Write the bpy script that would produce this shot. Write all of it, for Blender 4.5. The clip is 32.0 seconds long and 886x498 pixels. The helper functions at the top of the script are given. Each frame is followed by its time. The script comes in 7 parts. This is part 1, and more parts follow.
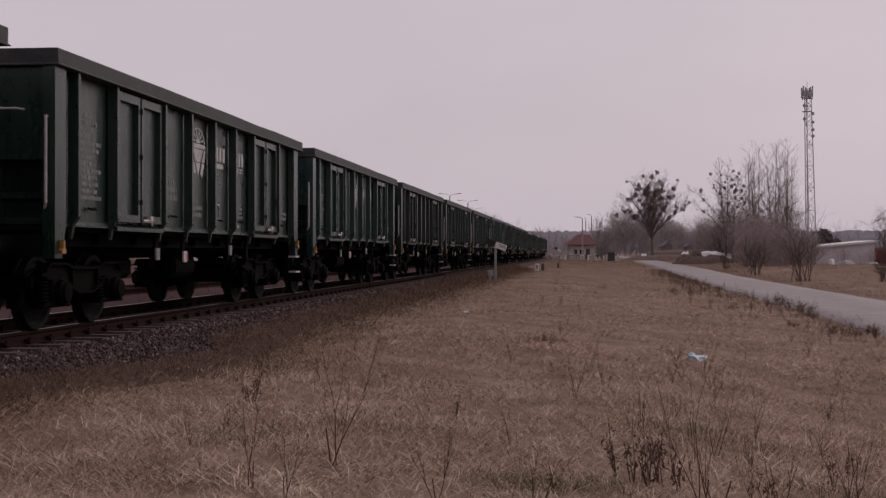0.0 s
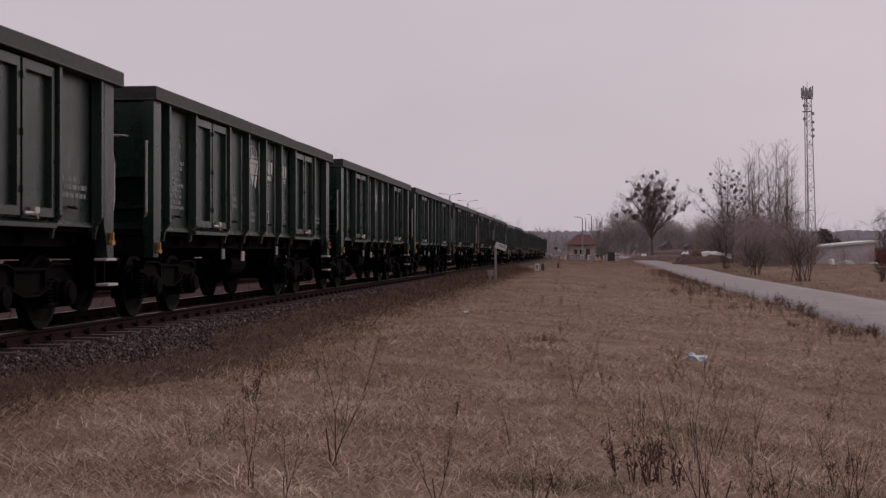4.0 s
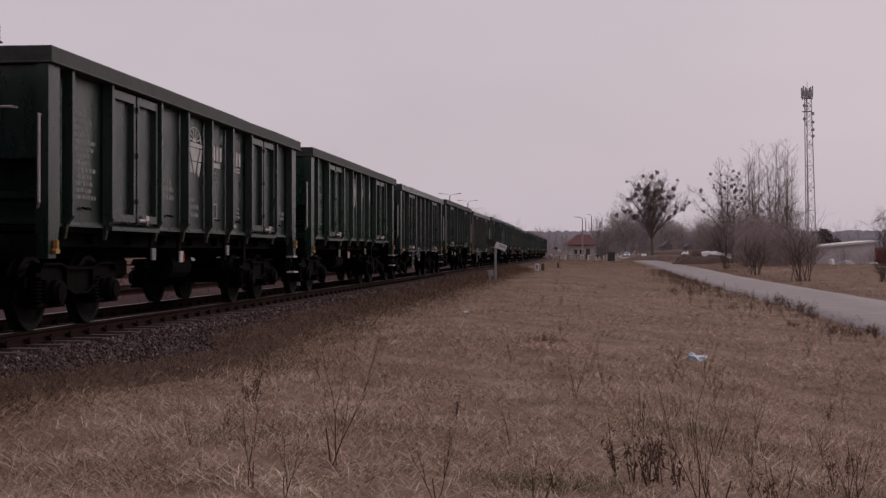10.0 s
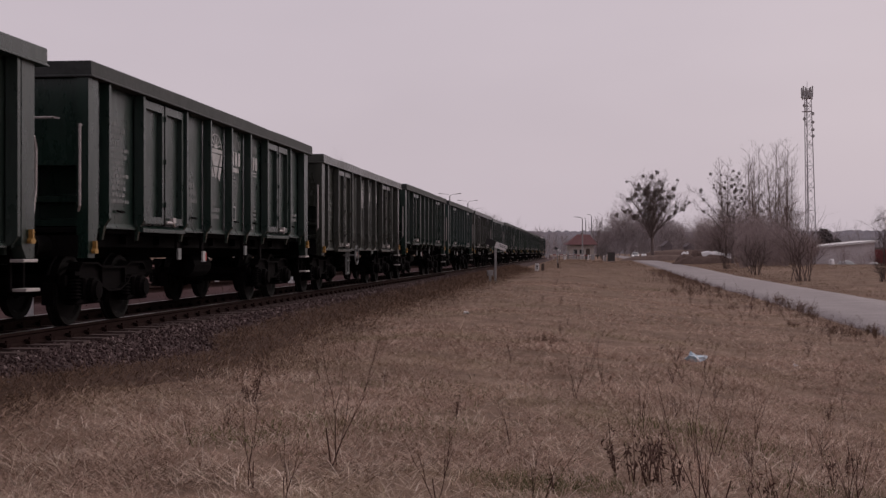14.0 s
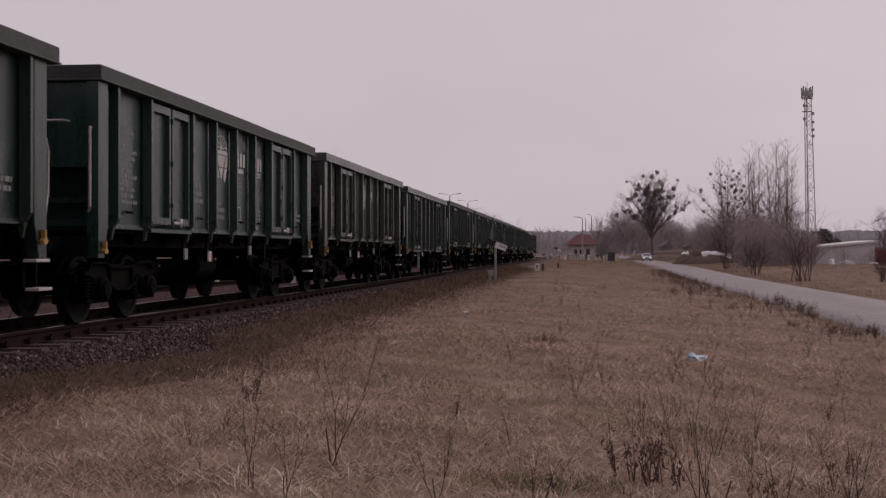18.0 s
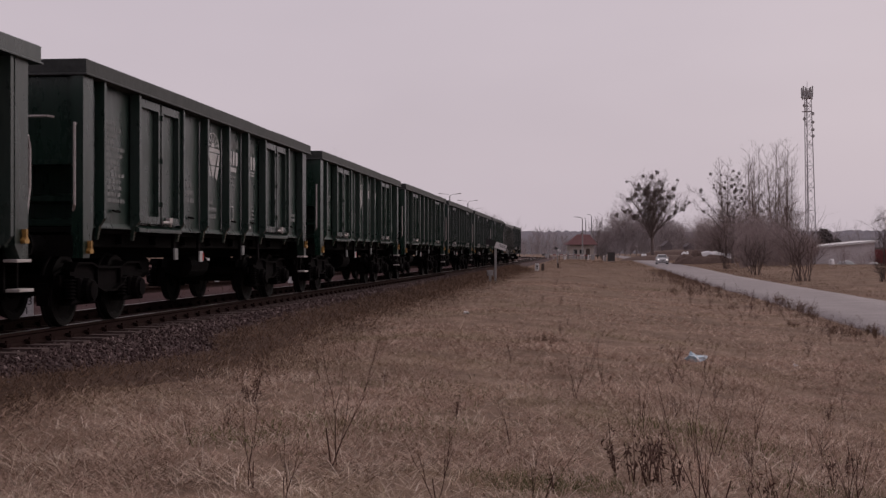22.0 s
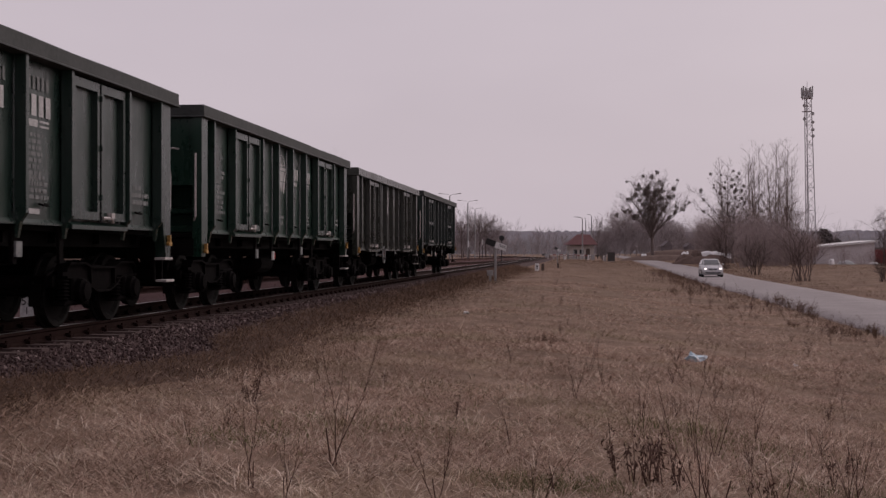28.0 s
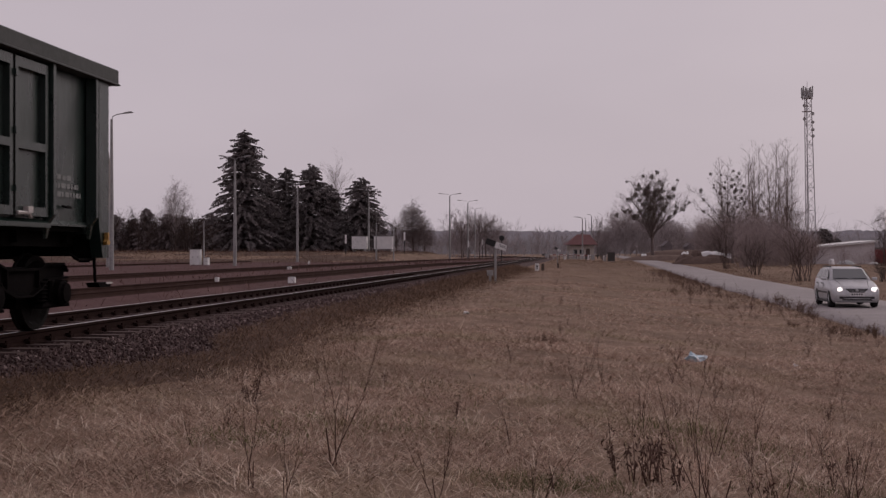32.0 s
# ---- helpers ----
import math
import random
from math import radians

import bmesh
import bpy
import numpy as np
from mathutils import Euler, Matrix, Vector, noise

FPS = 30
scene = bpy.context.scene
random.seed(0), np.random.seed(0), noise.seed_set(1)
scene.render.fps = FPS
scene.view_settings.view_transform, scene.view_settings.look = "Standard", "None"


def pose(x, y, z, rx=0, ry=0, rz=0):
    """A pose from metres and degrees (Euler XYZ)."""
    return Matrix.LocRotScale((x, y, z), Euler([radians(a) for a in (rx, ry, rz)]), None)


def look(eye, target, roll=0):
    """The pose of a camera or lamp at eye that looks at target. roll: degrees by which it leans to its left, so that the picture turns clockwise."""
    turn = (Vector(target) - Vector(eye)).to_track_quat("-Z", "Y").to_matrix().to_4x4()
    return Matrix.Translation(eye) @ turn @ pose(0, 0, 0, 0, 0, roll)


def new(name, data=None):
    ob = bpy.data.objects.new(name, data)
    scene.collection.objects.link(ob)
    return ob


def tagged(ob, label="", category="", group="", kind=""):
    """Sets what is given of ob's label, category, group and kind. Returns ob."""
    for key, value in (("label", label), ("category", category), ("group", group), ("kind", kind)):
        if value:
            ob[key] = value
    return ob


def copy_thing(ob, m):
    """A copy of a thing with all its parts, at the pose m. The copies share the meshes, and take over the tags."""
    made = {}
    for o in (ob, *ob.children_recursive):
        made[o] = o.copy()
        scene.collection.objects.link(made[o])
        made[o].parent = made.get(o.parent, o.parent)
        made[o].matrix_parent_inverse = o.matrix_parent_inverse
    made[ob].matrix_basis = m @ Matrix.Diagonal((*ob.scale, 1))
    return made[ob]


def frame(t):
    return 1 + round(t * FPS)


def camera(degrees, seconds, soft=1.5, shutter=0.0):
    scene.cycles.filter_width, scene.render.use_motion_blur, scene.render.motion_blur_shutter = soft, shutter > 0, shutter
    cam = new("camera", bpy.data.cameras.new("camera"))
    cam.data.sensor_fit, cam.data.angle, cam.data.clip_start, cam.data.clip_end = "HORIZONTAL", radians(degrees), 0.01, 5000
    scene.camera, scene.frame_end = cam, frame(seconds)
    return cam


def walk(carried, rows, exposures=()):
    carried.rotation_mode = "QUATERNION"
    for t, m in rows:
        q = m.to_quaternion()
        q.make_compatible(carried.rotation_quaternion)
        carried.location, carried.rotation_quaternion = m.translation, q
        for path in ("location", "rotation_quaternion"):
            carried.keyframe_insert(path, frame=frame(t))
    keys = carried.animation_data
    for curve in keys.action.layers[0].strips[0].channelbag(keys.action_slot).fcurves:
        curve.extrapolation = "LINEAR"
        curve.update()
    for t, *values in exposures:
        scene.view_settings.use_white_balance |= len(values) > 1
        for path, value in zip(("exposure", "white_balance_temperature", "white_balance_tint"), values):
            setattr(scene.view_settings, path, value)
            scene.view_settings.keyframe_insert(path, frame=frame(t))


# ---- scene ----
EYE = 1.6                 # camera height over the field
RAIL = 0.651              # top of the rails
AZ = radians(6.24)        # bearing of the line from straight ahead
AXIS = 7.45               # distance from the camera to the middle of the line
BEND, RADIUS = 212.0, 430.0
GAUGE = 0.7535

cam = camera(38.42, 32.0, 1.35, 0.08)
HERE = look((0, 0, EYE), (0, 100, EYE + 0.267))
walk(cam, [(0.0, HERE), (32.0, HERE)], [(0.0, -0.04), (28.0, -0.04), (30.0, -0.09), (32.0, -0.19)])


# ---- light: a dull, overcast dusk ----
def make_world():
    w = bpy.data.worlds.new("overcast_sky")
    scene.world = w
    w.use_nodes = True
    nt = w.node_tree
    nt.nodes.clear()
    out = nt.nodes.new("ShaderNodeOutputWorld")
    bg = nt.nodes.new("ShaderNodeBackground")
    sky = nt.nodes.new("ShaderNodeTexSky")
    sky.sky_type, sky.sun_disc = "NISHITA", False
    sky.sun_elevation, sky.sun_rotation = radians(31), radians(51)
    sky.dust_density = 6.0
    gain = nt.nodes.new("ShaderNodeVectorMath")
    gain.operation = "SCALE"
    gain.inputs["Scale"].default_value = 0.10
    co = nt.nodes.new("ShaderNodeTexCoord")
    mp = nt.nodes.new("ShaderNodeMapping")
    mp.inputs["Scale"].default_value = (1.5, 1.5, 4.0)
    no = nt.nodes.new("ShaderNodeTexNoise")
    no.inputs["Scale"].default_value, no.inputs["Detail"].default_value = 1.6, 4.0
    ramp = nt.nodes.new("ShaderNodeValToRGB")
    ramp.color_ramp.elements[0].position, ramp.color_ramp.elements[1].position = 0.3, 0.7
    ramp.color_ramp.elements[0].color = (0.571, 0.492, 0.546, 1)
    ramp.color_ramp.elements[1].color = (0.628, 0.541, 0.597, 1)
    mix = nt.nodes.new("ShaderNodeMix")
    mix.data_type = "RGBA"
    mix.inputs["Factor"].default_value = 0.93
    ln = nt.links.new
    ln(sky.outputs["Color"], gain.inputs[0])
    ln(co.outputs["Generated"], mp.inputs["Vector"])
    ln(mp.outputs["Vector"], no.inputs["Vector"])
    ln(no.outputs["Fac"], ramp.inputs["Fac"])
    ln(gain.outputs["Vector"], mix.inputs["A"])
    ln(ramp.outputs["Color"], mix.inputs["B"])
    ln(mix.outputs["Result"], bg.inputs["Color"])
    ln(bg.outputs["Background"], out.inputs["Surface"])


make_world()
sun = bpy.data.lights.new("sun", "SUN")
sun.energy, sun.angle, sun.color = 1.1, radians(30), (1.0, 0.92, 0.88)
sun_ob = new("sun", sun)
sun_ob.matrix_world = look((60, 48, 46), (0, 0, 0))


# ---- materials ----
class Nodes:
    """A small hand for node trees."""

    def __init__(self, name, rough=0.8, metal=0.0):
        self.m = bpy.data.materials.new(name)
        self.m.use_nodes = True
        self.t = self.m.node_tree
        self.b = self.t.nodes["Principled BSDF"]
        self.b.inputs["Roughness"].default_value = rough
        self.b.inputs["Metallic"].default_value = metal
        self.b.inputs["Specular IOR Level"].default_value = 0.06
        self.c = None

    def n(self, kind, **k):
        x = self.t.nodes.new("ShaderNode" + kind)
        for a, v in k.items():
            x.inputs[a.replace("_", " ")].default_value = v
        return x

    def link(self, a, b):
        self.t.links.new(a, b)

    def coords(self, scale=(1, 1, 1), kind="Object"):
        if self.c is None:
            self.c = self.n("TexCoord")
        mp = self.n("Mapping", Scale=scale)
        self.link(self.c.outputs[kind], mp.inputs["Vector"])
        return mp.outputs["Vector"]

    def noise(self, scale, detail=5.0, stretch=(1, 1, 1), rough=0.6):
        x = self.n("TexNoise", Scale=scale, Detail=detail, Roughness=rough)
        self.link(self.coords(stretch), x.inputs["Vector"])
        return x.outputs["Fac"]

    def ramp(self, fac, stops):
        r = self.n("ValToRGB")
        e = r.color_ramp.elements
        while len(e) < len(stops):
            e.new(0.5)
        for el, (p, c) in zip(e, stops):
            el.position = p
            el.color = (*c, 1) if len(c) == 3 else c
        self.link(fac, r.inputs["Fac"])
        return r.outputs["Color"]

    def mix(self, fac, a, b, mode="MIX"):
        x = self.n("Mix")
        x.data_type, x.blend_type = "RGBA", mode
        for s, v in ((x.inputs["Factor"], fac), (x.inputs["A"], a), (x.inputs["B"], b)):
            if isinstance(v, (int, float)):
                s.default_value = v
            elif isinstance(v, tuple):
                s.default_value = (*v, 1)
            else:
                self.link(v, s)
        return x.outputs["Result"]

    def done(self, colour, bump=None, dist=0.01, strength=0.6, rough=None):
        if isinstance(colour, tuple):
            self.b.inputs["Base Color"].default_value = (*colour, 1)
        else:
            self.link(colour, self.b.inputs["Base Color"])
        if bump is not None:
            x = self.n("Bump", Strength=strength, Distance=dist)
            self.link(bump, x.inputs["Height"])
            self.link(x.outputs["Normal"], self.b.inputs["Normal"])
        if rough is not None:
            self.link(rough, self.b.inputs["Roughness"])
        return self.m


def two_tone(name, a, b, scale, rough=0.8, metal=0.0, fine=None, bump=0.0, dist=0.01, detail=5.0, gloss=None):
    k = Nodes(name, rough, metal)
    k.b.inputs["Specular IOR Level"].default_value = gloss if gloss is not None else (0.05 if rough > 0.8 else 0.35)
    f = k.noise(scale, detail)
    col = k.ramp(f, [(0.32, a), (0.68, b)])
    g = k.noise(fine or scale * 8, 3.0)
    col = k.mix(0.35, col, k.ramp(g, [(0.3, tuple(0.55 * v for v in a)), (0.7, tuple(min(1, 1.25 * v) for v in b))]))
    return k.done(col, g if bump else None, dist, bump)


def island(name, stops, rough=0.85, scale=0.25, green=None):
    """Colour by piece, with broad patches over it."""
    k = Nodes(name, rough)
    geo = k.n("NewGeometry")
    col = k.ramp(geo.outputs["Random Per Island"], stops)
    f = k.noise(scale, 4.0)
    col = k.mix(0.75, col, k.ramp(f, [(0.3, (0.48, 0.45, 0.42)), (0.68, (1.08, 1.06, 1.04))]), "MULTIPLY")
    if green:
        g = k.noise(0.22, 5.0)
        col = k.mix(k.ramp(g, [(0.50, (0, 0, 0)), (0.66, (0.6, 0.6, 0.6))]), col, green)
    return k.done(col)


def paint(name, base, dust, rust_amount=0.5):
    """Weathered wagon paint: dust, vertical streaks, rust spots."""
    k = Nodes(name, 0.4)
    k.b.inputs["Specular IOR Level"].default_value = 0.48
    broad = k.noise(0.9, 5.0)
    col = k.ramp(broad, [(0.36, base), (0.64, dust)])
    streak = k.noise(3.0, 6.0, (6.0, 6.0, 0.35), 0.7)
    col = k.mix(k.ramp(streak, [(0.42, (0, 0, 0)), (0.75, (0.55, 0.55, 0.55))]), col, tuple(1.5 * v for v in dust))
    dark = k.noise(5.0, 6.0, (3.0, 3.0, 0.5), 0.7)
    col = k.mix(k.ramp(dark, [(0.5, (0, 0, 0)), (0.72, (0.7, 0.7, 0.7))]), col, tuple(0.45 * v for v in base))
    rust = k.noise(9.0, 8.0, (1, 1, 0.6), 0.75)
    col = k.mix(k.ramp(rust, [(0.66, (0, 0, 0)), (0.76, (rust_amount,) * 3)]), col, (0.075, 0.042, 0.03))
    fine = k.noise(40.0, 3.0)
    wear = k.noise(2.2, 6.0, (1.5, 1.5, 0.5), 0.7)
    return k.done(col, k.mix(0.3, k.noise(2.5, 3.0, (1, 1, 0.4)), fine), 0.010, 0.30, k.ramp(wear, [(0.32, (0.20, 0.20, 0.20)), (0.68, (0.42, 0.42, 0.42))]))


M = {}
M["green"] = paint("green_paint", (0.0042, 0.0175, 0.012), (0.0125, 0.0235, 0.019))
M["green_dark"] = paint("dark_green_paint", (0.0046, 0.014, 0.011), (0.013, 0.0205, 0.018))
M["green_blue"] = paint("bluish_green_paint", (0.0066, 0.024, 0.02), (0.018, 0.033, 0.03))
M["green_bright"] = paint("bright_green_paint", (0.0036, 0.021, 0.013), (0.011, 0.025, 0.018))
M["olive"] = paint("olive_paint", (0.02, 0.0225, 0.017), (0.033, 0.034, 0.0285), 0.8)
M["grey_green"] = paint("grey_green_paint", (0.01, 0.0215, 0.017), (0.0215, 0.03, 0.0255), 0.8)
M["rim"] = two_tone("dusty_rim_paint", (0.024, 0.027, 0.026), (0.050, 0.050, 0.050), 1.4, 0.62, 0.0, 12, 0.3, 0.006, gloss=0.2)
# steels below the wagons: deep shade under the train is put into their near-black colour
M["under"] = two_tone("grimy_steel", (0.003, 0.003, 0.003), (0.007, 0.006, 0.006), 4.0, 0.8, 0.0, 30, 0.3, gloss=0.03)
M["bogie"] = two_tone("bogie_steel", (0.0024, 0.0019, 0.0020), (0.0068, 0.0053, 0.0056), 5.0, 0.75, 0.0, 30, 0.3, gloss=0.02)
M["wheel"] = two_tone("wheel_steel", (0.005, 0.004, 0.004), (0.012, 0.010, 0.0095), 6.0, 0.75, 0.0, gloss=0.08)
M["tread"] = two_tone("worn_tread", (0.25, 0.24, 0.24), (0.4, 0.39, 0.39), 6.0, 0.35, 0.9)
M["white"] = two_tone("white_marking", (0.24, 0.23, 0.23), (0.50, 0.48, 0.48), 5.0, 0.6)
M["faint"] = two_tone("faded_marking", (0.10, 0.105, 0.105), (0.20, 0.20, 0.20), 6.0, 0.8)
M["yellow"] = two_tone("yellow_paint", (0.22, 0.115, 0.028), (0.36, 0.20, 0.05), 10.0, 0.6)
M["red_mark"] = two_tone("red_marking", (0.3, 0.03, 0.03), (0.4, 0.06, 0.05), 10.0, 0.7)
M["pipe"] = two_tone("pale_pipe", (0.30, 0.27, 0.26), (0.45, 0.41, 0.40), 8.0, 0.55)
M["rail"] = two_tone("rusty_rail", (0.013, 0.0068, 0.0060), (0.026, 0.0140, 0.0125), 3.0, 0.9, 0.0, 40, 0.3, gloss=0.03)
M["siding_rail"] = two_tone("rusted_siding_rail", (0.030, 0.017, 0.015), (0.055, 0.032, 0.028), 2.0, 0.9, 0.0, 30, 0.3, gloss=0.03)
M["railhead"] = two_tone("polished_railhead", (0.20, 0.17, 0.165), (0.32, 0.29, 0.285), 1.2, 0.30, 1.0)
M["sleeper"] = two_tone("sleeper_concrete", (0.060, 0.042, 0.040), (0.115, 0.083, 0.079), 3.0, 0.9, 0.0, 40, 0.5)
M["galv"] = two_tone("galvanised_steel", (0.22, 0.21, 0.21), (0.33, 0.32, 0.32), 1.5, 0.6, 0.2)
M["mast"] = two_tone("weathered_zinc", (0.34, 0.325, 0.34), (0.46, 0.44, 0.46), 1.0, 0.65, 0.1)
M["lampgrey"] = two_tone("lamp_housing", (0.25, 0.24, 0.24), (0.35, 0.34, 0.34), 5.0, 0.5)
M["white_paint"] = two_tone("white_paint", (0.55, 0.54, 0.54), (0.72, 0.70, 0.7), 2.0, 0.6)
M["black_paint"] = two_tone("black_paint", (0.012, 0.012, 0.013), (0.025, 0.024, 0.025), 4.0, 0.6)
M["bark"] = two_tone("bark", (0.06, 0.045, 0.04), (0.13, 0.10, 0.09), 2.5, 0.95, 0.0, 20, 0.5, 0.02)
# paler bark of the mistletoe trees, distance haze put into the colour
M["old_bark"] = two_tone("old_bark", (0.10, 0.080, 0.076), (0.17, 0.138, 0.131), 1.2, 0.95)
M["twig"] = two_tone("twigs", (0.065, 0.047, 0.043), (0.12, 0.09, 0.082), 0.8, 0.95)
M["poplar"] = two_tone("poplar_twigs", (0.125, 0.092, 0.084), (0.20, 0.155, 0.142), 0.5, 0.95)
M["birch"] = two_tone("birch_twigs", (0.21, 0.175, 0.175), (0.30, 0.255, 0.255), 0.6, 0.95)
M["pale_twig"] = two_tone("pale_twigs", (0.11, 0.083, 0.076), (0.185, 0.145, 0.133), 0.6, 0.95)
M["brush"] = island("brushwood", [(0.0, (0.045, 0.033, 0.031)), (0.6, (0.075, 0.056, 0.052)), (1.0, (0.115, 0.088, 0.08))])
# brush farther off: the haze of distance is put into these paler colours
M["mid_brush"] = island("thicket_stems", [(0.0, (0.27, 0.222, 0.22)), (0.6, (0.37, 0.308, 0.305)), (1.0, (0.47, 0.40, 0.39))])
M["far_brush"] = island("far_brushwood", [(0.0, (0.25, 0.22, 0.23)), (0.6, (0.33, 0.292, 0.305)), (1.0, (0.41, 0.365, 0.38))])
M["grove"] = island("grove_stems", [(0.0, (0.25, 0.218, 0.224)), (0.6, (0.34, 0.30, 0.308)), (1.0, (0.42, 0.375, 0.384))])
M["mistletoe"] = island("mistletoe_leaves", [(0.0, (0.085, 0.068, 0.064)), (1.0, (0.16, 0.13, 0.12))])
# spruce and belt pine needles are greyed and lightened, haze in the colour
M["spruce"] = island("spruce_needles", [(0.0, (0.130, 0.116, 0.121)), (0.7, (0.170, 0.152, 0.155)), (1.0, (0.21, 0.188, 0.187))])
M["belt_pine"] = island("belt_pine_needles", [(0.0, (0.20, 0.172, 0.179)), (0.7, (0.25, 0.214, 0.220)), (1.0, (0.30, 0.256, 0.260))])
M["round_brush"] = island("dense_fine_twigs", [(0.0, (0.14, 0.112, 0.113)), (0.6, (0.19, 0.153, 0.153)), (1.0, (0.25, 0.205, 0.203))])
# far barn boards: base colour lightened to carry the haze
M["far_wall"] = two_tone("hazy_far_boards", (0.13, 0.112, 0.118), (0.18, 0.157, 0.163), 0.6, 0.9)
M["weed"] = island("dry_weed", [(0.0, (0.055, 0.031, 0.027)), (0.6, (0.105, 0.063, 0.053)), (1.0, (0.18, 0.115, 0.095))], 0.9, 3.0)
M["rubber"] = two_tone("tyre_rubber", (0.015, 0.015, 0.015), (0.03, 0.03, 0.03), 8.0, 0.85)


# ---- mesh helpers ----
def add_box(bm, x0, x1, y0, y1, z0, z1):
    v = [bm.verts.new((x, y, z)) for z in (z0, z1) for y in (y0, y1) for x in (x0, x1)]
    for f in ((0, 2, 3, 1), (4, 5, 7, 6), (0, 1, 5, 4), (2, 6, 7, 3), (0, 4, 6, 2), (1, 3, 7, 5)):
        bm.faces.new([v[i] for i in f])
    return v


def add_tube(bm, points, radii, n=6, cap=True):
    """A tube along points; radii: one number or one for each point."""
    pts = [Vector(p) for p in points]
    if isinstance(radii, (int, float)):
        radii = [radii] * len(pts)
    rings = []
    for i, p in enumerate(pts):
        d = (pts[min(i + 1, len(pts) - 1)] - pts[max(i - 1, 0)]).normalized()
        side = d.cross(Vector((0, 0, 1)) if abs(d.z) < 0.9 else Vector((1, 0, 0))).normalized()
        up = side.cross(d)
        rings.append([bm.verts.new(p + radii[i] * (math.cos(6.2832 * j / n) * side + math.sin(6.2832 * j / n) * up)) for j in range(n)])
    for a, b in zip(rings, rings[1:]):
        for j in range(n):
            bm.faces.new((a[j], a[(j + 1) % n], b[(j + 1) % n], b[j]))
    if cap:
        bm.faces.new(rings[0][::-1])
        bm.faces.new(rings[-1])


def add_prism(bm, poly, axis, a, b):
    """Polygon poly (2D) extruded along axis 'x', 'y' or 'z' from a to b."""
    def at(u, v, w):
        return {"x": (w, u, v), "y": (u, w, v), "z": (u, v, w)}[axis]
    lo = [bm.verts.new(at(u, v, a)) for u, v in poly]
    hi = [bm.verts.new(at(u, v, b)) for u, v in poly]
    n = len(poly)
    for i in range(n):
        bm.faces.new((lo[i], lo[(i + 1) % n], hi[(i + 1) % n], hi[i]))
    bm.faces.new(lo[::-1])
    bm.faces.new(hi)


def add_lathe(bm, profile, centre, axis="y", n=24):
    """Profile of (along, radius) turned round an axis through centre."""
    rings = []
    c = Vector(centre)
    for a, r in profile:
        ring = []
        for j in range(n):
            u, v = r * math.cos(6.2832 * j / n), r * math.sin(6.2832 * j / n)
            ring.append(bm.verts.new(c + Vector({"y": (u, a, v), "x": (a, u, v), "z": (u, v, a)}[axis])))
        rings.append(ring)
    for p, q in zip(rings, rings[1:]):
        for j in range(n):
            bm.faces.new((p[j], p[(j + 1) % n], q[(j + 1) % n], q[j]))
    bm.faces.new(rings[0][::-1])
    bm.faces.new(rings[-1])


def mesh_of(name, bm, material, smooth=False):
    bmesh.ops.recalc_face_normals(bm, faces=bm.faces[:])
    me = bpy.data.meshes.new(name)
    bm.to_mesh(me)
    bm.free()
    me.materials.append(material)
    if smooth:
        for p in me.polygons:
            p.use_smooth = True
    return me


def part(name, bm, material, parent, label="", smooth=False):
    """One mesh object under a thing, a part, or (parent None) standing for itself."""
    ob = new(name, bm if isinstance(bm, bpy.types.Mesh) else mesh_of(name, bm, material, smooth))
    if parent is not None:
        ob.parent = parent
    if label:
        ob["label"] = label
    return ob


def boxes(name, items, material, parent, label="", bevel=0.0):
    bm = bmesh.new()
    for it in items:
        add_box(bm, *it)
    if bevel:
        bmesh.ops.bevel(bm, geom=bm.edges[:], offset=bevel, segments=1, affect="EDGES")
    return part(name, bm, material, parent, label)


def soup(name, verts, faces, material, smooth=False):
    me = bpy.data.meshes.new(name)
    me.from_pydata(verts, [], faces)
    me.materials.append(material)
    if smooth:
        me.polygons.foreach_set("use_smooth", [True] * len(me.polygons))
    me.update()
    return me


def empty(name, m, label, category, group=""):
    ob = new(name)
    ob.empty_display_size = 0.3
    ob.matrix_world = m
    return tagged(ob, label, category, group)


# ---- the plan: the line, the road, the lie of the land ----
def line_at(s, off=0.0):
    """Place and bearing on the line, s metres along; off: metres to the right of its middle."""
    dx, dy = math.sin(AZ), math.cos(AZ)
    px, py, th = -AXIS * dy, AXIS * dx, AZ
    if s <= BEND:
        px, py = px + s * dx, py + s * dy
    else:
        turn = (s - BEND) / RADIUS
        th = AZ - turn
        cx, cy = px + BEND * dx - RADIUS * dy, py + BEND * dy + RADIUS * dx
        px, py = cx + RADIUS * math.cos(th), cy - RADIUS * math.sin(th)
    return px + off * math.cos(th), py - off * math.sin(th), th


ROAD = [(-120, 0.0, -0.45), (-30, 6.3, -0.46), (0, 9.6, -0.48), (30, 13.2, -0.49), (56, 16.4, -0.48), (80, 19.2, -0.48), (110, 22.9, -0.47), (160, 29.2, -0.28), (231, 37.8, -0.15),
        (335, 49.3, 0.14), (396, 55.3, 0.26), (533, 70.8, 0.42), (900, 108, 0.5), (3000, 330, 0.5)]


def road_at(y):
    """Middle of the road (x, z) at depth y."""
    for (a, xa, za), (b, xb, zb) in zip(ROAD, ROAD[1:]):
        if y <= b:
            f = max(0.0, (y - a) / (b - a))
            return xa + f * (xb - xa), za + f * (zb - za)
    return ROAD[-1][1:]


ROADW = 2.7


def track_x(y):
    s = (y - AXIS * math.sin(AZ)) / math.cos(AZ)
    return line_at(min(max(s, -200), 900))[0]


def smooth(a, b, v):
    v = min(1.0, max(0.0, (v - a) / (b - a)))
    return v * v * (3 - 2 * v)


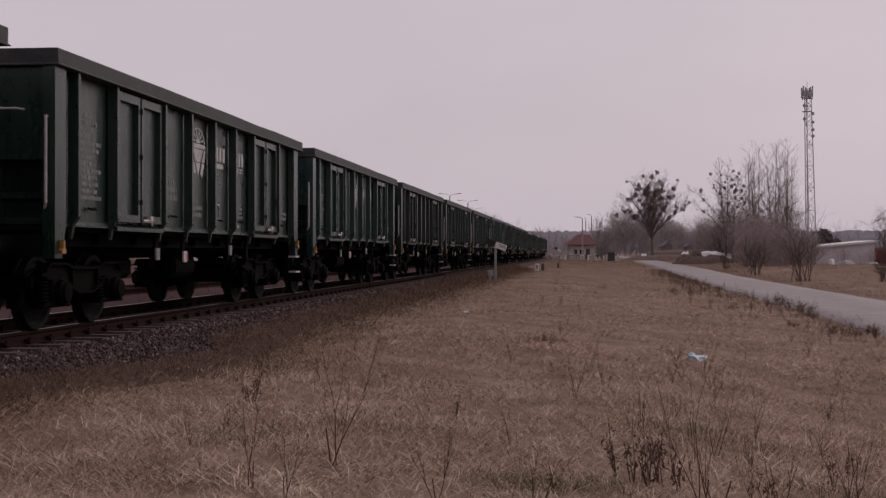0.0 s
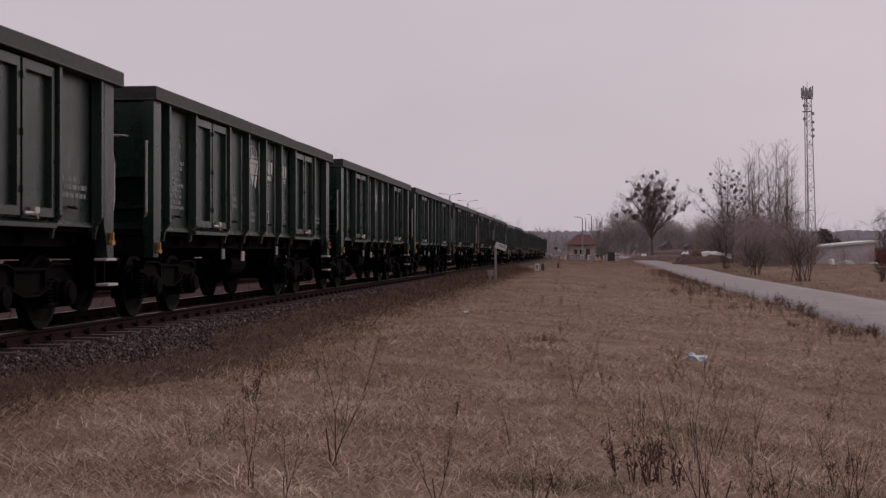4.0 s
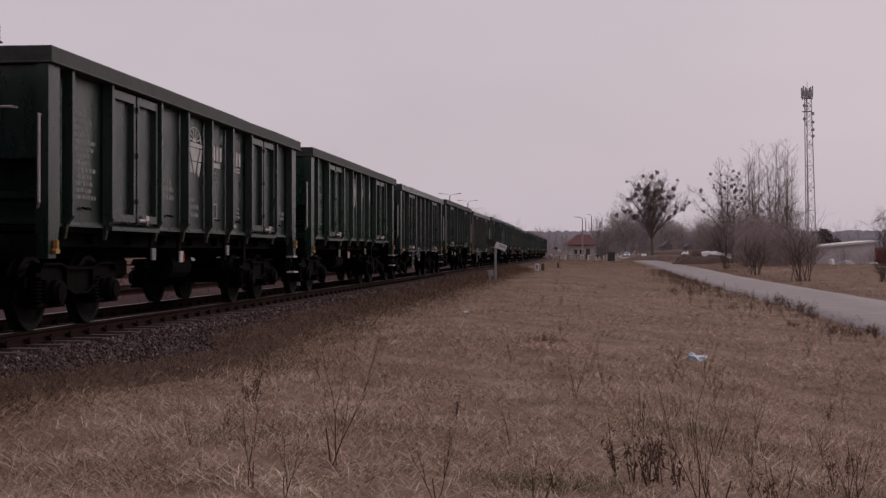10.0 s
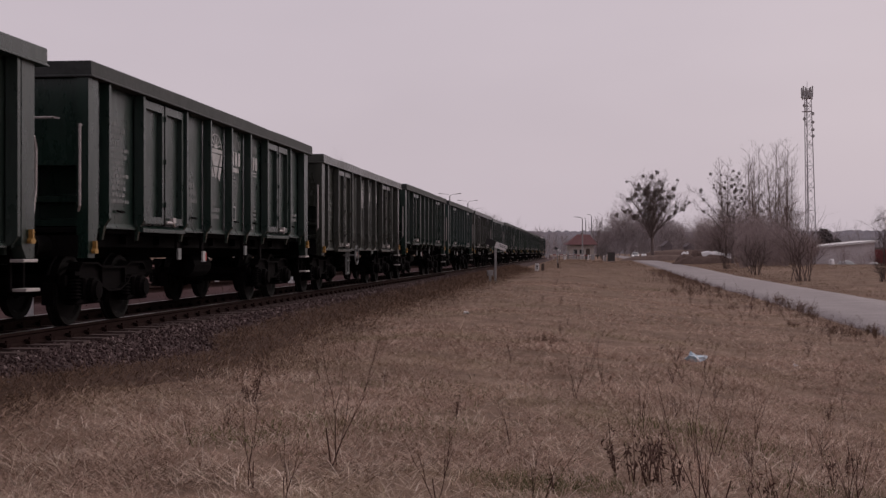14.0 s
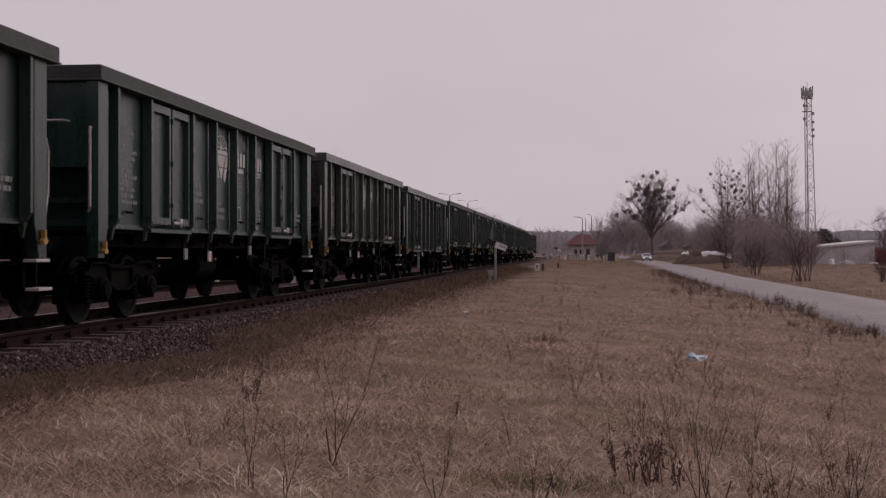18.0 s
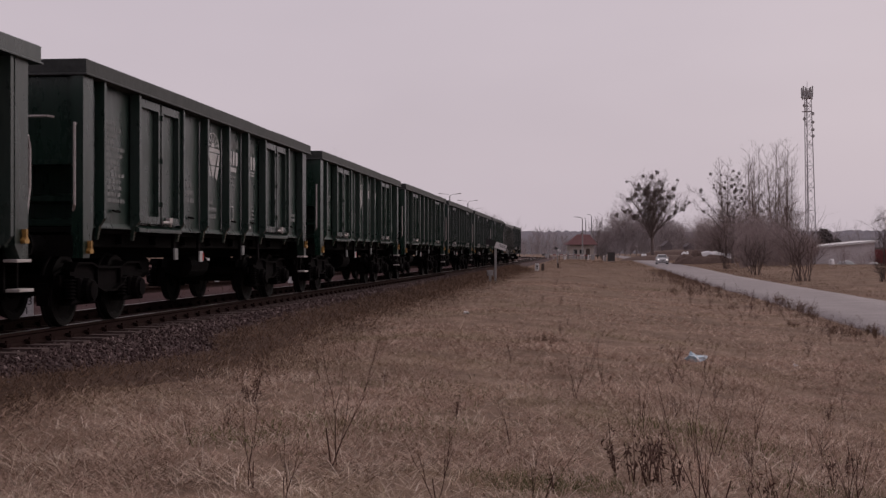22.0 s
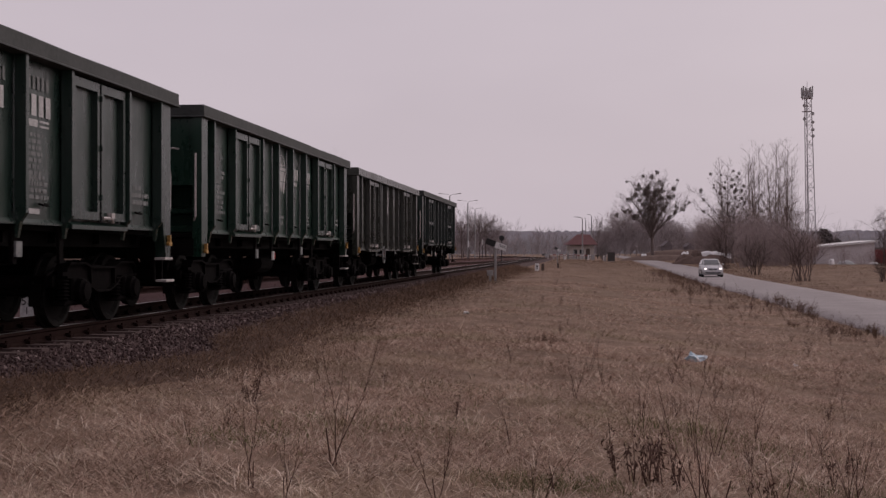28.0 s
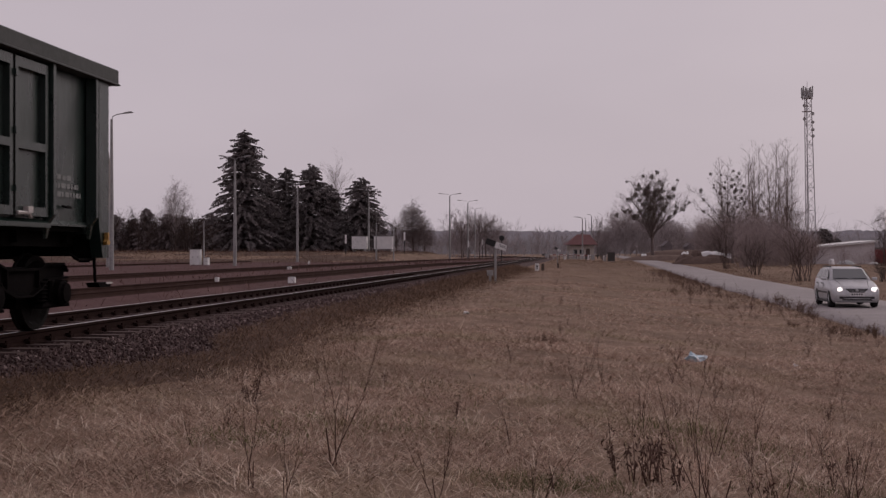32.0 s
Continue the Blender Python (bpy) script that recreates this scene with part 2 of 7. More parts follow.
def ground_z(x, y, rough=True):
    """Height of the land."""
    xt, (xr, zr) = track_x(y), road_at(y)
    q = x - xt
    if q < 0:
        z = 0.30 + 0.03 * smooth(-60, -75, q)
        z += 1.35 * smooth(150, 180, y) * smooth(-16, -20, q) * (1 - 0.6 * smooth(215, 300, y))
    elif x < xr:
        f = (q - 2.4) / max(1.0, xr - ROADW - 0.4 - xt - 2.4)
        z = 0.22 + (zr - 0.02 - 0.22) * smooth(0.05, 1.0, f)
        z -= 0.07 * math.exp(-((q - 3.6) / 0.8) ** 2)
        z += 0.085 * (1 - smooth(1.9, 3.4, q))
    else:
        z = zr - 0.02 + 0.30 * smooth(3.5, 14, x - xr) + 0.15 * smooth(14, 60, x - xr)
    if rough:
        off_road = smooth(ROADW, ROADW + 1.5, abs(x - xr)) * (smooth(2.2, 3.5, q) if q > 0 else smooth(72, 80, -q))
        z += off_road * (0.065 * noise.noise((x * 0.35, y * 0.25, 0.3)) + 0.03 * noise.noise((x * 1.3, y * 1.1, 4.0)))
    return z


# ---- ground, road, line ----
def ground_material():
    k = Nodes("dry_grass_ground", 0.95)
    big = k.noise(0.16, 6.0)
    mid = k.noise(0.9, 6.0)
    fine = k.noise(9.0, 6.0, (1, 0.6, 1), 0.7)
    col = k.ramp(mid, [(0.25, (0.140, 0.094, 0.072)), (0.5, (0.250, 0.176, 0.137)), (0.75, (0.35, 0.258, 0.204))])
    col = k.mix(k.ramp(big, [(0.45, (0, 0, 0)), (0.66, (0.6, 0.6, 0.6))]), col, (0.145, 0.108, 0.078))
    col = k.mix(0.6, col, k.ramp(fine, [(0.3, (0.3, 0.27, 0.25)), (0.7, (1.1, 1.05, 1.0))]), "MULTIPLY")
    return k.done(col, fine, 0.06, 0.9)


M["ground"] = ground_material()
M["asphalt"] = two_tone("worn_asphalt", (0.24, 0.214, 0.214), (0.33, 0.297, 0.297), 0.5, 0.85, 0.0, 60, 0.4, 0.006)
M["yard"] = two_tone("rusty_yard_gravel", (0.064, 0.036, 0.036), (0.122, 0.073, 0.070), 0.5, 0.95, 0.0, 14, 0.8, 0.04)
M["ballast_bed"] = two_tone("ballast_bed", (0.060, 0.042, 0.041), (0.115, 0.084, 0.082), 6.0, 0.95, 0.0, 22, 1.0, 0.06)
M["stone"] = island("ballast_stone", [(0.0, (0.050, 0.033, 0.033)), (0.5, (0.098, 0.068, 0.067)), (0.85, (0.15, 0.109, 0.107)), (1.0, (0.28, 0.225, 0.22))], 0.9, 2.0)


def steps(bounds):
    out = []
    for a, b, d in bounds:
        n = max(1, round((b - a) / d))
        out += [a + (b - a) * i / n for i in range(n)]
    return out + [bounds[-1][1]]


def make_ground():
    rows = steps([(-400, -60, 40), (-60, 4, 4), (4, 40, 0.6), (40, 120, 2), (120, 300, 6), (300, 700, 25), (700, 4000, 300)])
    left = [-3000, -1200, -500, -250, -150, -90, -60, -40, -28, -20, -14, -10, -7, -5, -4, -3.2, -2.6]
    verts, cols = [], 0
    for y in rows:
        xt, (xr, zr) = track_x(y), road_at(y)
        a, b = xt + 1.6, xr - ROADW - 0.3
        xs = [xt + v for v in left] + [xt - 1.6, xt, xt + 1.0]
        xs += [a + (b - a) * (i / 44) for i in range(45)]
        xs += [xr - ROADW * 0.6, xr, xr + ROADW * 0.6, xr + ROADW + 0.3]
        xs += [xr + v for v in (3.5, 4.2, 5, 6, 7.5, 9, 11, 14, 18, 24, 32, 45, 65, 100, 160, 260, 450, 900, 2500)]
        cols = len(xs)
        for x in xs:
            z = ground_z(x, y)
            if abs(x - xr) < ROADW + 0.25:
                z -= 0.05
            verts.append((x, y, z))
    faces = [(r * cols + c, r * cols + c + 1, (r + 1) * cols + c + 1, (r + 1) * cols + c) for r in range(len(rows) - 1) for c in range(cols - 1)]
    tagged(new("ground", soup("ground", verts, faces, M["ground"], True)), "dry brown winter grass field beside the railway", "ground", kind="structure")


make_ground()


TOE = [(5, 1.9), (12, 2.0), (14, 2.3), (17, 2.7), (18.6, 2.15), (24, 1.95), (60, 1.75), (200, 1.7)]


def toe_at(y):
    """Where the ballast ends and the turf begins, metres from the middle of the line."""
    for (a, qa), (b, qb) in zip(TOE, TOE[1:]):
        if y <= b:
            return qa + (qb - qa) * max(0.0, (y - a) / (b - a)) + 0.08 * noise.noise((y * 1.3, 2.0, 7.0))
    return 1.7


def bed_height(q):
    q = abs(q)
    tab = [(0, -0.21), (0.8, -0.21), (1.3, -0.20), (1.6, -0.215), (2.1, -0.33), (2.45, -0.39), (2.75, -0.43), (3.0, -0.56)]
    for (a, za), (b, zb) in zip(tab, tab[1:]):
        if q <= b:
            return za + (zb - za) * (q - a) / (b - a)
    return -0.6


M["verge_soil"] = two_tone("brown_verge_turf", (0.056, 0.035, 0.029), (0.110, 0.072, 0.057), 1.6, 0.95, 0.0, 14, 0.9, 0.05)


def make_verge():
    """Dark matted turf along the foot of the ballast, ragged towards the field."""
    rows = steps([(5, 40, 0.35), (40, 120, 1.2)])
    n, verts = 12, []
    for y in rows:
        xt = track_x(y)
        wide = (0.7 if y < 14 else 1.0) + 0.5 * noise.noise((y * 0.33, 5.0, 1.0)) + 0.25 * noise.noise((y * 1.4, 8.0, 1.0))
        for j in range(n):
            f = j / (n - 1)
            q = toe_at(y) - 0.12 + f * wide
            x = xt + q + 0.04 * noise.noise((y * 2.0, f * 9.0, 4.0))
            verts.append((x, y, max(ground_z(x, y), RAIL + bed_height(q)) + 0.03 - 0.07 * f ** 6 + 0.035 * noise.noise((x * 3.0, y * 2.4, 9.0)) * (1 - f)))
    faces = [(r * n + c, r * n + c + 1, (r + 1) * n + c + 1, (r + 1) * n + c) for r in range(len(rows) - 1) for c in range(n - 1)]
    tagged(new("verge", soup("verge", verts, faces, M["verge_soil"], True)), "dark brown matted turf along the ballast", "verge", kind="structure")


make_verge()


def make_road():
    rows = steps([(-120, 40, 8), (40, 130, 1.5), (130, 400, 8), (400, 1500, 60)])
    verts = []
    prof = [(-1.02, -0.12), (-1.0, 0.0), (-0.5, 0.03), (0, 0.045), (0.5, 0.03), (1.0, 0.0), (1.02, -0.12)]
    for y in rows:
        x, z = road_at(y)
        w = ROADW - 0.42 + 0.16 * noise.noise((y * 0.35, 1.0, 2.0))
        v = ROADW + 0.16 * noise.noise((y * 0.35, 9.0, 2.0))
        verts += [(x + u * (w if u < 0 else v), y, z + h + 0.01) for u, h in prof]
    n = len(prof)
    faces = [(r * n + c, r * n + c + 1, (r + 1) * n + c + 1, (r + 1) * n + c) for r in range(len(rows) - 1) for c in range(n - 1)]
    tagged(new("road", soup("road", verts, faces, M["asphalt"], True)), "pale worn asphalt lane with ragged edges", "road", kind="structure")


make_road()


# rail section: half-width and height under the rail top
FOOT = [(-0.070, -0.165), (-0.070, -0.153), (-0.014, -0.128), (-0.012, -0.052), (-0.036, -0.034), (-0.036, -0.006)]
RAIL_SECTION = FOOT + [(-u, v) for u, v in reversed(FOOT)]
HEAD = [(-0.022, -0.003), (-0.018, 0.001), (0.018, 0.001), (0.022, -0.003)]


def swept(section, stations, off, z, closed=False):
    verts, n = [], len(section)
    for s in stations:
        x, y, th = line_at(s, off(s) if callable(off) else off)
        verts += [(x + u * math.cos(th), y - u * math.sin(th), z + v) for u, v in section]
    faces = [(r * n + c, (r + 1) * n + c, (r + 1) * n + c + 1, r * n + c + 1) for r in range(len(stations) - 1) for c in range(n - 1)]
    return verts, faces


def rail_pair(track, stations, off, z, polished=True):
    for side in (GAUGE, -GAUGE):
        place = (lambda s, d=side: off(s) + d) if callable(off) else off + side
        rail = part("rail", soup("rail", *swept(RAIL_SECTION, stations, place, z), M["rail"] if polished else M["siding_rail"]), None, track)
        part("railhead", soup("railhead", *swept(HEAD, stations, place, z), M["railhead"] if polished else M["siding_rail"]), None, rail, "worn bright running surface" if polished else "rusty running surface")


def make_line():
    track = tagged(new("railway_track"), "single railway line on concrete sleepers and stone ballast", "railway track", kind="structure")
    st = steps([(-60, 0, 10), (0, 180, 5), (180, 700, 8)])
    rail_pair(track, st, 0.0, RAIL)
    bed = [(-2.6, -0.42), (-1.75, -0.22), (-1.3, -0.20), (-0.8, -0.21), (0, -0.21), (0.8, -0.21), (1.3, -0.20), (1.6, -0.215), (2.1, -0.33), (2.45, -0.39), (2.75, -0.43), (3.0, -0.56)]
    part("ballast", soup("ballast", *swept(bed, st, 0.0, RAIL), M["ballast_bed"], True), None, track, "grey-brown crushed stone ballast")
    return track


LINE = make_line()


def make_siding(off, z, s0, s1):
    track = tagged(new("siding_track"), "rusty siding rails in brown yard gravel", "railway track", "station sidings", "structure")
    st = steps([(s0, s1, 6)])
    rail_pair(track, st, off, z, False)
    bed = [(-1.9, -0.30), (-1.3, -0.16), (1.3, -0.16), (2.0, -0.32)]
    part("ballast", soup("ballast", *swept(bed, st, off, z), M["yard"], True), None, track, "brown gravel bed")
    return track


make_siding(lambda s: -5.3 + 4.6 * smooth(95, 165, s), RAIL - 0.02, -20, 165)
make_siding(lambda s: -13.2 + 12.4 * smooth(150, 330, s), RAIL - 0.04, -20, 300)
make_siding(-33.0, RAIL - 0.10, -20, 150)

make_siding(lambda s: (s - BEND) ** 2 / (2 * RADIUS) + 0.0, RAIL - 0.01, BEND + 3, 345)


def make_yard():
    st = steps([(-60, 260, 8)])
    sec = [(-70, -0.30), (-50, -0.26), (-31, -0.23), (-18, -0.225), (-9, -0.225), (-4.5, -0.23), (-2.3, -0.30)]
    tagged(new("yard", soup("yard", *swept(sec, st, 0.0, RAIL), M["yard"], True)), "brown gravel and dead weeds between the sidings", "ground", kind="structure")


def make_bank():
    """Brown grassy bank behind the sidings."""
    rows = steps([(140, 300, 4)])
    offs = [-90, -75, -60, -50, -42, -35, -30, -26, -23, -21, -19.5, -18, -17, -16]
    verts = []
    for y in rows:
        for q in offs:
            x = track_x(y) + q
            verts.append((x, y, ground_z(x, y) + 0.02 + 0.12 * noise.noise((x * 0.3, y * 0.12, 2.0))))
    n = len(offs)
    faces = [(r * n + c, r * n + c + 1, (r + 1) * n + c + 1, (r + 1) * n + c) for r in range(len(rows) - 1) for c in range(n - 1)]
    mat = two_tone("brown_bank_grass", (0.075, 0.050, 0.042), (0.125, 0.088, 0.070), 0.4, 0.95, 0.0, 5, 0.8, 0.08)
    tagged(new("bank", soup("bank", verts, faces, mat, True)), "low bank of dead brown grass behind the sidings", "bank", kind="structure")


make_yard()
make_bank()


# ---- the coal train ----
REACH, TOP, PITCH = 6.37, 3.3, 14.04       # half body length, height of the rim, wagon spacing
SIDE = 1.35                               # half width over the side sheets
RIBS = (0.0, 1.25, 2.5, 4.42, 5.70)


def wheel_part(wagon, x):
    bm = bmesh.new()
    for y in (-GAUGE, GAUGE):
        d = 1 if y > 0 else -1
        prof = [(-0.075 * d, 0.10), (-0.075 * d, 0.17), (-0.02 * d, 0.19), (-0.015 * d, 0.36), (-0.06 * d, 0.40), (-0.068 * d, 0.49), (-0.04 * d, 0.488), (-0.03 * d, 0.462), (0.065 * d, 0.457), (0.065 * d, 0.40), (0.02 * d, 0.36), (0.02 * d, 0.20), (0.09 * d, 0.17), (0.09 * d, 0.10)]
        add_lathe(bm, prof, (0, y, 0), "y", 20)
    add_tube(bm, [(0, -1.02, 0), (0, 1.02, 0)], 0.08, 10)
    for i in range(3):
        add_box(bm, -0.02, 0.02, -GAUGE - 0.03, -GAUGE + 0.0, 0.20 + 0.03 * i, 0.22 + 0.03 * i)
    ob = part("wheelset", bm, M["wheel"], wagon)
    ob.location = (x, 0, 0.46)
    return ob


def bogie_part(wagon, x0):
    bm = bmesh.new()
    add_box(bm, x0 - 0.22, x0 + 0.22, -0.98, 0.98, 0.50, 0.78)
    add_tube(bm, [(x0, 0, 0.78), (x0, 0, 1.0)], 0.22, 10)
    for e in (-1, 1):
        add_box(bm, x0 + e * 1.32 - 0.05, x0 + e * 1.32 + 0.05, -0.95, 0.95, 0.52, 0.66)
        for y in (-0.72, 0.72):
            add_box(bm, x0 + e * 0.40 - 0.05, x0 + e * 0.40 + 0.05, y - 0.10, y + 0.10, 0.28, 0.66)
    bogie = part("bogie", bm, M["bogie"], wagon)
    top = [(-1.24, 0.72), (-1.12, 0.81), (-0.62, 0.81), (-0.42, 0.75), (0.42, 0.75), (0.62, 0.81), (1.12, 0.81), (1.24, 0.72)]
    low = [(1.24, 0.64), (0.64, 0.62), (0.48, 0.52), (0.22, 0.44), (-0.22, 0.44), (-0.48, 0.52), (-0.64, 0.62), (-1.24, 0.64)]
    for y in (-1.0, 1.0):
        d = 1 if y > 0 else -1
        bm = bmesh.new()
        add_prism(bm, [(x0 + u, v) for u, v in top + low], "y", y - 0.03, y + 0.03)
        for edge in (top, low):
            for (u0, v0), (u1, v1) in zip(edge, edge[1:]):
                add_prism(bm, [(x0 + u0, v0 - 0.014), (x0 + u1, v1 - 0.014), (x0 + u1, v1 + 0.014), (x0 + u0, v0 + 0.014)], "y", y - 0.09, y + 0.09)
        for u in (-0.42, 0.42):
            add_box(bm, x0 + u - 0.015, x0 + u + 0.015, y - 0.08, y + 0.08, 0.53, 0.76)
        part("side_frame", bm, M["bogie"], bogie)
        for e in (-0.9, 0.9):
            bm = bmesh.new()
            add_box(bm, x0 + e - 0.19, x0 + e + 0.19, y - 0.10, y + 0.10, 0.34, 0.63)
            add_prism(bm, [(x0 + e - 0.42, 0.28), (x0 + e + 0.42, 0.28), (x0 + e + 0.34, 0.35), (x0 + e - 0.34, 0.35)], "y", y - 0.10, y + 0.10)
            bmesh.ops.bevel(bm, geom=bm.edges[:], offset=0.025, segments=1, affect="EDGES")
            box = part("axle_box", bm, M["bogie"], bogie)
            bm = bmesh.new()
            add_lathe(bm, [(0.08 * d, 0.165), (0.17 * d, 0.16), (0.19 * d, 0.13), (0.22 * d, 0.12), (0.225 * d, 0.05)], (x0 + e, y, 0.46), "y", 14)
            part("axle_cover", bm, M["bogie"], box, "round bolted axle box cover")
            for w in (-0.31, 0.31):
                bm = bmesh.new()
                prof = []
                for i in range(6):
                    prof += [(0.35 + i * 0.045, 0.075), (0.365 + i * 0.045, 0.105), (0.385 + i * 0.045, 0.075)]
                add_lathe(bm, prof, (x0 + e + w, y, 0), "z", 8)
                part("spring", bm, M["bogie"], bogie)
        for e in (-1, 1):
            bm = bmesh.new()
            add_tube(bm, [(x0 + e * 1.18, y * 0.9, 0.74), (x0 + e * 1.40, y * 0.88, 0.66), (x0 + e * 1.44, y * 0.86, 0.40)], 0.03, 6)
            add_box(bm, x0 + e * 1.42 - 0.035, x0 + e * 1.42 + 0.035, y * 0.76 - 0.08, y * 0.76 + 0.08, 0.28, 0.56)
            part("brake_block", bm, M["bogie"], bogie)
    return bogie


def marks(name, rects, material, wagon, y, label=""):
    """Flat painted bars on the camera-side sheets; rects: x0, x1, z0, z1."""
    bm = bmesh.new()
    for x0, x1, z0, z1 in rects:
        bm.faces.new([bm.verts.new(p) for p in ((x0, y, z0), (x1, y, z0), (x1, y, z1), (x0, y, z1))])
    ob = part(name, bm, material, wagon, label)
    ob["kind"] = "stuff"
    return ob


def text_rows(rng, x0, x1, z0, z1, rows, ragged=0.4):
    """Bars of unreadable writing."""
    out, h = [], (z1 - z0) / rows
    for r in range(rows):
        z, x = z1 - (r + 1) * h, x0
        end = x1 - rng.random() * ragged * (x1 - x0)
        while x < end - 0.03:
            w = rng.uniform(0.03, 0.14)
            out.append((x, min(x + w, end), z + 0.25 * h, z + 0.85 * h))
            x += w + 0.025
    return out


def emblem_part(wagon, x, z, y):
    """Pale round-topped emblem: an arch of rays over a tapering shield with a dark zigzag."""
    bm = bmesh.new()

    def poly(pts):
        bm.faces.new([bm.verts.new((x + 0.88 * u, y, z + 0.6 * v)) for u, v in pts])

    n = 14
    for i in range(n):
        a, b = math.pi * i / n, math.pi * (i + 1) / n
        poly([(0.36 * math.cos(a), 0.36 * math.sin(a)), (0.40 * math.cos(a), 0.40 * math.sin(a)), (0.40 * math.cos(b), 0.40 * math.sin(b)), (0.36 * math.cos(b), 0.36 * math.sin(b))])
    for i in range(6):
        a = math.pi * (i + 0.5) / 6
        c, s, w = math.cos(a), math.sin(a), 0.09
        poly([(0.13 * math.cos(a - w), 0.13 * math.sin(a - w)), (0.33 * math.cos(a - w), 0.33 * math.sin(a - w)), (0.33 * math.cos(a + w), 0.33 * math.sin(a + w)), (0.13 * math.cos(a + w), 0.13 * math.sin(a + w))])
    poly([(-0.10, 0.0), (0.10, 0.0), (0.10, 0.06), (0.05, 0.11), (-0.05, 0.11), (-0.10, 0.06)])
    poly([(-0.46, -0.14), (0.46, -0.14), (0.44, -0.03), (-0.44, -0.03)])
    poly([(-0.45, -0.17), (-0.36, -0.17), (-0.22, -0.50), (-0.40, -0.50)])
    poly([(-0.31, -0.17), (0.31, -0.17), (0.16, -0.50), (-0.16, -0.50)])
    poly([(0.36, -0.17), (0.45, -0.17), (0.40, -0.50), (0.22, -0.50)])
    poly([(-0.39, -0.53), (-0.21, -0.53), (-0.10, -0.82), (-0.34, -0.82)])
    poly([(-0.15, -0.53), (0.15, -0.53), (0.02, -0.86), (-0.02, -0.86)])
    poly([(0.21, -0.53), (0.39, -0.53), (0.26, -0.92), (0.12, -0.82)])
    ob = part("emblem", bm, M["white"], wagon, "faded white painted emblem")
    ob["kind"] = "stuff"
    return ob


def rib_mesh(bottom, taper, TOP):
    """Pressed hat-section post, drawn in at its foot."""
    bm = bmesh.new()
    zs = [(bottom - taper, 0.03, 0.0), (bottom, 0.05, 0.06), (bottom + 0.10, 0.045, 0.130), (TOP - 0.25, 0.045, 0.130), (TOP - 0.17, 0.045, 0.125)]
    rings = []
    for z, w, d in zs:
        d = max(d, 0.03)
        rings.append([bm.verts.new(p) for p in ((-w, 0.0, z), (-w * 0.8, -d, z), (w * 0.8, -d, z), (w, 0.0, z))])
    for a, b in zip(rings, rings[1:]):
        for j in range(3):
            bm.faces.new((a[j], a[j + 1], b[j + 1], b[j]))
    bm.faces.new(rings[0])
    bm.faces.new(rings[-1][::-1])
    return mesh_of("rib", bm, M["green"])


def door_leaf_mesh(z0, w, split, TOP):
    """One leaf of a side door: sunk sheet in a raised frame; split: with a middle bar."""
    bm = bmesh.new()
    z1, e, d = TOP - 0.24, 0.075, 0.085
    add_box(bm, 0, w, -0.012, 0.0, z0, z1)
    add_box(bm, 0, e, -d, -0.012, z0, z1)
    add_box(bm, w - e, w, -d, -0.012, z0, z1)
    add_box(bm, e, w - e, -d, -0.012, z1 - 0.11, z1)
    add_box(bm, e, w - e, -d, -0.012, z0, z0 + 0.10)
    if split:
        add_box(bm, e, w - e, -d, -0.012, 0.5 * (z0 + z1) - 0.13, 0.5 * (z0 + z1) - 0.04)
    for i in range(3):
        zz = z0 + 0.25 + i * 0.62
        add_box(bm, -0.05, 0.02, -d - 0.03, -0.01, zz, zz + 0.07)
    return mesh_of("door_leaf", bm, M["green"])


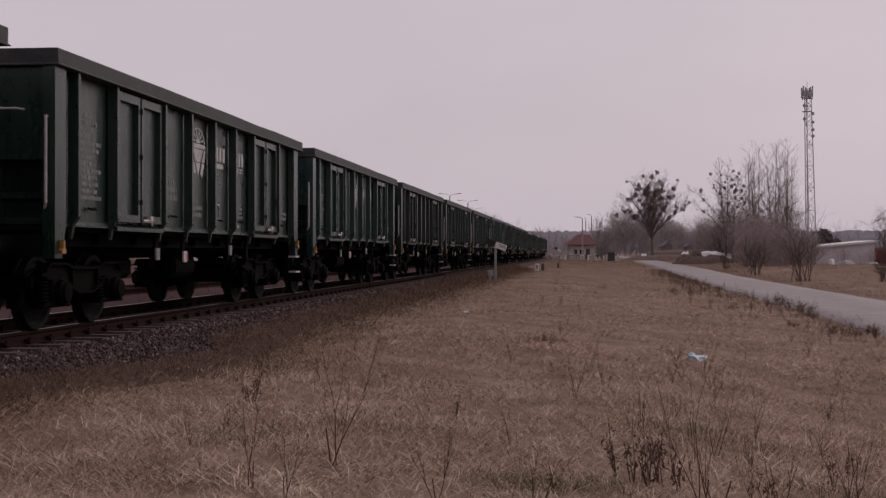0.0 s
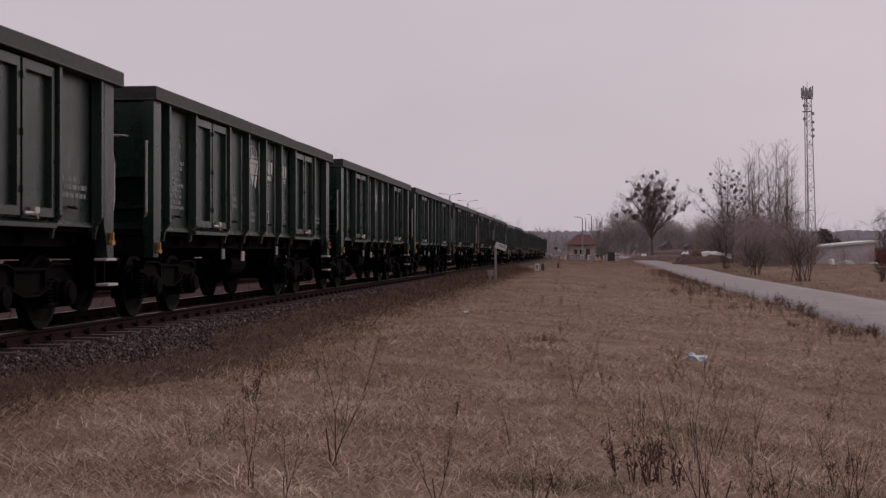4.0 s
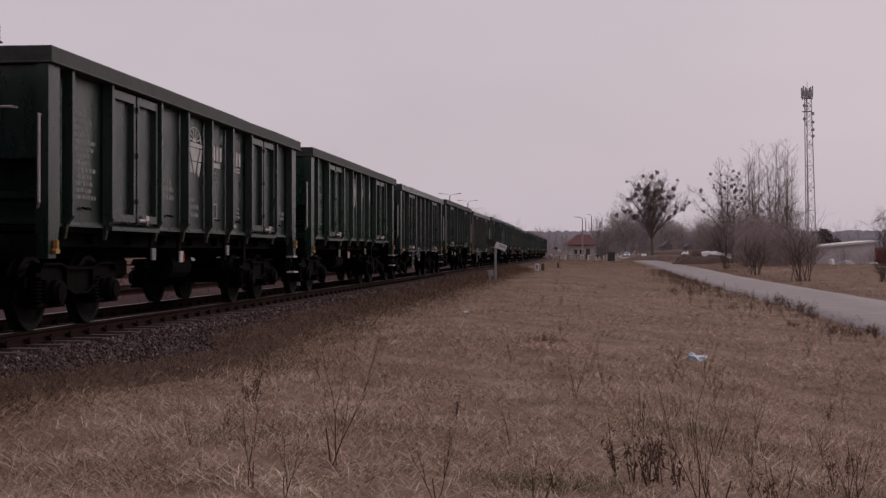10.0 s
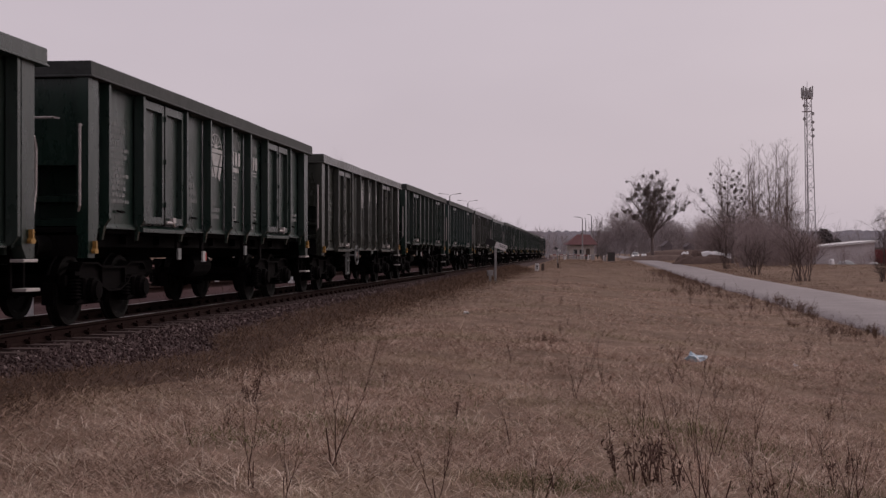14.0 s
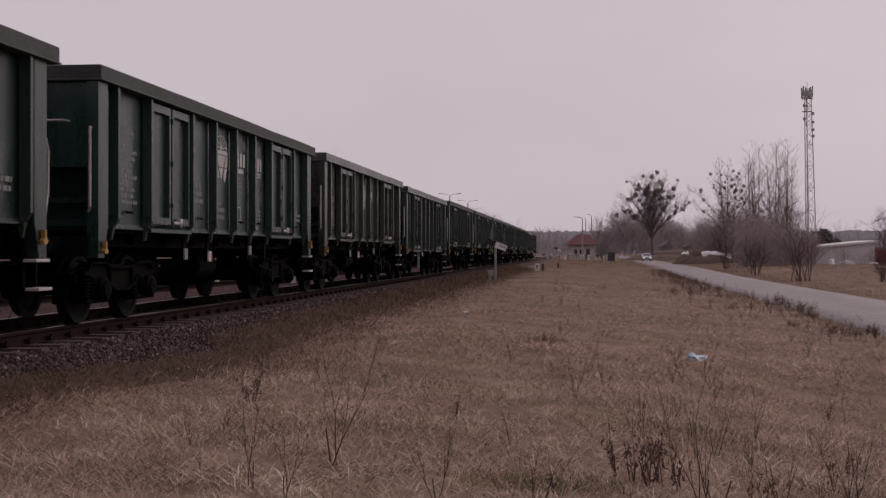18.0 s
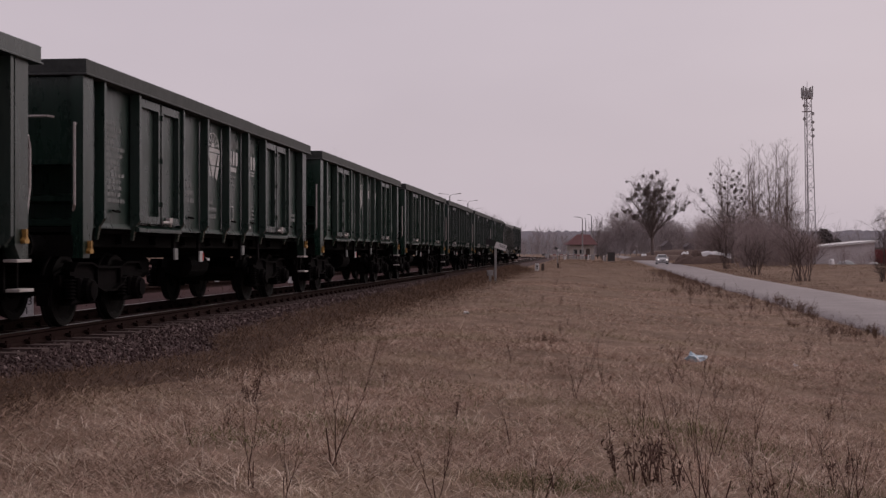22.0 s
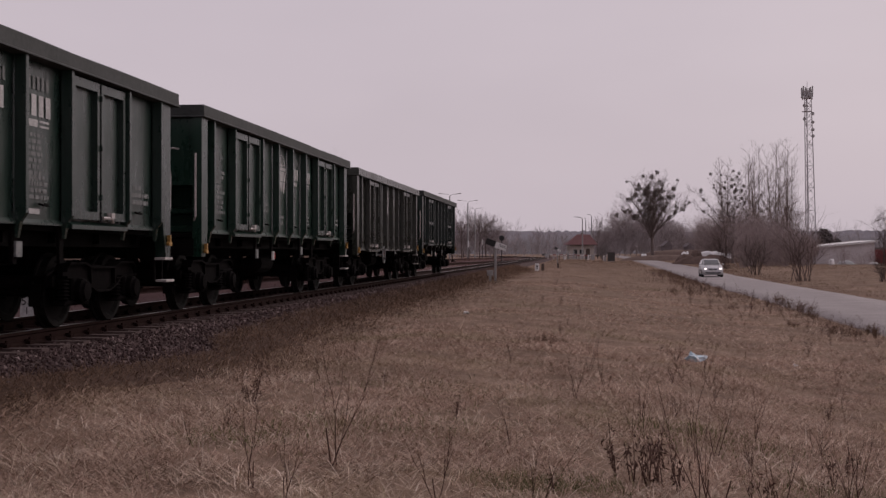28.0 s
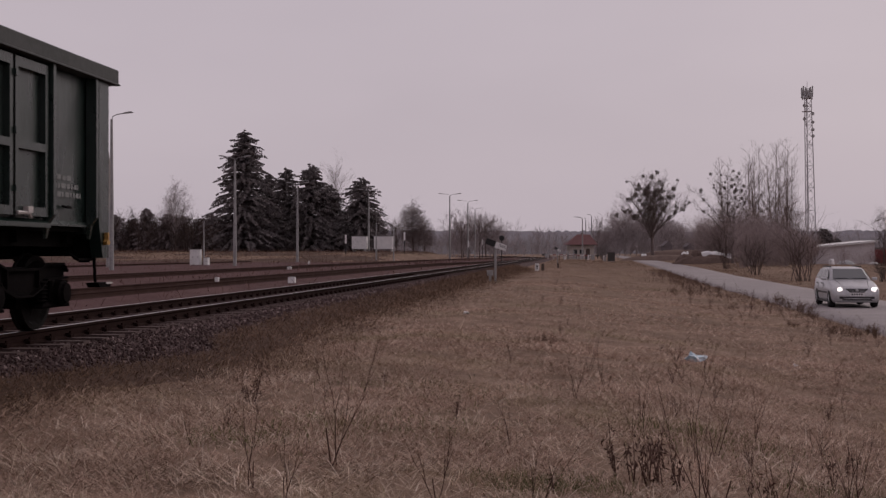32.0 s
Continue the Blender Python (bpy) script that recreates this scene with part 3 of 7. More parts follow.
def build_wagon(deep, split, seed):
    """A four-axle open coal wagon; deep: the other make, with a low side sill, hand wheel and ladder."""
    rng = random.Random(seed)
    wagon = empty("coal_wagon", Matrix(), "dark green open coal wagon with ribbed weathered sides", "freight wagon", "coal train wagons")
    low = 1.02 if deep else 1.28
    TOP = 3.23 if deep else 3.3
    P = M["green"]
    HALF = REACH
    body = []
    for y, f in ((-SIDE, -1), (SIDE, 1)):
        # side sheets with a slight bulge between posts
        xs = sorted({-HALF + 0.08, HALF - 0.28, *(r * e for r in RIBS for e in (-1, 1))})
        verts, n = [], 0
        cols = []
        for a, b in zip(xs, xs[1:]):
            cols += [(a, 0.0), (a + 0.33 * (b - a), 0.018), (a + 0.67 * (b - a), 0.014)]
        cols.append((xs[-1], 0.0))
        zs = [low, low + 0.5, low + 1.1, TOP - 0.5, TOP - 0.15]
        bulge = [0.2, 0.9, 1.0, 0.8, 0.1]
        for z, k in zip(zs, bulge):
            verts += [(x, y - f * (0.02 - k * b * rng.uniform(0.2, 1.3)), z) for x, b in cols]
        m = len(cols)
        back = len(verts)
        verts += [(x, y - f * 0.06, z) for z in (low, TOP - 0.15) for x, _ in cols]
        faces = [(r * m + c, r * m + c + 1, (r + 1) * m + c + 1, (r + 1) * m + c) for r in range(4) for c in range(m - 1)]
        faces += [(back + c, back + m + c, back + m + c + 1, back + c + 1) for c in range(m - 1)]
        faces += [(c, back + c, back + c + 1, c + 1) for c in range(m - 1)]
        body.append(part("side_wall", soup("side_wall", verts, faces, P), None, wagon))
    # folded lip along the foot of each bay
    edges = sorted({-HALF + 0.3, HALF - 0.5, *(r * e for r in RIBS for e in (-1, 1))})
    for a, b in zip(edges, edges[1:]):
        if abs(abs(0.5 * (a + b)) - 3.46) < 0.1:
            continue
        for f in (-1, 1):
            bm = bmesh.new()
            add_prism(bm, [(f * (SIDE - 0.03), low - 0.02), (f * (SIDE + 0.022), low - 0.02), (f * (SIDE + 0.022), low + 0.0), (f * (SIDE - 0.012), low + 0.045)], "x", a + 0.05, b - 0.05)
            body.append(part("bottom_lip", bm, P, wagon))
    ribm = rib_mesh(low, 0.0 if deep else 0.17, TOP)
    for r in RIBS:
        for x in ({r, -r}):
            for f in (-1, 1):
                ob = part("rib", ribm, None, wagon)
                ob.matrix_basis = pose(x, f * SIDE, 0, 0, 0, 0 if f < 0 else 180)
                body.append(ob)
    # corner posts, drawn in below to the headstock
    for e in (-1, 1):
        for f in (-1, 1):
            bm = bmesh.new()
            HALF = REACH - (0.20 if e > 0 else 0.0)
            shape = [(e * (HALF - 0.02), 0.88), (e * (HALF - 0.02), TOP - 0.16), (e * (HALF - 0.34), TOP - 0.16), (e * (HALF - 0.34), low), (e * (HALF - 0.22), 0.88)]
            add_prism(bm, shape, "y", f * (SIDE - 0.05), f * (SIDE + 0.10))
            body.append(part("corner_post", bm, P, wagon))
    # rim
    bm = bmesh.new()
    out_x, out_y, t = REACH, 1.5, 0.16
    prof = [(-0.01, TOP - 0.205), (0.02, TOP - 0.20), (0.02, TOP - 0.188), (0.0, TOP - 0.172), (0.0, TOP - 0.012), (-0.012, TOP), (-t, TOP), (-t, TOP - 0.205)]
    rings = []
    for cx, cy in ((-1, -1), (1, -1), (1, 1), (-1, 1)):
        rings.append([bm.verts.new((cx * (out_x + d), cy * (out_y + d), z)) for d, z in prof])
    for i in range(4):
        a, b = rings[i], rings[(i + 1) % 4]
        for j in range(len(prof)):
            bm.faces.new((a[j], b[j], b[(j + 1) % len(prof)], a[(j + 1) % len(prof)]))
    bmesh.ops.subdivide_edges(bm, edges=[e for e in bm.edges if e.calc_length() > 5], cuts=9)
    for v in bm.verts:
        if v.co.z > TOP - 0.03:
            v.co.z += 0.012 * noise.noise((v.co.x * 0.7, v.co.y, seed))
        v.co.y += 0.015 * noise.noise((v.co.x * 0.6, seed, v.co.y))
    body.append(part("top_rim", bm, M["rim"], wagon, "bent hollow steel rim round the top"))
    # ends
    for e in (-1, 1):
        HALF = REACH - (0.20 if e > 0 else 0.0)
        lo, hi = sorted((e * (HALF - 0.08), e * (HALF - 0.14)))
        body.append(boxes("end_wall", [(lo, hi, -SIDE + 0.05, SIDE - 0.05, 2.08, TOP - 0.16)], P, wagon))
        lo, hi = sorted((e * (HALF - 0.38), e * (HALF - 0.44)))
        body.append(boxes("lower_end_wall", [(lo, hi, -SIDE + 0.05, SIDE - 0.05, low - 0.1, 2.10)], P, wagon))
        lo, hi = sorted((e * (HALF - 0.03), e * (HALF - 0.44)))
        body.append(boxes("end_ledge", [(lo, hi, -SIDE + 0.05, SIDE - 0.05, 2.02, 2.08)], P, wagon))
        for z in (1.55, 1.25):
            bm = bmesh.new()
            add_prism(bm, [(e * (HALF - 0.38), z), (e * (HALF - 0.24), z + 0.03), (e * (HALF - 0.24), z + 0.10), (e * (HALF - 0.38), z + 0.13)], "y", -SIDE + 0.08, SIDE - 0.08)
            body.append(part("end_beam", bm, P, wagon))
        for y in (-0.62, 0.62):
            lo, hi = sorted((e * (HALF - 0.36), e * (HALF - 0.20)))
            body.append(boxes("end_post", [(lo, hi, y - 0.06, y + 0.06, 1.12, 2.04)], P, wagon))
        bm = bmesh.new()
        add_tube(bm, [(e * (HALF - 0.08), -1.05, 2.60), (e * (HALF + 0.04), -1.03, 2.60), (e * (HALF + 0.04), 0.3, 2.60), (e * (HALF - 0.08), 0.32, 2.60)], 0.016, 6)
        part("grab_bar", bm, M["pipe"], wagon, "pale pipe grab bar")
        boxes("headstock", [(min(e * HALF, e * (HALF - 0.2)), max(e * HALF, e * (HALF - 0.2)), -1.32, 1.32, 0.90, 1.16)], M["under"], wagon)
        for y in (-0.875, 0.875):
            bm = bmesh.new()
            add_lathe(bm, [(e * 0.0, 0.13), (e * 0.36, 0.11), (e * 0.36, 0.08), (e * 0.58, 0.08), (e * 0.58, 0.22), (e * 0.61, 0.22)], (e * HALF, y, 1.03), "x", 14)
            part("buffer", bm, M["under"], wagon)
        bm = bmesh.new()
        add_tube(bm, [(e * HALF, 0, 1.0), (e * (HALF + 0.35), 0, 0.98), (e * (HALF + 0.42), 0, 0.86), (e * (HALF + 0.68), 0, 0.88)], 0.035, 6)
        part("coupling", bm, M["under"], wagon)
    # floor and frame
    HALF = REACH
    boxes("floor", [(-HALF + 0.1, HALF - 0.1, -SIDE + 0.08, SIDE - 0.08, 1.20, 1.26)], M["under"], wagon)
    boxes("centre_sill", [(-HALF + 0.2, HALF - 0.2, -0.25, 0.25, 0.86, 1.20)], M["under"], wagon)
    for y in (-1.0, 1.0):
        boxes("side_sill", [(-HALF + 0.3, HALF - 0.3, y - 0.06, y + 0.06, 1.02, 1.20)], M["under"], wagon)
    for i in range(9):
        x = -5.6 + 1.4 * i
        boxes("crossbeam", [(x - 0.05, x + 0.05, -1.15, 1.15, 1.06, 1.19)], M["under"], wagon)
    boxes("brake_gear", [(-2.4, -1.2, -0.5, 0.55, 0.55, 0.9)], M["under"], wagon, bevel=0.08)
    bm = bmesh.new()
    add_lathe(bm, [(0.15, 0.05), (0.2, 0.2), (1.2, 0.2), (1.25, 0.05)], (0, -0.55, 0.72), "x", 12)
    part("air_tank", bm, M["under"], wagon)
    # doors
    leaf = door_leaf_mesh(low + 0.07, 0.84, split, TOP)
    for c in (-3.46, 3.46):
        for f in (-1, 1):
            for side in (-1, 1):
                ob = part("door_leaf", leaf, None, wagon)
                x = c + (-0.87 if side < 0 else 0.03)
                ob.matrix_basis = pose(x, f * (SIDE + 0.005), 0) if f < 0 else pose(x + 0.84, f * (SIDE + 0.005), 0, 0, 0, 180)
                body.append(ob)
            bm = bmesh.new()
            add_tube(bm, [(c, f * (SIDE + 0.07), low + 0.05), (c, f * (SIDE + 0.07), TOP - 0.22)], 0.03, 6)
            part("locking_bar", bm, M["under"], wagon)
            if f < 0:
                bm = bmesh.new()
                add_tube(bm, [(c + 0.05, -SIDE - 0.10, low + 0.10), (c + 0.28, -SIDE - 0.13, low + 0.10), (c + 0.34, -SIDE - 0.12, low + 0.05)], 0.022, 6)
                add_box(bm, c + 0.22, c + 0.34, -SIDE - 0.15, -SIDE - 0.09, low + 0.10, low + 0.17)
                part("door_catch", bm, M["pipe"], wagon, "bright worn door catch")
                bm = bmesh.new()
                add_prism(bm, [(-SIDE, low - 0.05), (-SIDE - 0.10, low - 0.05), (-SIDE - 0.10, low + 0.0), (-SIDE, low + 0.05)], "x", c - 0.92, c + 0.92)
                body.append(part("door_sill", bm, P, wagon))
    # hangers and plates under the side
    for x in (-2.5, -1.25, 1.25, 2.5):
        bm = bmesh.new()
        y = -SIDE + 0.04
        add_prism(bm, [(x - 0.07, low - 0.02), (x + 0.07, low - 0.02), (x + 0.06, 0.82), (x - 0.04, 0.82)], "y", y - 0.02, y + 0.02)
        part("hanger", bm, M["bogie"], wagon)
    for x, z, mat in ((-1.25, 0.80, "white"), (1.3, 0.90, "faint"), (-2.52, 0.84, "faint")):
        boxes("label_plate", [(x - 0.07, x + 0.08, -SIDE - 0.012, -SIDE + 0.015, z, z + 0.17)], M[mat], wagon, "small pale plate")
    boxes("red_plate", [(-1.20, -1.14, -SIDE - 0.016, -SIDE - 0.013, 0.82, 0.94)], M["red_mark"], wagon)
    # handrails and shunter's steps at the corners
    for e, y in ((-1, -1), (1, -1), (1, 1), (-1, 1)):
        bm = bmesh.new()
        HALF = REACH - (0.20 if e > 0 else 0.0)
        x = e * (HALF + 0.05)
        yy = y * (SIDE + 0.02)
        if e < 0:
            add_tube(bm, [(e * (HALF - 0.05), yy, 2.50), (x, yy, 2.52), (x, yy, 1.52), (e * (HALF - 0.05), yy - y * 0.06, 1.44)], 0.018, 6)
        else:
            add_tube(bm, [(HALF - 0.05, yy, 2.20), (HALF + 0.14, yy, 2.24), (HALF + 0.20, yy, 2.10), (HALF + 0.19, yy, 1.65), (HALF + 0.06, yy, 1.15)], 0.02, 6)
        part("handrail", bm, M["pipe"], wagon, "pale bent pipe handrail")
        if e < 0:
            continue
        xa = HALF - 0.14
        bm = bmesh.new()
        if split:
            add_tube(bm, [(xa, y * 1.30, 0.98), (xa, y * 1.32, 0.56)], 0.022, 6)
            add_prism(bm, [(xa - 0.24, 0.57), (xa - 0.17, 0.51), (xa + 0.17, 0.51), (xa + 0.24, 0.57)], "y", y * 1.34 - 0.11, y * 1.34 + 0.05)
            add_tube(bm, [(xa - 0.52, y * 1.2, 0.93), (xa - 0.50, y * 1.3, 0.86), (xa - 0.06, y * 1.3, 0.86), (xa - 0.04, y * 1.25, 0.94)], 0.018, 5)
            part("step", bm, M["bogie"], wagon)
            boxes("step_edge", [(xa + 0.03, xa + 0.24, y * 1.34 - 0.118, y * 1.34 - 0.112, 0.55, 0.572)], M["pipe"], wagon, "worn pale step edge")
            continue
        bm.free()
        for w in (-0.16, 0.16):
            boxes("step_hanger", [(xa + w - 0.02, xa + w + 0.02, y * 1.30 - 0.015, y * 1.30 + 0.015, 0.52, 0.98)], M["bogie"], wagon)
        for z, w in ((0.84, -0.03), (0.52, 0.03)):
            boxes("step", [(xa + w - 0.18, xa + w + 0.18, y * 1.36 - 0.12, y * 1.36 + 0.04, z, z + 0.036)], M["pipe"], wagon, "worn pale step", 0.006)
    # towing hooks at the corners
    for e, z in ((-1, 1.02), (1, 1.13)):
        bm = bmesh.new()
        x = e * (REACH - (0.36 if e > 0 else 0.16))
        add_prism(bm, [(x - 0.022, z + 0.07), (x + 0.022, z + 0.07), (x + 0.02, z - 0.02), (x + 0.065, z - 0.05), (x + 0.045, z - 0.085), (x - 0.045, z - 0.085), (x - 0.065, z - 0.05), (x - 0.02, z - 0.02)], "y", -SIDE - 0.155, -SIDE - 0.105)
        part("tow_hook", bm, M["yellow"], wagon, "yellow towing hook")
    if deep:
        bm = bmesh.new()
        n = 18
        ring = [(-2.1 + 0.24 * math.cos(6.2832 * i / n), -SIDE - 0.16, 0.88 + 0.24 * math.sin(6.2832 * i / n)) for i in range(n + 1)]
        add_tube(bm, ring, 0.022, 6, False)
        for a in (1.57, 3.66, 5.76):
            add_tube(bm, [(-2.1, -SIDE - 0.14, 0.88), (-2.1 + 0.235 * math.cos(a), -SIDE - 0.16, 0.88 + 0.235 * math.sin(a))], 0.018, 5)
        add_tube(bm, [(-2.1, -SIDE - 0.14, 0.88), (-2.1, -SIDE + 0.2, 0.88)], 0.03, 6)
        part("brake_wheel", bm, M["faint"], wagon, "pale round hand brake wheel")
        bm = bmesh.new()
        for x in (-3.08, -2.75):
            add_box(bm, x - 0.02, x + 0.02, -SIDE - 0.08, -SIDE - 0.04, 0.38, 1.05)
        for z in (0.40, 0.72):
            add_box(bm, -3.06, -2.77, -SIDE - 0.09, -SIDE - 0.03, z, z + 0.04)
        part("ladder", bm, M["faint"], wagon, "short pale steel ladder")
    # writing and emblem on the camera side
    y = -SIDE - 0.003
    top = TOP - 0.62
    emblem_part(wagon, -0.58, 2.70, y)
    big = [(0.24 + 0.19 * i, 0.37 + 0.19 * i, top - 0.20, top + 0.04) for i in range(4)] + [(1.44 + 0.19 * i, 1.57 + 0.19 * i, top - 0.20, top + 0.04) for i in range(4)]
    small = [(0.22 + 0.10 * i, 0.275 + 0.10 * i, top + 0.10, top + 0.25) for i in range(8)] + [(1.42 + 0.12 * i, 1.49 + 0.12 * i, top + 0.10, top + 0.25) for i in range(6)]
    bars = [(0.14, 0.34, top - 0.265, top - 0.24), (0.14, 0.34, top - 0.32, top - 0.295), (0.38, 0.85, top - 0.32, top - 0.24), (1.38, 1.80, top - 0.32, top - 0.24), (1.84, 2.10, top - 0.265, top - 0.24), (1.84, 2.10, top - 0.32, top - 0.295)]
    marks("lettering", big + bars, M["white"], wagon, y, "bold faded white lettering bars")
    marks("lettering", small, M["faint"], wagon, y, "faded white lettering bars")
    marks("lettering", text_rows(rng, 0.15, 0.85, top - 0.95, top - 0.38, 8) + text_rows(rng, 1.40, 2.0, top - 0.95, top - 0.38, 8), M["faint"], wagon, y, "small faded lettering bars")
    marks("lettering", text_rows(rng, -5.5, -4.65, top - 1.1, top + 0.0, 13, 0.5), M["faint"], wagon, y, "faded table of lettering bars")
    marks("lettering", text_rows(rng, -2.35, -1.45, low + 0.42, low + 0.78, 3) + text_rows(rng, -0.95, -0.35, low + 0.2, low + 0.55, 3), M["faint"], wagon, y, "faded lettering bars")
    marks("lettering", text_rows(rng, 4.7, 5.5, low + 0.3, low + 0.6, 3) + text_rows(rng, 1.5, 2.2, low + 0.25, low + 0.55, 4), M["faint"], wagon, y, "faded lettering bars")
    fx, fz = 0.32, low + 0.22
    marks("lettering", [(fx, fx + 0.34, fz, fz + 0.02), (fx, fx + 0.34, fz + 0.24, fz + 0.26), (fx, fx + 0.02, fz, fz + 0.26), (fx + 0.32, fx + 0.34, fz, fz + 0.26), (1.38, 1.85, low + 0.10, low + 0.16)], M["white"], wagon, y, "small painted frame and bar")
    for x in (-5.05, -1.85, 0.6, 1.9, 5.0):
        bm = bmesh.new()
        add_tube(bm, [(x - 0.08, -SIDE, low + 0.22), (x - 0.07, -SIDE - 0.05, low + 0.20), (x + 0.07, -SIDE - 0.05, low + 0.20), (x + 0.08, -SIDE, low + 0.22)], 0.014, 5)
        part("rope_eye", bm, M["under"], wagon)
    wheels = []
    for x0 in (-4.5, 4.5):
        bogie_part(wagon, x0)
        wheels += [wheel_part(wagon, x0 - 0.9), wheel_part(wagon, x0 + 0.9)]
    return wagon


def repaint(wagon, paint_name):
    if paint_name in ("olive", "grey_green"):
        for o in wagon.children:
            if o.name.startswith("top_rim"):
                o.material_slots[0].link = "OBJECT"
                o.material_slots[0].material = M[paint_name]
    for o in wagon.children_recursive:
        if o.type == "MESH" and o.material_slots and o.material_slots[0].material == M["green"]:
            o.material_slots[0].link = "OBJECT"
            o.material_slots[0].material = M[paint_name]


COATS = ["green_dark", "olive", "green_bright", "green", "green", "green_bright", "green_bright", "green", "grey_green", "olive", "green_blue", "green", "olive",
         "green", "grey_green", "green_bright", "green_dark", "green", "green_blue", "green", "green", "green_dark", "green_blue", "green", "green", "green_dark", "green"]
COAT_WORDS = {"green": "dark green", "green_dark": "sooty dark green", "green_blue": "bluish green", "green_bright": "fresh green", "olive": "faded olive", "grey_green": "greyish green"}
DEEP = (1, 8, 12, 14)
MODELS = {"deep": build_wagon(True, False, 5), "split": build_wagon(False, True, 7), "plain": build_wagon(False, False, 3)}
WAGONS = []
for k, coat in enumerate(COATS):
    kind = "deep" if k in DEEP else "split" if k == 0 else "plain"
    model = MODELS[kind]
    used = any(w is model for w in WAGONS)
    wagon = copy_thing(model, Matrix()) if used else model
    tagged(wagon, COAT_WORDS[coat] + (" open coal wagon with hand brake wheel and ladder" if kind == "deep" else " open coal wagon, ribbed weathered steel sides, pale lettering"))
    WAGONS.append(wagon)
for wagon, coat in zip(WAGONS, COATS):
    repaint(wagon, coat)
for k, lost in ((8, "brake_wheel"), (1, "ladder")):
    for o in [c for c in WAGONS[k].children if c.name.startswith(lost)]:
        bpy.data.objects.remove(o)
tagged(WAGONS[8], "greyish green open coal wagon with a short side ladder")
tagged(WAGONS[1], "faded olive open coal wagon with a hand brake wheel")


# ---- the car ----
def glow(name, colour, strength):
    m = bpy.data.materials.new(name)
    m.use_nodes = True
    b = m.node_tree.nodes["Principled BSDF"]
    b.inputs["Base Color"].default_value = (0.8, 0.8, 0.8, 1)
    b.inputs["Emission Color"].default_value = (*colour, 1)
    b.inputs["Emission Strength"].default_value = strength
    return m


M["headlight"] = glow("lit_headlight", (1.0, 0.88, 0.85), 1.7)
M["silver"] = two_tone("silver_car_paint", (0.42, 0.415, 0.43), (0.50, 0.495, 0.51), 2.0, 0.30, 0.3)
M["car_glass"] = Nodes("dark_car_glass", 0.06).done((0.03, 0.033, 0.036))
# windscreen base is lighter than the other glass, sky reflection put into it
M["windscreen"] = Nodes("windscreen_glass", 0.05).done((0.10, 0.104, 0.108))
for glass in ("car_glass", "windscreen"):
    M[glass].node_tree.nodes["Principled BSDF"].inputs["Specular IOR Level"].default_value = 0.5
M["trim"] = two_tone("black_trim", (0.015, 0.015, 0.016), (0.03, 0.03, 0.03), 6.0, 0.5)
M["alloy"] = two_tone("wheel_cover", (0.35, 0.35, 0.36), (0.45, 0.45, 0.46), 6.0, 0.4, 0.6)


def loft(bm, rings):
    made = [[bm.verts.new(p) for p in r] for r in rings]
    n = len(made[0])
    for a, b in zip(made, made[1:]):
        for j in range(n):
            bm.faces.new((a[j], a[(j + 1) % n], b[(j + 1) % n], b[j]))
    bm.faces.new(made[0][::-1])
    bm.faces.new(made[-1])


def quad_part(name, quads, mat, parent, label=""):
    bm = bmesh.new()
    for q in quads:
        bm.faces.new([bm.verts.new(p) for p in q])
    return part(name, bm, mat, parent, label)


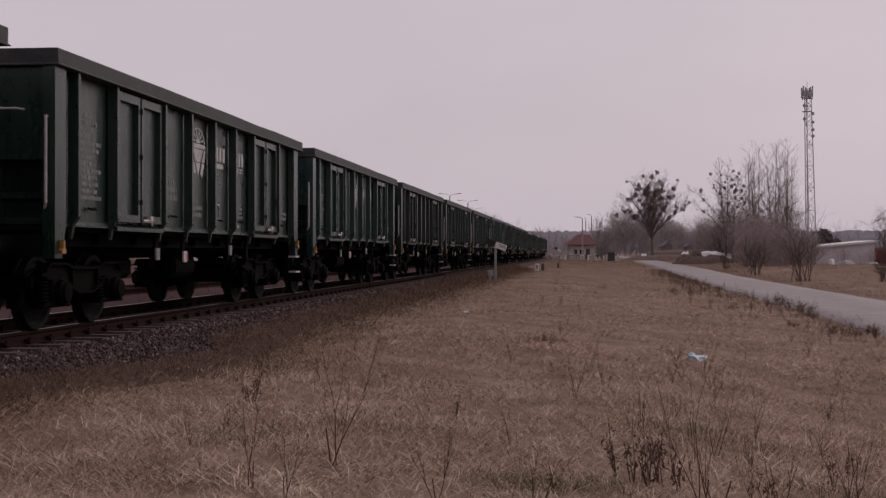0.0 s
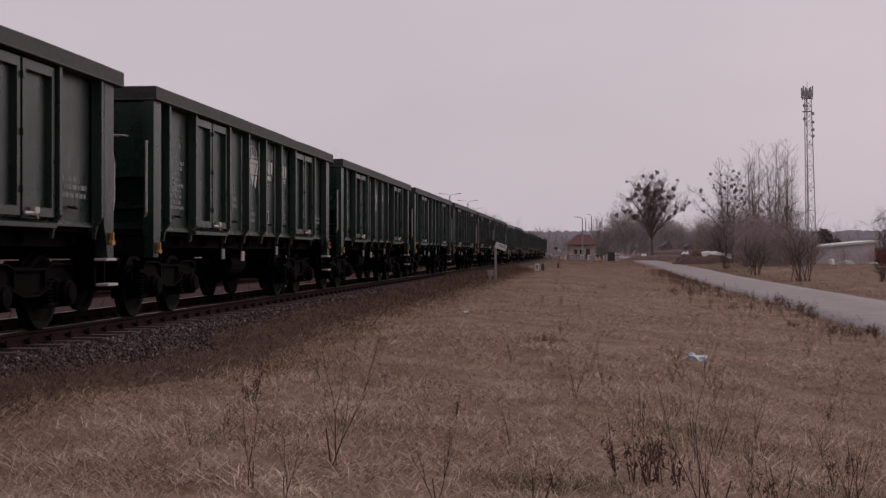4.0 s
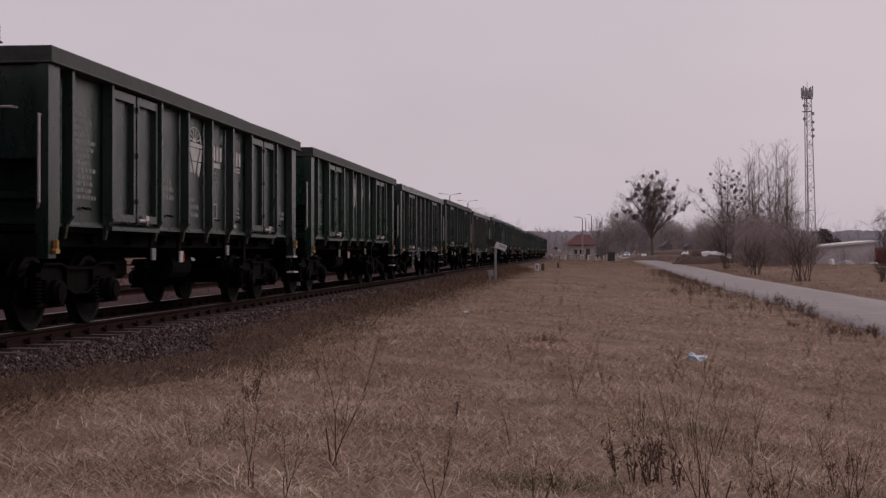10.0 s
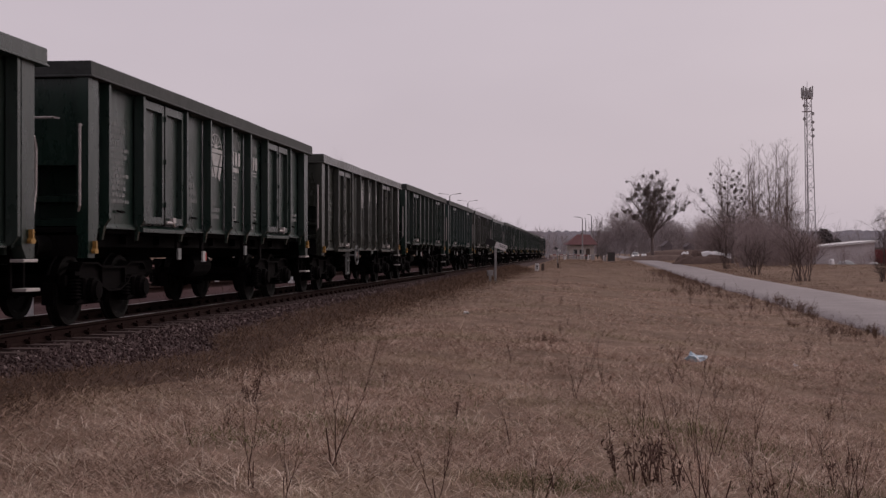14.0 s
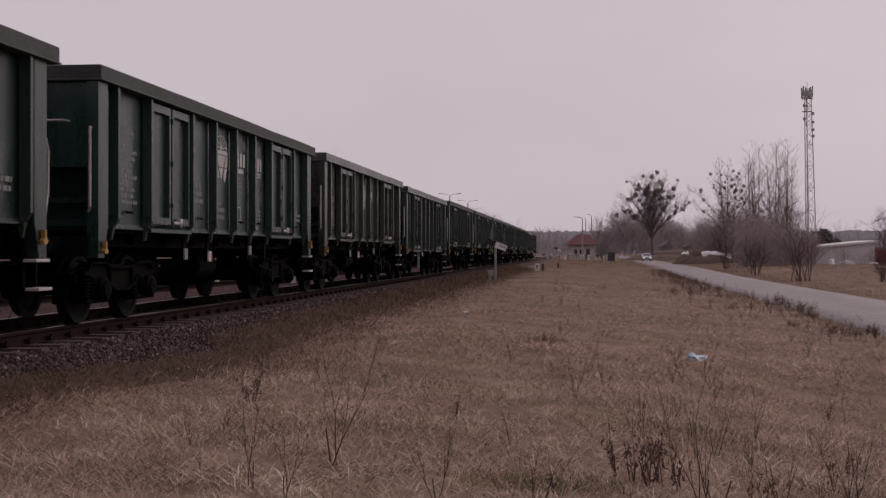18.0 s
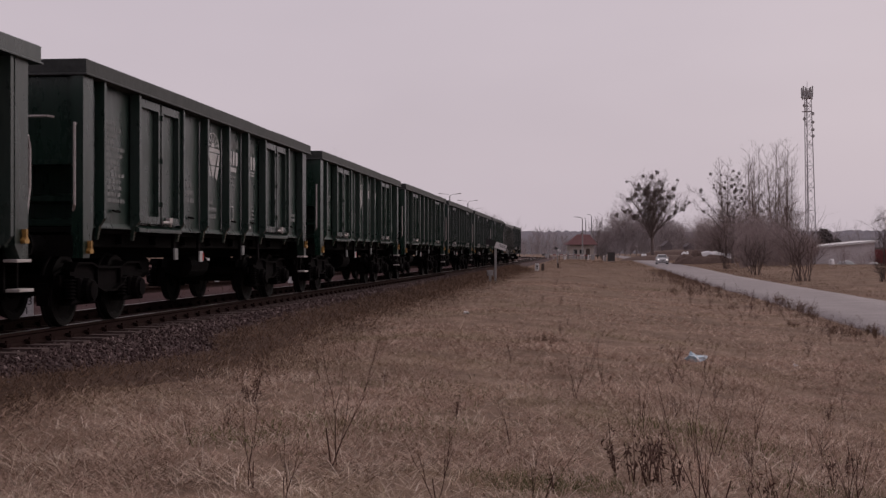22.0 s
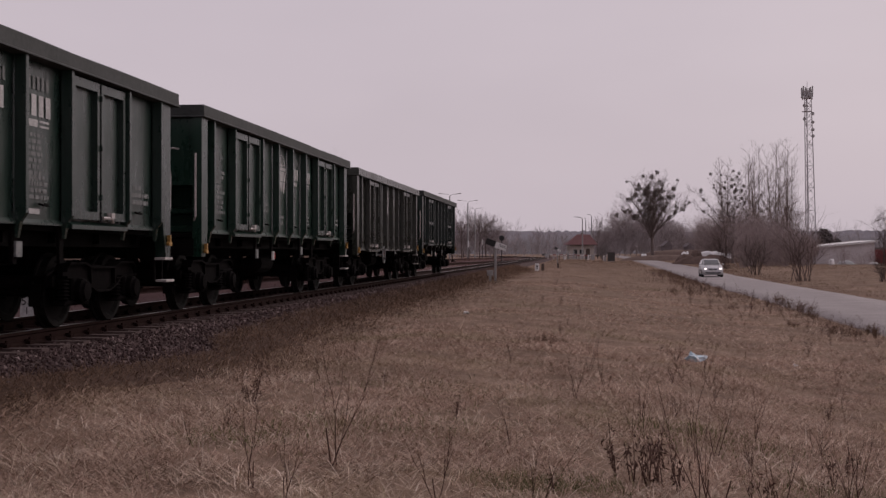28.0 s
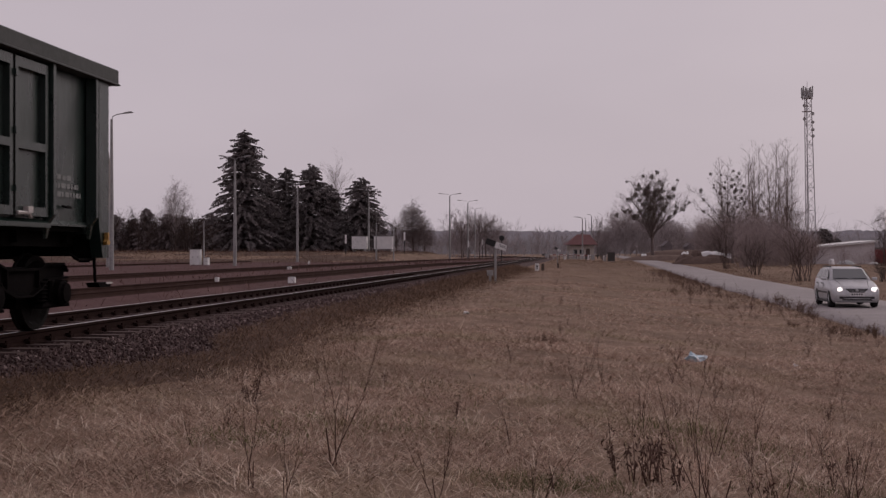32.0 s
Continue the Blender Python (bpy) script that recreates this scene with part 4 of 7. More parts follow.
def make_car():
    car = empty("car", Matrix(), "silver estate car with lit headlights driving on the road", "car")
    st = [(2.16, 0.60, 0.68, 0.26), (2.08, 0.70, 0.80, 0.20), (1.85, 0.77, 0.84, 0.18), (1.45, 0.86, 0.855, 0.18), (0.95, 0.97, 0.855, 0.18), (0.2, 0.99, 0.855, 0.18),
          (-1.0, 1.01, 0.855, 0.18), (-1.9, 1.03, 0.845, 0.2), (-2.12, 0.98, 0.80, 0.28), (-2.2, 0.62, 0.74, 0.34)]
    rings = []
    for x, zt, w, zb in st:
        rings.append([(x, -w * 0.9, zb), (x, -w, zb + 0.14), (x, -w * 1.01, min(zt - 0.1, 0.62)), (x, -w * 0.95, zt - 0.02), (x, -w * 0.8, zt + 0.015), (x, 0, zt + 0.035),
                      (x, w * 0.8, zt + 0.015), (x, w * 0.95, zt - 0.02), (x, w * 1.01, min(zt - 0.1, 0.62)), (x, w, zb + 0.14), (x, w * 0.9, zb)])
    bm = bmesh.new()
    loft(bm, rings)
    body = part("body", bm, M["silver"], car, "", True)
    roof = [(0.98, 0.99, 0.99, 0.74, 0.70), (0.25, 1.02, 1.40, 0.77, 0.60), (0.0, 1.02, 1.455, 0.77, 0.60), (-0.8, 1.03, 1.48, 0.77, 0.60), (-1.65, 1.04, 1.45, 0.76, 0.59), (-2.08, 1.04, 1.06, 0.73, 0.66)]
    rings = [[(x, -wb, zb - 0.05), (x, -wb, zb), (x, -wt, zt - 0.03), (x, -wt * 0.8, zt), (x, wt * 0.8, zt), (x, wt, zt - 0.03), (x, wb, zb), (x, wb, zb - 0.05)] for x, zb, zt, wb, wt in roof]
    bm = bmesh.new()
    loft(bm, rings)
    part("roof", bm, M["silver"], car, "", True)
    quad_part("windscreen", [[(0.95, -0.64, 1.035), (0.95, 0.64, 1.035), (0.285, 0.54, 1.405), (0.285, -0.54, 1.405)]], M["windscreen"], car)
    quad_part("rear_window", [[(-2.09, -0.58, 1.10), (-1.70, -0.5, 1.43), (-1.70, 0.5, 1.43), (-2.09, 0.58, 1.10)]], M["car_glass"], car)
    for f in (-1, 1):
        for a, b, c, d in ((0.66, 0.12, -0.18, -0.18), (-0.26, -0.26, -1.02, -1.02), (-1.10, -1.10, -1.62, -1.86)):
            quad_part("side_window", [[(a, f * 0.778, 1.06), (b, f * 0.648, 1.39), (c, f * 0.648, 1.40), (d, f * 0.782, 1.07)]], M["car_glass"], car)
        boxes("mirror", [(0.62, 0.74, min(f * 0.83, f * 1.02), max(f * 0.83, f * 1.02), 0.98, 1.10)], M["silver"], car, bevel=0.03)
        boxes("roof_rail", [(-1.6, 0.0, f * 0.55 - 0.02, f * 0.55 + 0.02, 1.47, 1.515)], M["trim"], car)
        boxes("side_moulding", [(-1.3, 0.9, min(f * 0.86, f * 0.875), max(f * 0.86, f * 0.875), 0.50, 0.56)], M["trim"], car)
        bm = bmesh.new()
        add_lathe(bm, [(2.02, 0.07), (2.105, 0.095), (2.15, 0.08), (2.17, 0.03)], (0, f * 0.60, 0.66), "x", 14)
        part("headlight", bm, M["headlight"], car, "lit white headlight")
        boxes("rear_light", [(-2.2, -2.1, min(f * 0.62, f * 0.78), max(f * 0.62, f * 0.78), 0.75, 1.0)], M["red_mark"], car)
        boxes("fog_light", [(2.10, 2.17, f * 0.55 - 0.07, f * 0.55 + 0.07, 0.33, 0.41)], M["trim"], car)
    bm = bmesh.new()
    add_prism(bm, [(-0.26, 0.565), (0.26, 0.565), (0.40, 0.70), (-0.40, 0.70)], "x", 2.08, 2.172)
    grille = part("grille", bm, M["trim"], car, "black radiator grille")
    for z in (0.60, 0.65):
        boxes("grille_bar", [(2.173, 2.178, -0.30, 0.30, z, z + 0.012)], M["alloy"], grille)
    bm = bmesh.new()
    add_lathe(bm, [(2.174, 0.055), (2.186, 0.045), (2.19, 0.01)], (0, 0, 0.645), "x", 12)
    part("badge", bm, M["alloy"], grille, "plain round chrome badge")
    bm = bmesh.new()
    add_prism(bm, [(-0.46, 0.40), (0.46, 0.40), (0.54, 0.27), (-0.54, 0.27)], "x", 2.10, 2.180)
    intake = part("air_intake", bm, M["trim"], car, "black lower air intake")
    boxes("grille_bar", [(2.181, 2.187, -0.46, 0.46, 0.325, 0.345)], M["silver"], intake)
    for f in (-1, 1):
        quad_part("bonnet_seam", [[(2.04, f * 0.42, 0.752), (2.04, f * 0.435, 0.752), (1.0, f * 0.60, 1.006), (1.0, f * 0.58, 1.006)]], M["trim"], car)
        boxes("bumper_corner", [(2.02, 2.10, min(f * 0.50, f * 0.70), max(f * 0.50, f * 0.70), 0.20, 0.25)], M["trim"], car)
        for a in (0.10, -0.98):
            boxes("door_seam", [(a, a + 0.008, min(f * 0.845, f * 0.864), max(f * 0.845, f * 0.864), 0.34, 0.92)], M["alloy"], car)
            boxes("door_handle", [(a - 0.32, a - 0.14, min(f * 0.85, f * 0.885), max(f * 0.85, f * 0.885), 0.84, 0.87)], M["trim"], car)
        boxes("sill", [(-0.92, 1.0, min(f * 0.80, f * 0.862), max(f * 0.80, f * 0.862), 0.17, 0.25)], M["trim"], car)
    for i in range(5):
        boxes("plate_bar", [(2.1905, 2.192, -0.20 + 0.085 * i, -0.145 + 0.085 * i, 0.465, 0.525)], M["black_paint"], car)
    boxes("bumper_strip", [(2.12, 2.185, -0.60, 0.60, 0.43, 0.46)], M["silver"], car)
    boxes("number_plate", [(2.165, 2.19, -0.26, 0.26, 0.44, 0.55)], M["white_paint"], car, "blank white number plate")
    for f in (-1, 1):
        boxes("wiper", [(0.86, 0.94, min(f * 0.1, f * 0.55), max(f * 0.1, f * 0.55), 1.05, 1.065)], M["trim"], car)
    wheels = []
    for x in (1.35, -1.25):
        for f in (-1, 1):
            bm = bmesh.new()
            add_lathe(bm, [(-0.10, 0.20), (-0.10, 0.30), (-0.07, 0.32), (0.07, 0.32), (0.10, 0.30), (0.10, 0.20)], (0, 0, 0), "y", 20)
            tyre = part("wheel", bm, M["rubber"], car, "black tyre")
            tyre.location = (x, f * 0.77, 0.32)
            tyre["forward"] = 1
            bm = bmesh.new()
            add_lathe(bm, [(-0.09, 0.20), (-0.05 * f, 0.20), (0.085 * f, 0.19), (0.10 * f, 0.05)], (0, 0, 0), "y", 14)
            for i in range(5):
                a = 6.2832 * i / 5
                add_tube(bm, [(0, 0.10 * f, 0), (0.19 * math.cos(a), 0.098 * f, 0.19 * math.sin(a))], 0.018, 4)
            part("rim", bm, M["alloy"], tyre)
            wheels.append(tyre)
            boxes("wheel_arch", [(x - 0.36, x + 0.36, min(f * 0.60, f * 0.862), max(f * 0.60, f * 0.862), 0.20, 0.66)], M["trim"], car, bevel=0.12)
    return car, wheels


CAR, CAR_WHEELS = make_car()


# ---- lamps, signs, boxes along the line ----
def lamp_post(x, y, h, arms, z=None, group="station lamp posts"):
    z = ground_z(x, y, False) - 0.1 if z is None else z
    post = empty("lamp_post", pose(x, y, z), "tall grey concrete lamp post with curved arm" + ("s" if len(arms) > 1 else ""), "lamp post", group)
    bm = bmesh.new()
    k = min(1.0, h / 9)
    add_tube(bm, [(0, 0, 0), (0, 0, h * 0.5), (0, 0, h - 0.3)], [0.17 * k, 0.13 * k, 0.085 * k], 8)
    part("pole", bm, M["galv"], post)
    for a in arms:
        bm = bmesh.new()
        add_tube(bm, [(0, 0, h - 0.5), (a * 0.08, 0, h - 0.12), (a * 0.35, 0, h + 0.02), (a * 0.9, 0, h + 0.10)], 0.035, 6)
        part("arm", bm, M["galv"], post)
        bm = bmesh.new()
        add_prism(bm, [(a * 0.75, h + 0.06), (a * 0.85, h + 0.15), (a * 1.3, h + 0.22), (a * 1.42, h + 0.16), (a * 1.35, h + 0.12)], "y", -0.13, 0.13)
        part("lamp_head", bm, M["lampgrey"], post)
    return post


lamp_post(-21.9, 84, 10.5, (1,))
lamp_post(-26.6, 101, 9.6, (-1,))
lamp_post(-18.0, 110, 9.6, (-1, 1))
lamp_post(-17.4, 152, 9.6, (-1, 1))
lamp_post(-11.1, 190, 9.3, (-1, 1))
lamp_post(1.15, 215, 11.2, (-1.4, 1.4))
lamp_post(4.75, 243, 11.2, (-1.4, 1.4))
lamp_post(7.3, 290, 11.4, (-1.2, 1.2))
lamp_post(11.4, 400, 10.0, (-1.2, 1.2))
lamp_post(-8.4, 160, 5.2, (0.5,), group="low platform lamps")
lamp_post(-22.0, 117, 4.4, (0.35,), group="low platform lamps")
lamp_post(-6.2, 160, 4.6, (0.3,), group="low platform lamps")
lamp_post(29.6, 270, 9.0, (-0.9, -1.3), group="crossing lamp posts")
lamp_post(33.9, 290, 10.2, (-0.8,), group="crossing lamp posts")
lamp_post(33.7, 300, 9.6, (-0.3,), group="crossing lamp posts")


def gradient_post(x, y, h, arm, tilt, label):
    z = ground_z(x, y, False) - 0.05
    post = empty("gradient_post", pose(x, y, z, 0, 0, -4), label, "track sign", "gradient posts")
    bm = bmesh.new()
    add_box(bm, -0.055, 0.055, -0.055, 0.055, 0, h)
    bmesh.ops.bevel(bm, geom=bm.edges[:], offset=0.012, segments=1, affect="EDGES")
    part("post", bm, M["galv"], post, "grey concrete post")
    c, s = math.cos(tilt), math.sin(tilt)
    for a, b, mat, lab in ((-arm, 0.0, "black_paint", "black arm"), (0.0, arm * 1.15, "white_paint", "white arm")):
        bm = bmesh.new()
        w = 0.15 * arm / 0.5
        pts = [(a * c + w * s, h + a * -s + w * c), (b * c + w * s, h + b * -s + w * c), (b * c - w * s, h + b * -s - w * c), (a * c - w * s, h + a * -s - w * c)]
        add_prism(bm, pts, "y", -0.10, -0.06)
        arm_ob = part("arm", bm, M[mat], post, lab)
        if b > 0:
            bm = bmesh.new()
            for i in range(2):
                u = 0.20 + 0.05 * i
                for j in range(3):
                    v = u + 0.11 * j
                    q = 0.04 - 0.07 * i
                    pts = [(v * c + (q + 0.045) * s, h - v * s + (q + 0.045) * c), ((v + 0.08) * c + (q + 0.045) * s, h - (v + 0.08) * s + (q + 0.045) * c), ((v + 0.08) * c + q * s, h - (v + 0.08) * s + q * c), (v * c + q * s, h - v * s + q * c)]
                    add_prism(bm, pts, "y", -0.104, -0.101)
            part("figures", bm, M["faint"], arm_ob, "faint grey figure bars")


gradient_post(2.60, 63, 1.88, 0.5, radians(21), "grey post with a tilted black and white gradient arm")
gradient_post(15.3, 170, 1.9, 0.45, radians(32), "grey post with a steep black and white gradient arm")

cab = empty("relay_box", pose(2.30, 62, ground_z(2.3, 62, False) - 0.03, 0, 0, 8), "small grey trackside relay box on legs", "trackside box")
boxes("casing", [(-0.14, 0.14, -0.12, 0.12, 0.30, 0.54)], M["galv"], cab, bevel=0.015)
boxes("lid", [(-0.16, 0.16, -0.14, 0.14, 0.54, 0.575)], M["lampgrey"], cab)
boxes("stand", [(-0.05, 0.05, -0.05, 0.05, 0, 0.30)], M["galv"], cab)

disc = empty("signal_disc", pose(6.0, 130, 0.35), "round dark signal disc on a thin mast, seen from behind", "rail signal")
bm = bmesh.new()
add_tube(bm, [(0, 0, 0), (0, 0, 2.7)], 0.05, 8)
part("mast", bm, M["black_paint"], disc)
bm = bmesh.new()
add_lathe(bm, [(-0.05, 0.26), (0.0, 0.28), (0.05, 0.26)], (0, 0, 2.72), "y", 18)
part("disc", bm, M["black_paint"], disc)
boxes("hood", [(-0.11, 0.11, 0.05, 0.35, 2.62, 2.82)], M["black_paint"], disc)


def marker(x, y, w, h, label, face=True, yaw=-6, mat="white_paint", z=None):
    z = ground_z(x, y, False) - 0.04 if z is None else z
    ob = empty("marker_post", pose(x, y, z, 0, 0, yaw), label, "marker post", "line markers")
    bm = bmesh.new()
    add_prism(bm, [(-w / 2, 0), (w / 2, 0), (w / 2, h * 0.92), (w * 0.36, h), (-w * 0.36, h), (-w / 2, h * 0.92)], "y", -w * 0.35, w * 0.35)
    part("post", bm, M[mat], ob)
    return ob


def flat_text(words, size, m, material, parent):
    cu = bpy.data.curves.new("text", "FONT")
    cu.body, cu.size, cu.align_x = words, size, "CENTER"
    tmp = new("text", cu)
    bpy.context.view_layer.update()
    me = bpy.data.meshes.new_from_object(tmp)
    bpy.data.objects.remove(tmp)
    me.materials.clear()
    me.materials.append(material)
    ob = part("figures", me, None, parent, "black painted figures")
    ob.matrix_basis = m
    return ob


km = marker(-7.33, 22.4, 0.22, 0.46, "white concrete kilometre post beside the track, black figures 53 and 1", z=0.40, yaw=16)
flat_text("53", 0.20, pose(0, -0.083, 0.28, 90), M["black_paint"], km)
flat_text("1", 0.18, pose(0, -0.083, 0.12, 90), M["black_paint"], km)
low_post = marker(7.4, 100, 0.32, 0.62, "small white concrete marker post with a dark mark")
boxes("dark_mark", [(-0.04, 0.04, -0.118, -0.113, 0.18, 0.40), (-0.10, 0.10, -0.118, -0.113, 0.40, 0.46)], M["black_paint"], low_post)
marker(7.85, 100, 0.22, 0.58, "dark weathered short post beside the track", mat="bark")
marker(10.4, 115, 0.16, 0.5, "dark weathered short post beside the track", mat="bark")
marker(-5.8, 48.8, 0.27, 0.24, "low white painted block between the tracks", z=0.42)
marker(-10.4, 86, 0.27, 0.22, "low white painted block between the tracks", z=0.42)
marker(-8.0, 45, 0.14, 0.30, "low white painted block between the tracks", z=0.42)
marker(-13.6, 129, 0.2, 0.3, "low white painted block between the tracks", z=0.42)


def signal_post(x, y, h):
    ob = empty("signal_post", pose(x, y, ground_z(x, y, False) - 0.05), "low signal mast with a white plate among the sidings", "rail signal", "low signals")
    bm = bmesh.new()
    add_tube(bm, [(0, 0, 0), (0, 0, h)], 0.05, 6)
    part("mast", bm, M["black_paint"], ob)
    boxes("plate", [(-0.13, 0.13, -0.09, -0.055, h - 1.3, h - 0.1)], M["white_paint"], ob, "white signal plate")


signal_post(-5.7, 188, 3.4)
signal_post(-13.0, 170, 2.8)
signal_post(4.6, 230, 3.6)
signal_post(9.3, 300, 4.5)


M["dark_metal"] = two_tone("dark_weathered_metal", (0.040, 0.036, 0.035), (0.075, 0.068, 0.064), 1.5, 0.8)


def relay_cabinet(x, y, z, w, h, label, mat="white_paint"):
    ob = empty("relay_cabinet", pose(x, y, z, 0, 0, -8), label, "relay cabinet", "relay cabinets")
    boxes("body", [(-w / 2, w / 2, -0.3, 0.3, 0.08, h)], M[mat], ob, bevel=0.02)
    boxes("roof", [(-w / 2 - 0.04, w / 2 + 0.04, -0.34, 0.34, h, h + 0.05)], M["lampgrey"] if mat == "white_paint" else M["bark"], ob)
    boxes("plinth", [(-w / 2 + 0.03, w / 2 - 0.03, -0.27, 0.27, 0, 0.08)], M["galv"], ob)
    for i in range(2):
        x0 = -w / 2 + 0.03 + i * (w / 2 - 0.02)
        d = boxes("door", [(x0, x0 + w / 2 - 0.05, -0.315, -0.301, 0.14, h - 0.06)], M[mat], ob)
        boxes("handle", [(x0 + w / 4, x0 + w / 4 + 0.03, -0.34, -0.316, h * 0.5, h * 0.5 + 0.12)], M["trim"], d)


relay_cabinet(-22.75, 117, 0.36, 0.95, 1.5, "white sheet-metal relay cabinet among the sidings")
relay_cabinet(-21.75, 117, 0.36, 0.40, 0.72, "small white sheet-metal relay cabinet among the sidings")
relay_cabinet(29.9, 226, 0.0, 1.3, 1.55, "dark weathered metal cabinet beside the road", "dark_metal")


def hut(x, y, z, w, h):
    ob = empty("container_hut", pose(x, y, z, 0, 0, -4), "white flat-roofed container hut on a grassy bank", "container", "station huts")
    boxes("body", [(-w / 2, w / 2, -1.1, 1.1, 0.15, h)], M["white_paint"], ob)
    boxes("roof", [(-w / 2 - 0.05, w / 2 + 0.05, -1.15, 1.15, h, h + 0.08)], M["lampgrey"], ob)
    for i in range(int(w / 0.45)):
        xx = -w / 2 + 0.25 + 0.45 * i
        boxes("corrugation", [(xx, xx + 0.12, -1.125, -1.101, 0.25, h - 0.1)], M["white_paint"], ob)
    for e in (-1, 1):
        boxes("skid", [(e * w * 0.4 - 0.1, e * w * 0.4 + 0.1, -1.0, 1.0, -0.25, 0.15)], M["galv"], ob)


hut(-12.15, 186, 1.95, 2.1, 1.95)
hut(-8.6, 186, 1.95, 2.75, 1.95)


# ---- crossing keeper's house ----
M["render"] = two_tone("cream_render", (0.34, 0.30, 0.275), (0.46, 0.415, 0.38), 0.8, 0.9)
M["roof_tile"] = two_tone("red_roof_tiles", (0.090, 0.033, 0.035), (0.132, 0.052, 0.053), 1.2, 0.8, 0.0, 12, 0.5, 0.02)
M["red_wall"] = two_tone("red_wall", (0.14, 0.034, 0.040), (0.195, 0.054, 0.056), 0.8, 0.85)


def make_house():
    x0, x1, y0, y1, z0, z1, zr = 28.3, 33.7, 284, 291, 0.5, 3.35, 5.65
    house = empty("crossing_house", pose(31.0, 287.5, z0), "small cream crossing keeper's house with red hipped tile roof", "house")
    cx, cy = 31.0, 287.5
    for a in ((x0, x1, y0, y0 + 0.3), (x0, x1, y1 - 0.3, y1), (x0, x0 + 0.3, y0 + 0.3, y1 - 0.3), (x1 - 0.3, x1, y0 + 0.3, y1 - 0.3)):
        boxes("wall", [(a[0] - cx, a[1] - cx, a[2] - cy, a[3] - cy, -0.4, z1 - z0)], M["render"], house)
    bm = bmesh.new()
    e = 0.80
    b = [bm.verts.new((u, v, z1 - z0)) for u, v in ((x0 - e - cx, y0 - e - cy), (x1 + e - cx, y0 - e - cy), (x1 + e - cx, y1 + e - cy), (x0 - e - cx, y1 + e - cy))]
    r = [bm.verts.new((-0.7, 0, zr - z0)), bm.verts.new((2.2, 0, zr - z0))]
    for f in ((b[0], b[1], r[1], r[0]), (b[1], b[2], r[1]), (b[2], b[3], r[0], r[1]), (b[3], b[0], r[0]), (b[3], b[2], b[1], b[0])):
        bm.faces.new(f)
    roof = part("roof", bm, M["roof_tile"], house, "red clay tile hipped roof")
    boxes("chimney", [(0.3, 0.8, 0.6, 1.1, zr - z0 - 0.9, zr - z0 + 0.35)], M["roof_tile"], roof)
    boxes("fascia", [(x0 - e - cx, x1 + e - cx, y0 - e - cy - 0.02, y0 - e - cy + 0.06, z1 - z0 - 0.18, z1 - z0 - 0.02)], M["bark"], roof)
    boxes("door", [(0.9, 1.8, y0 - cy - 0.03, y0 - cy + 0.1, -0.1, 1.95)], M["bark"], house, "dark brown door")
    for u in (-1.9, -0.5):
        w = boxes("window", [(u, u + 0.9, y0 - cy - 0.02, y0 - cy + 0.05, 0.75, 1.75)], M["faint"], house)
        boxes("pane", [(u + 0.07, u + 0.42, y0 - cy - 0.035, y0 - cy - 0.022, 0.82, 1.68), (u + 0.48, u + 0.83, y0 - cy - 0.035, y0 - cy - 0.022, 0.82, 1.68)], M["car_glass"], w)


make_house()


def barrier(x, y, yaw, n, label):
    ob = empty("crossing_fence", pose(x, y, ground_z(x, y, False) + 0.1, 0, 0, yaw), label, "fence", "crossing fences")
    for i in range(n):
        boxes("post", [(i * 1.6 - 0.05, i * 1.6 + 0.05, -0.05, 0.05, -0.2, 0.9)], M["bark"], ob)
    for z in (0.42, 0.74):
        for i in range(n - 1):
            boxes("bar", [(i * 1.6 + 0.09, (i + 1) * 1.6 - 0.09, -0.03, 0.03, z, z + 0.06)], M["pipe"] if (i % 3 == 0) else M["bark"], ob)


for px, py in ((20.7, 238), (23.0, 243), (25.2, 240), (26.8, 246), (29.4, 232), (18.6, 225)):
    marker(px, py, 0.24, 0.85, "weathered white post at the level crossing", mat="pipe")
M["red_band"] = two_tone("red_boom_paint", (0.24, 0.05, 0.05), (0.32, 0.08, 0.075), 4.0, 0.7)


def boom(x, y, yaw, length, label):
    """Level crossing barrier: drive box with counterweight and a banded boom, lowered."""
    ob = empty("crossing_barrier", pose(x, y, ground_z(x, y, False), 0, 0, yaw), label, "barrier", "crossing barriers")
    boxes("drive_box", [(-0.3, 0.3, -0.25, 0.25, 0, 1.15)], M["lampgrey"], ob, bevel=0.03)
    boxes("counterweight", [(-1.2, -0.45, -0.12, 0.12, 0.78, 1.1)], M["dark_metal"], ob)
    n = int(length / 0.7)
    for i in range(n):
        boxes("boom_band", [(0.3 + i * 0.7, 0.3 + (i + 1) * 0.7, -0.05, 0.05, 0.92, 1.04)], M["red_band"] if i % 2 else M["white_paint"], ob)


boom(29.0, 246, 178, 6.5, "lowered red and white level crossing barrier")
boom(21.6, 262, 4, 6.0, "lowered red and white level crossing barrier")
for px, py, h, mat in ((24.2, 246, 1.6, "lampgrey"), (27.9, 244, 1.1, "white_paint"), (30.4, 238, 0.9, "lampgrey"), (22.3, 232, 0.8, "white_paint"), (25.9, 252, 1.9, "lampgrey"), (28.7, 255, 1.2, "dark_metal"), (31.6, 250, 1.0, "white_paint"), (19.9, 246, 1.0, "lampgrey")):
    marker(px, py, 0.32, h, "weathered upright post at the level crossing", mat=mat)
barrier(21.5, 235, 4, 3, "weathered barrier fence at the level crossing")
barrier(28.0, 262, -10, 6, "weathered wooden barrier fence by the house")
barrier(22.0, 262, 2, 3, "weathered barrier fence at the level crossing")


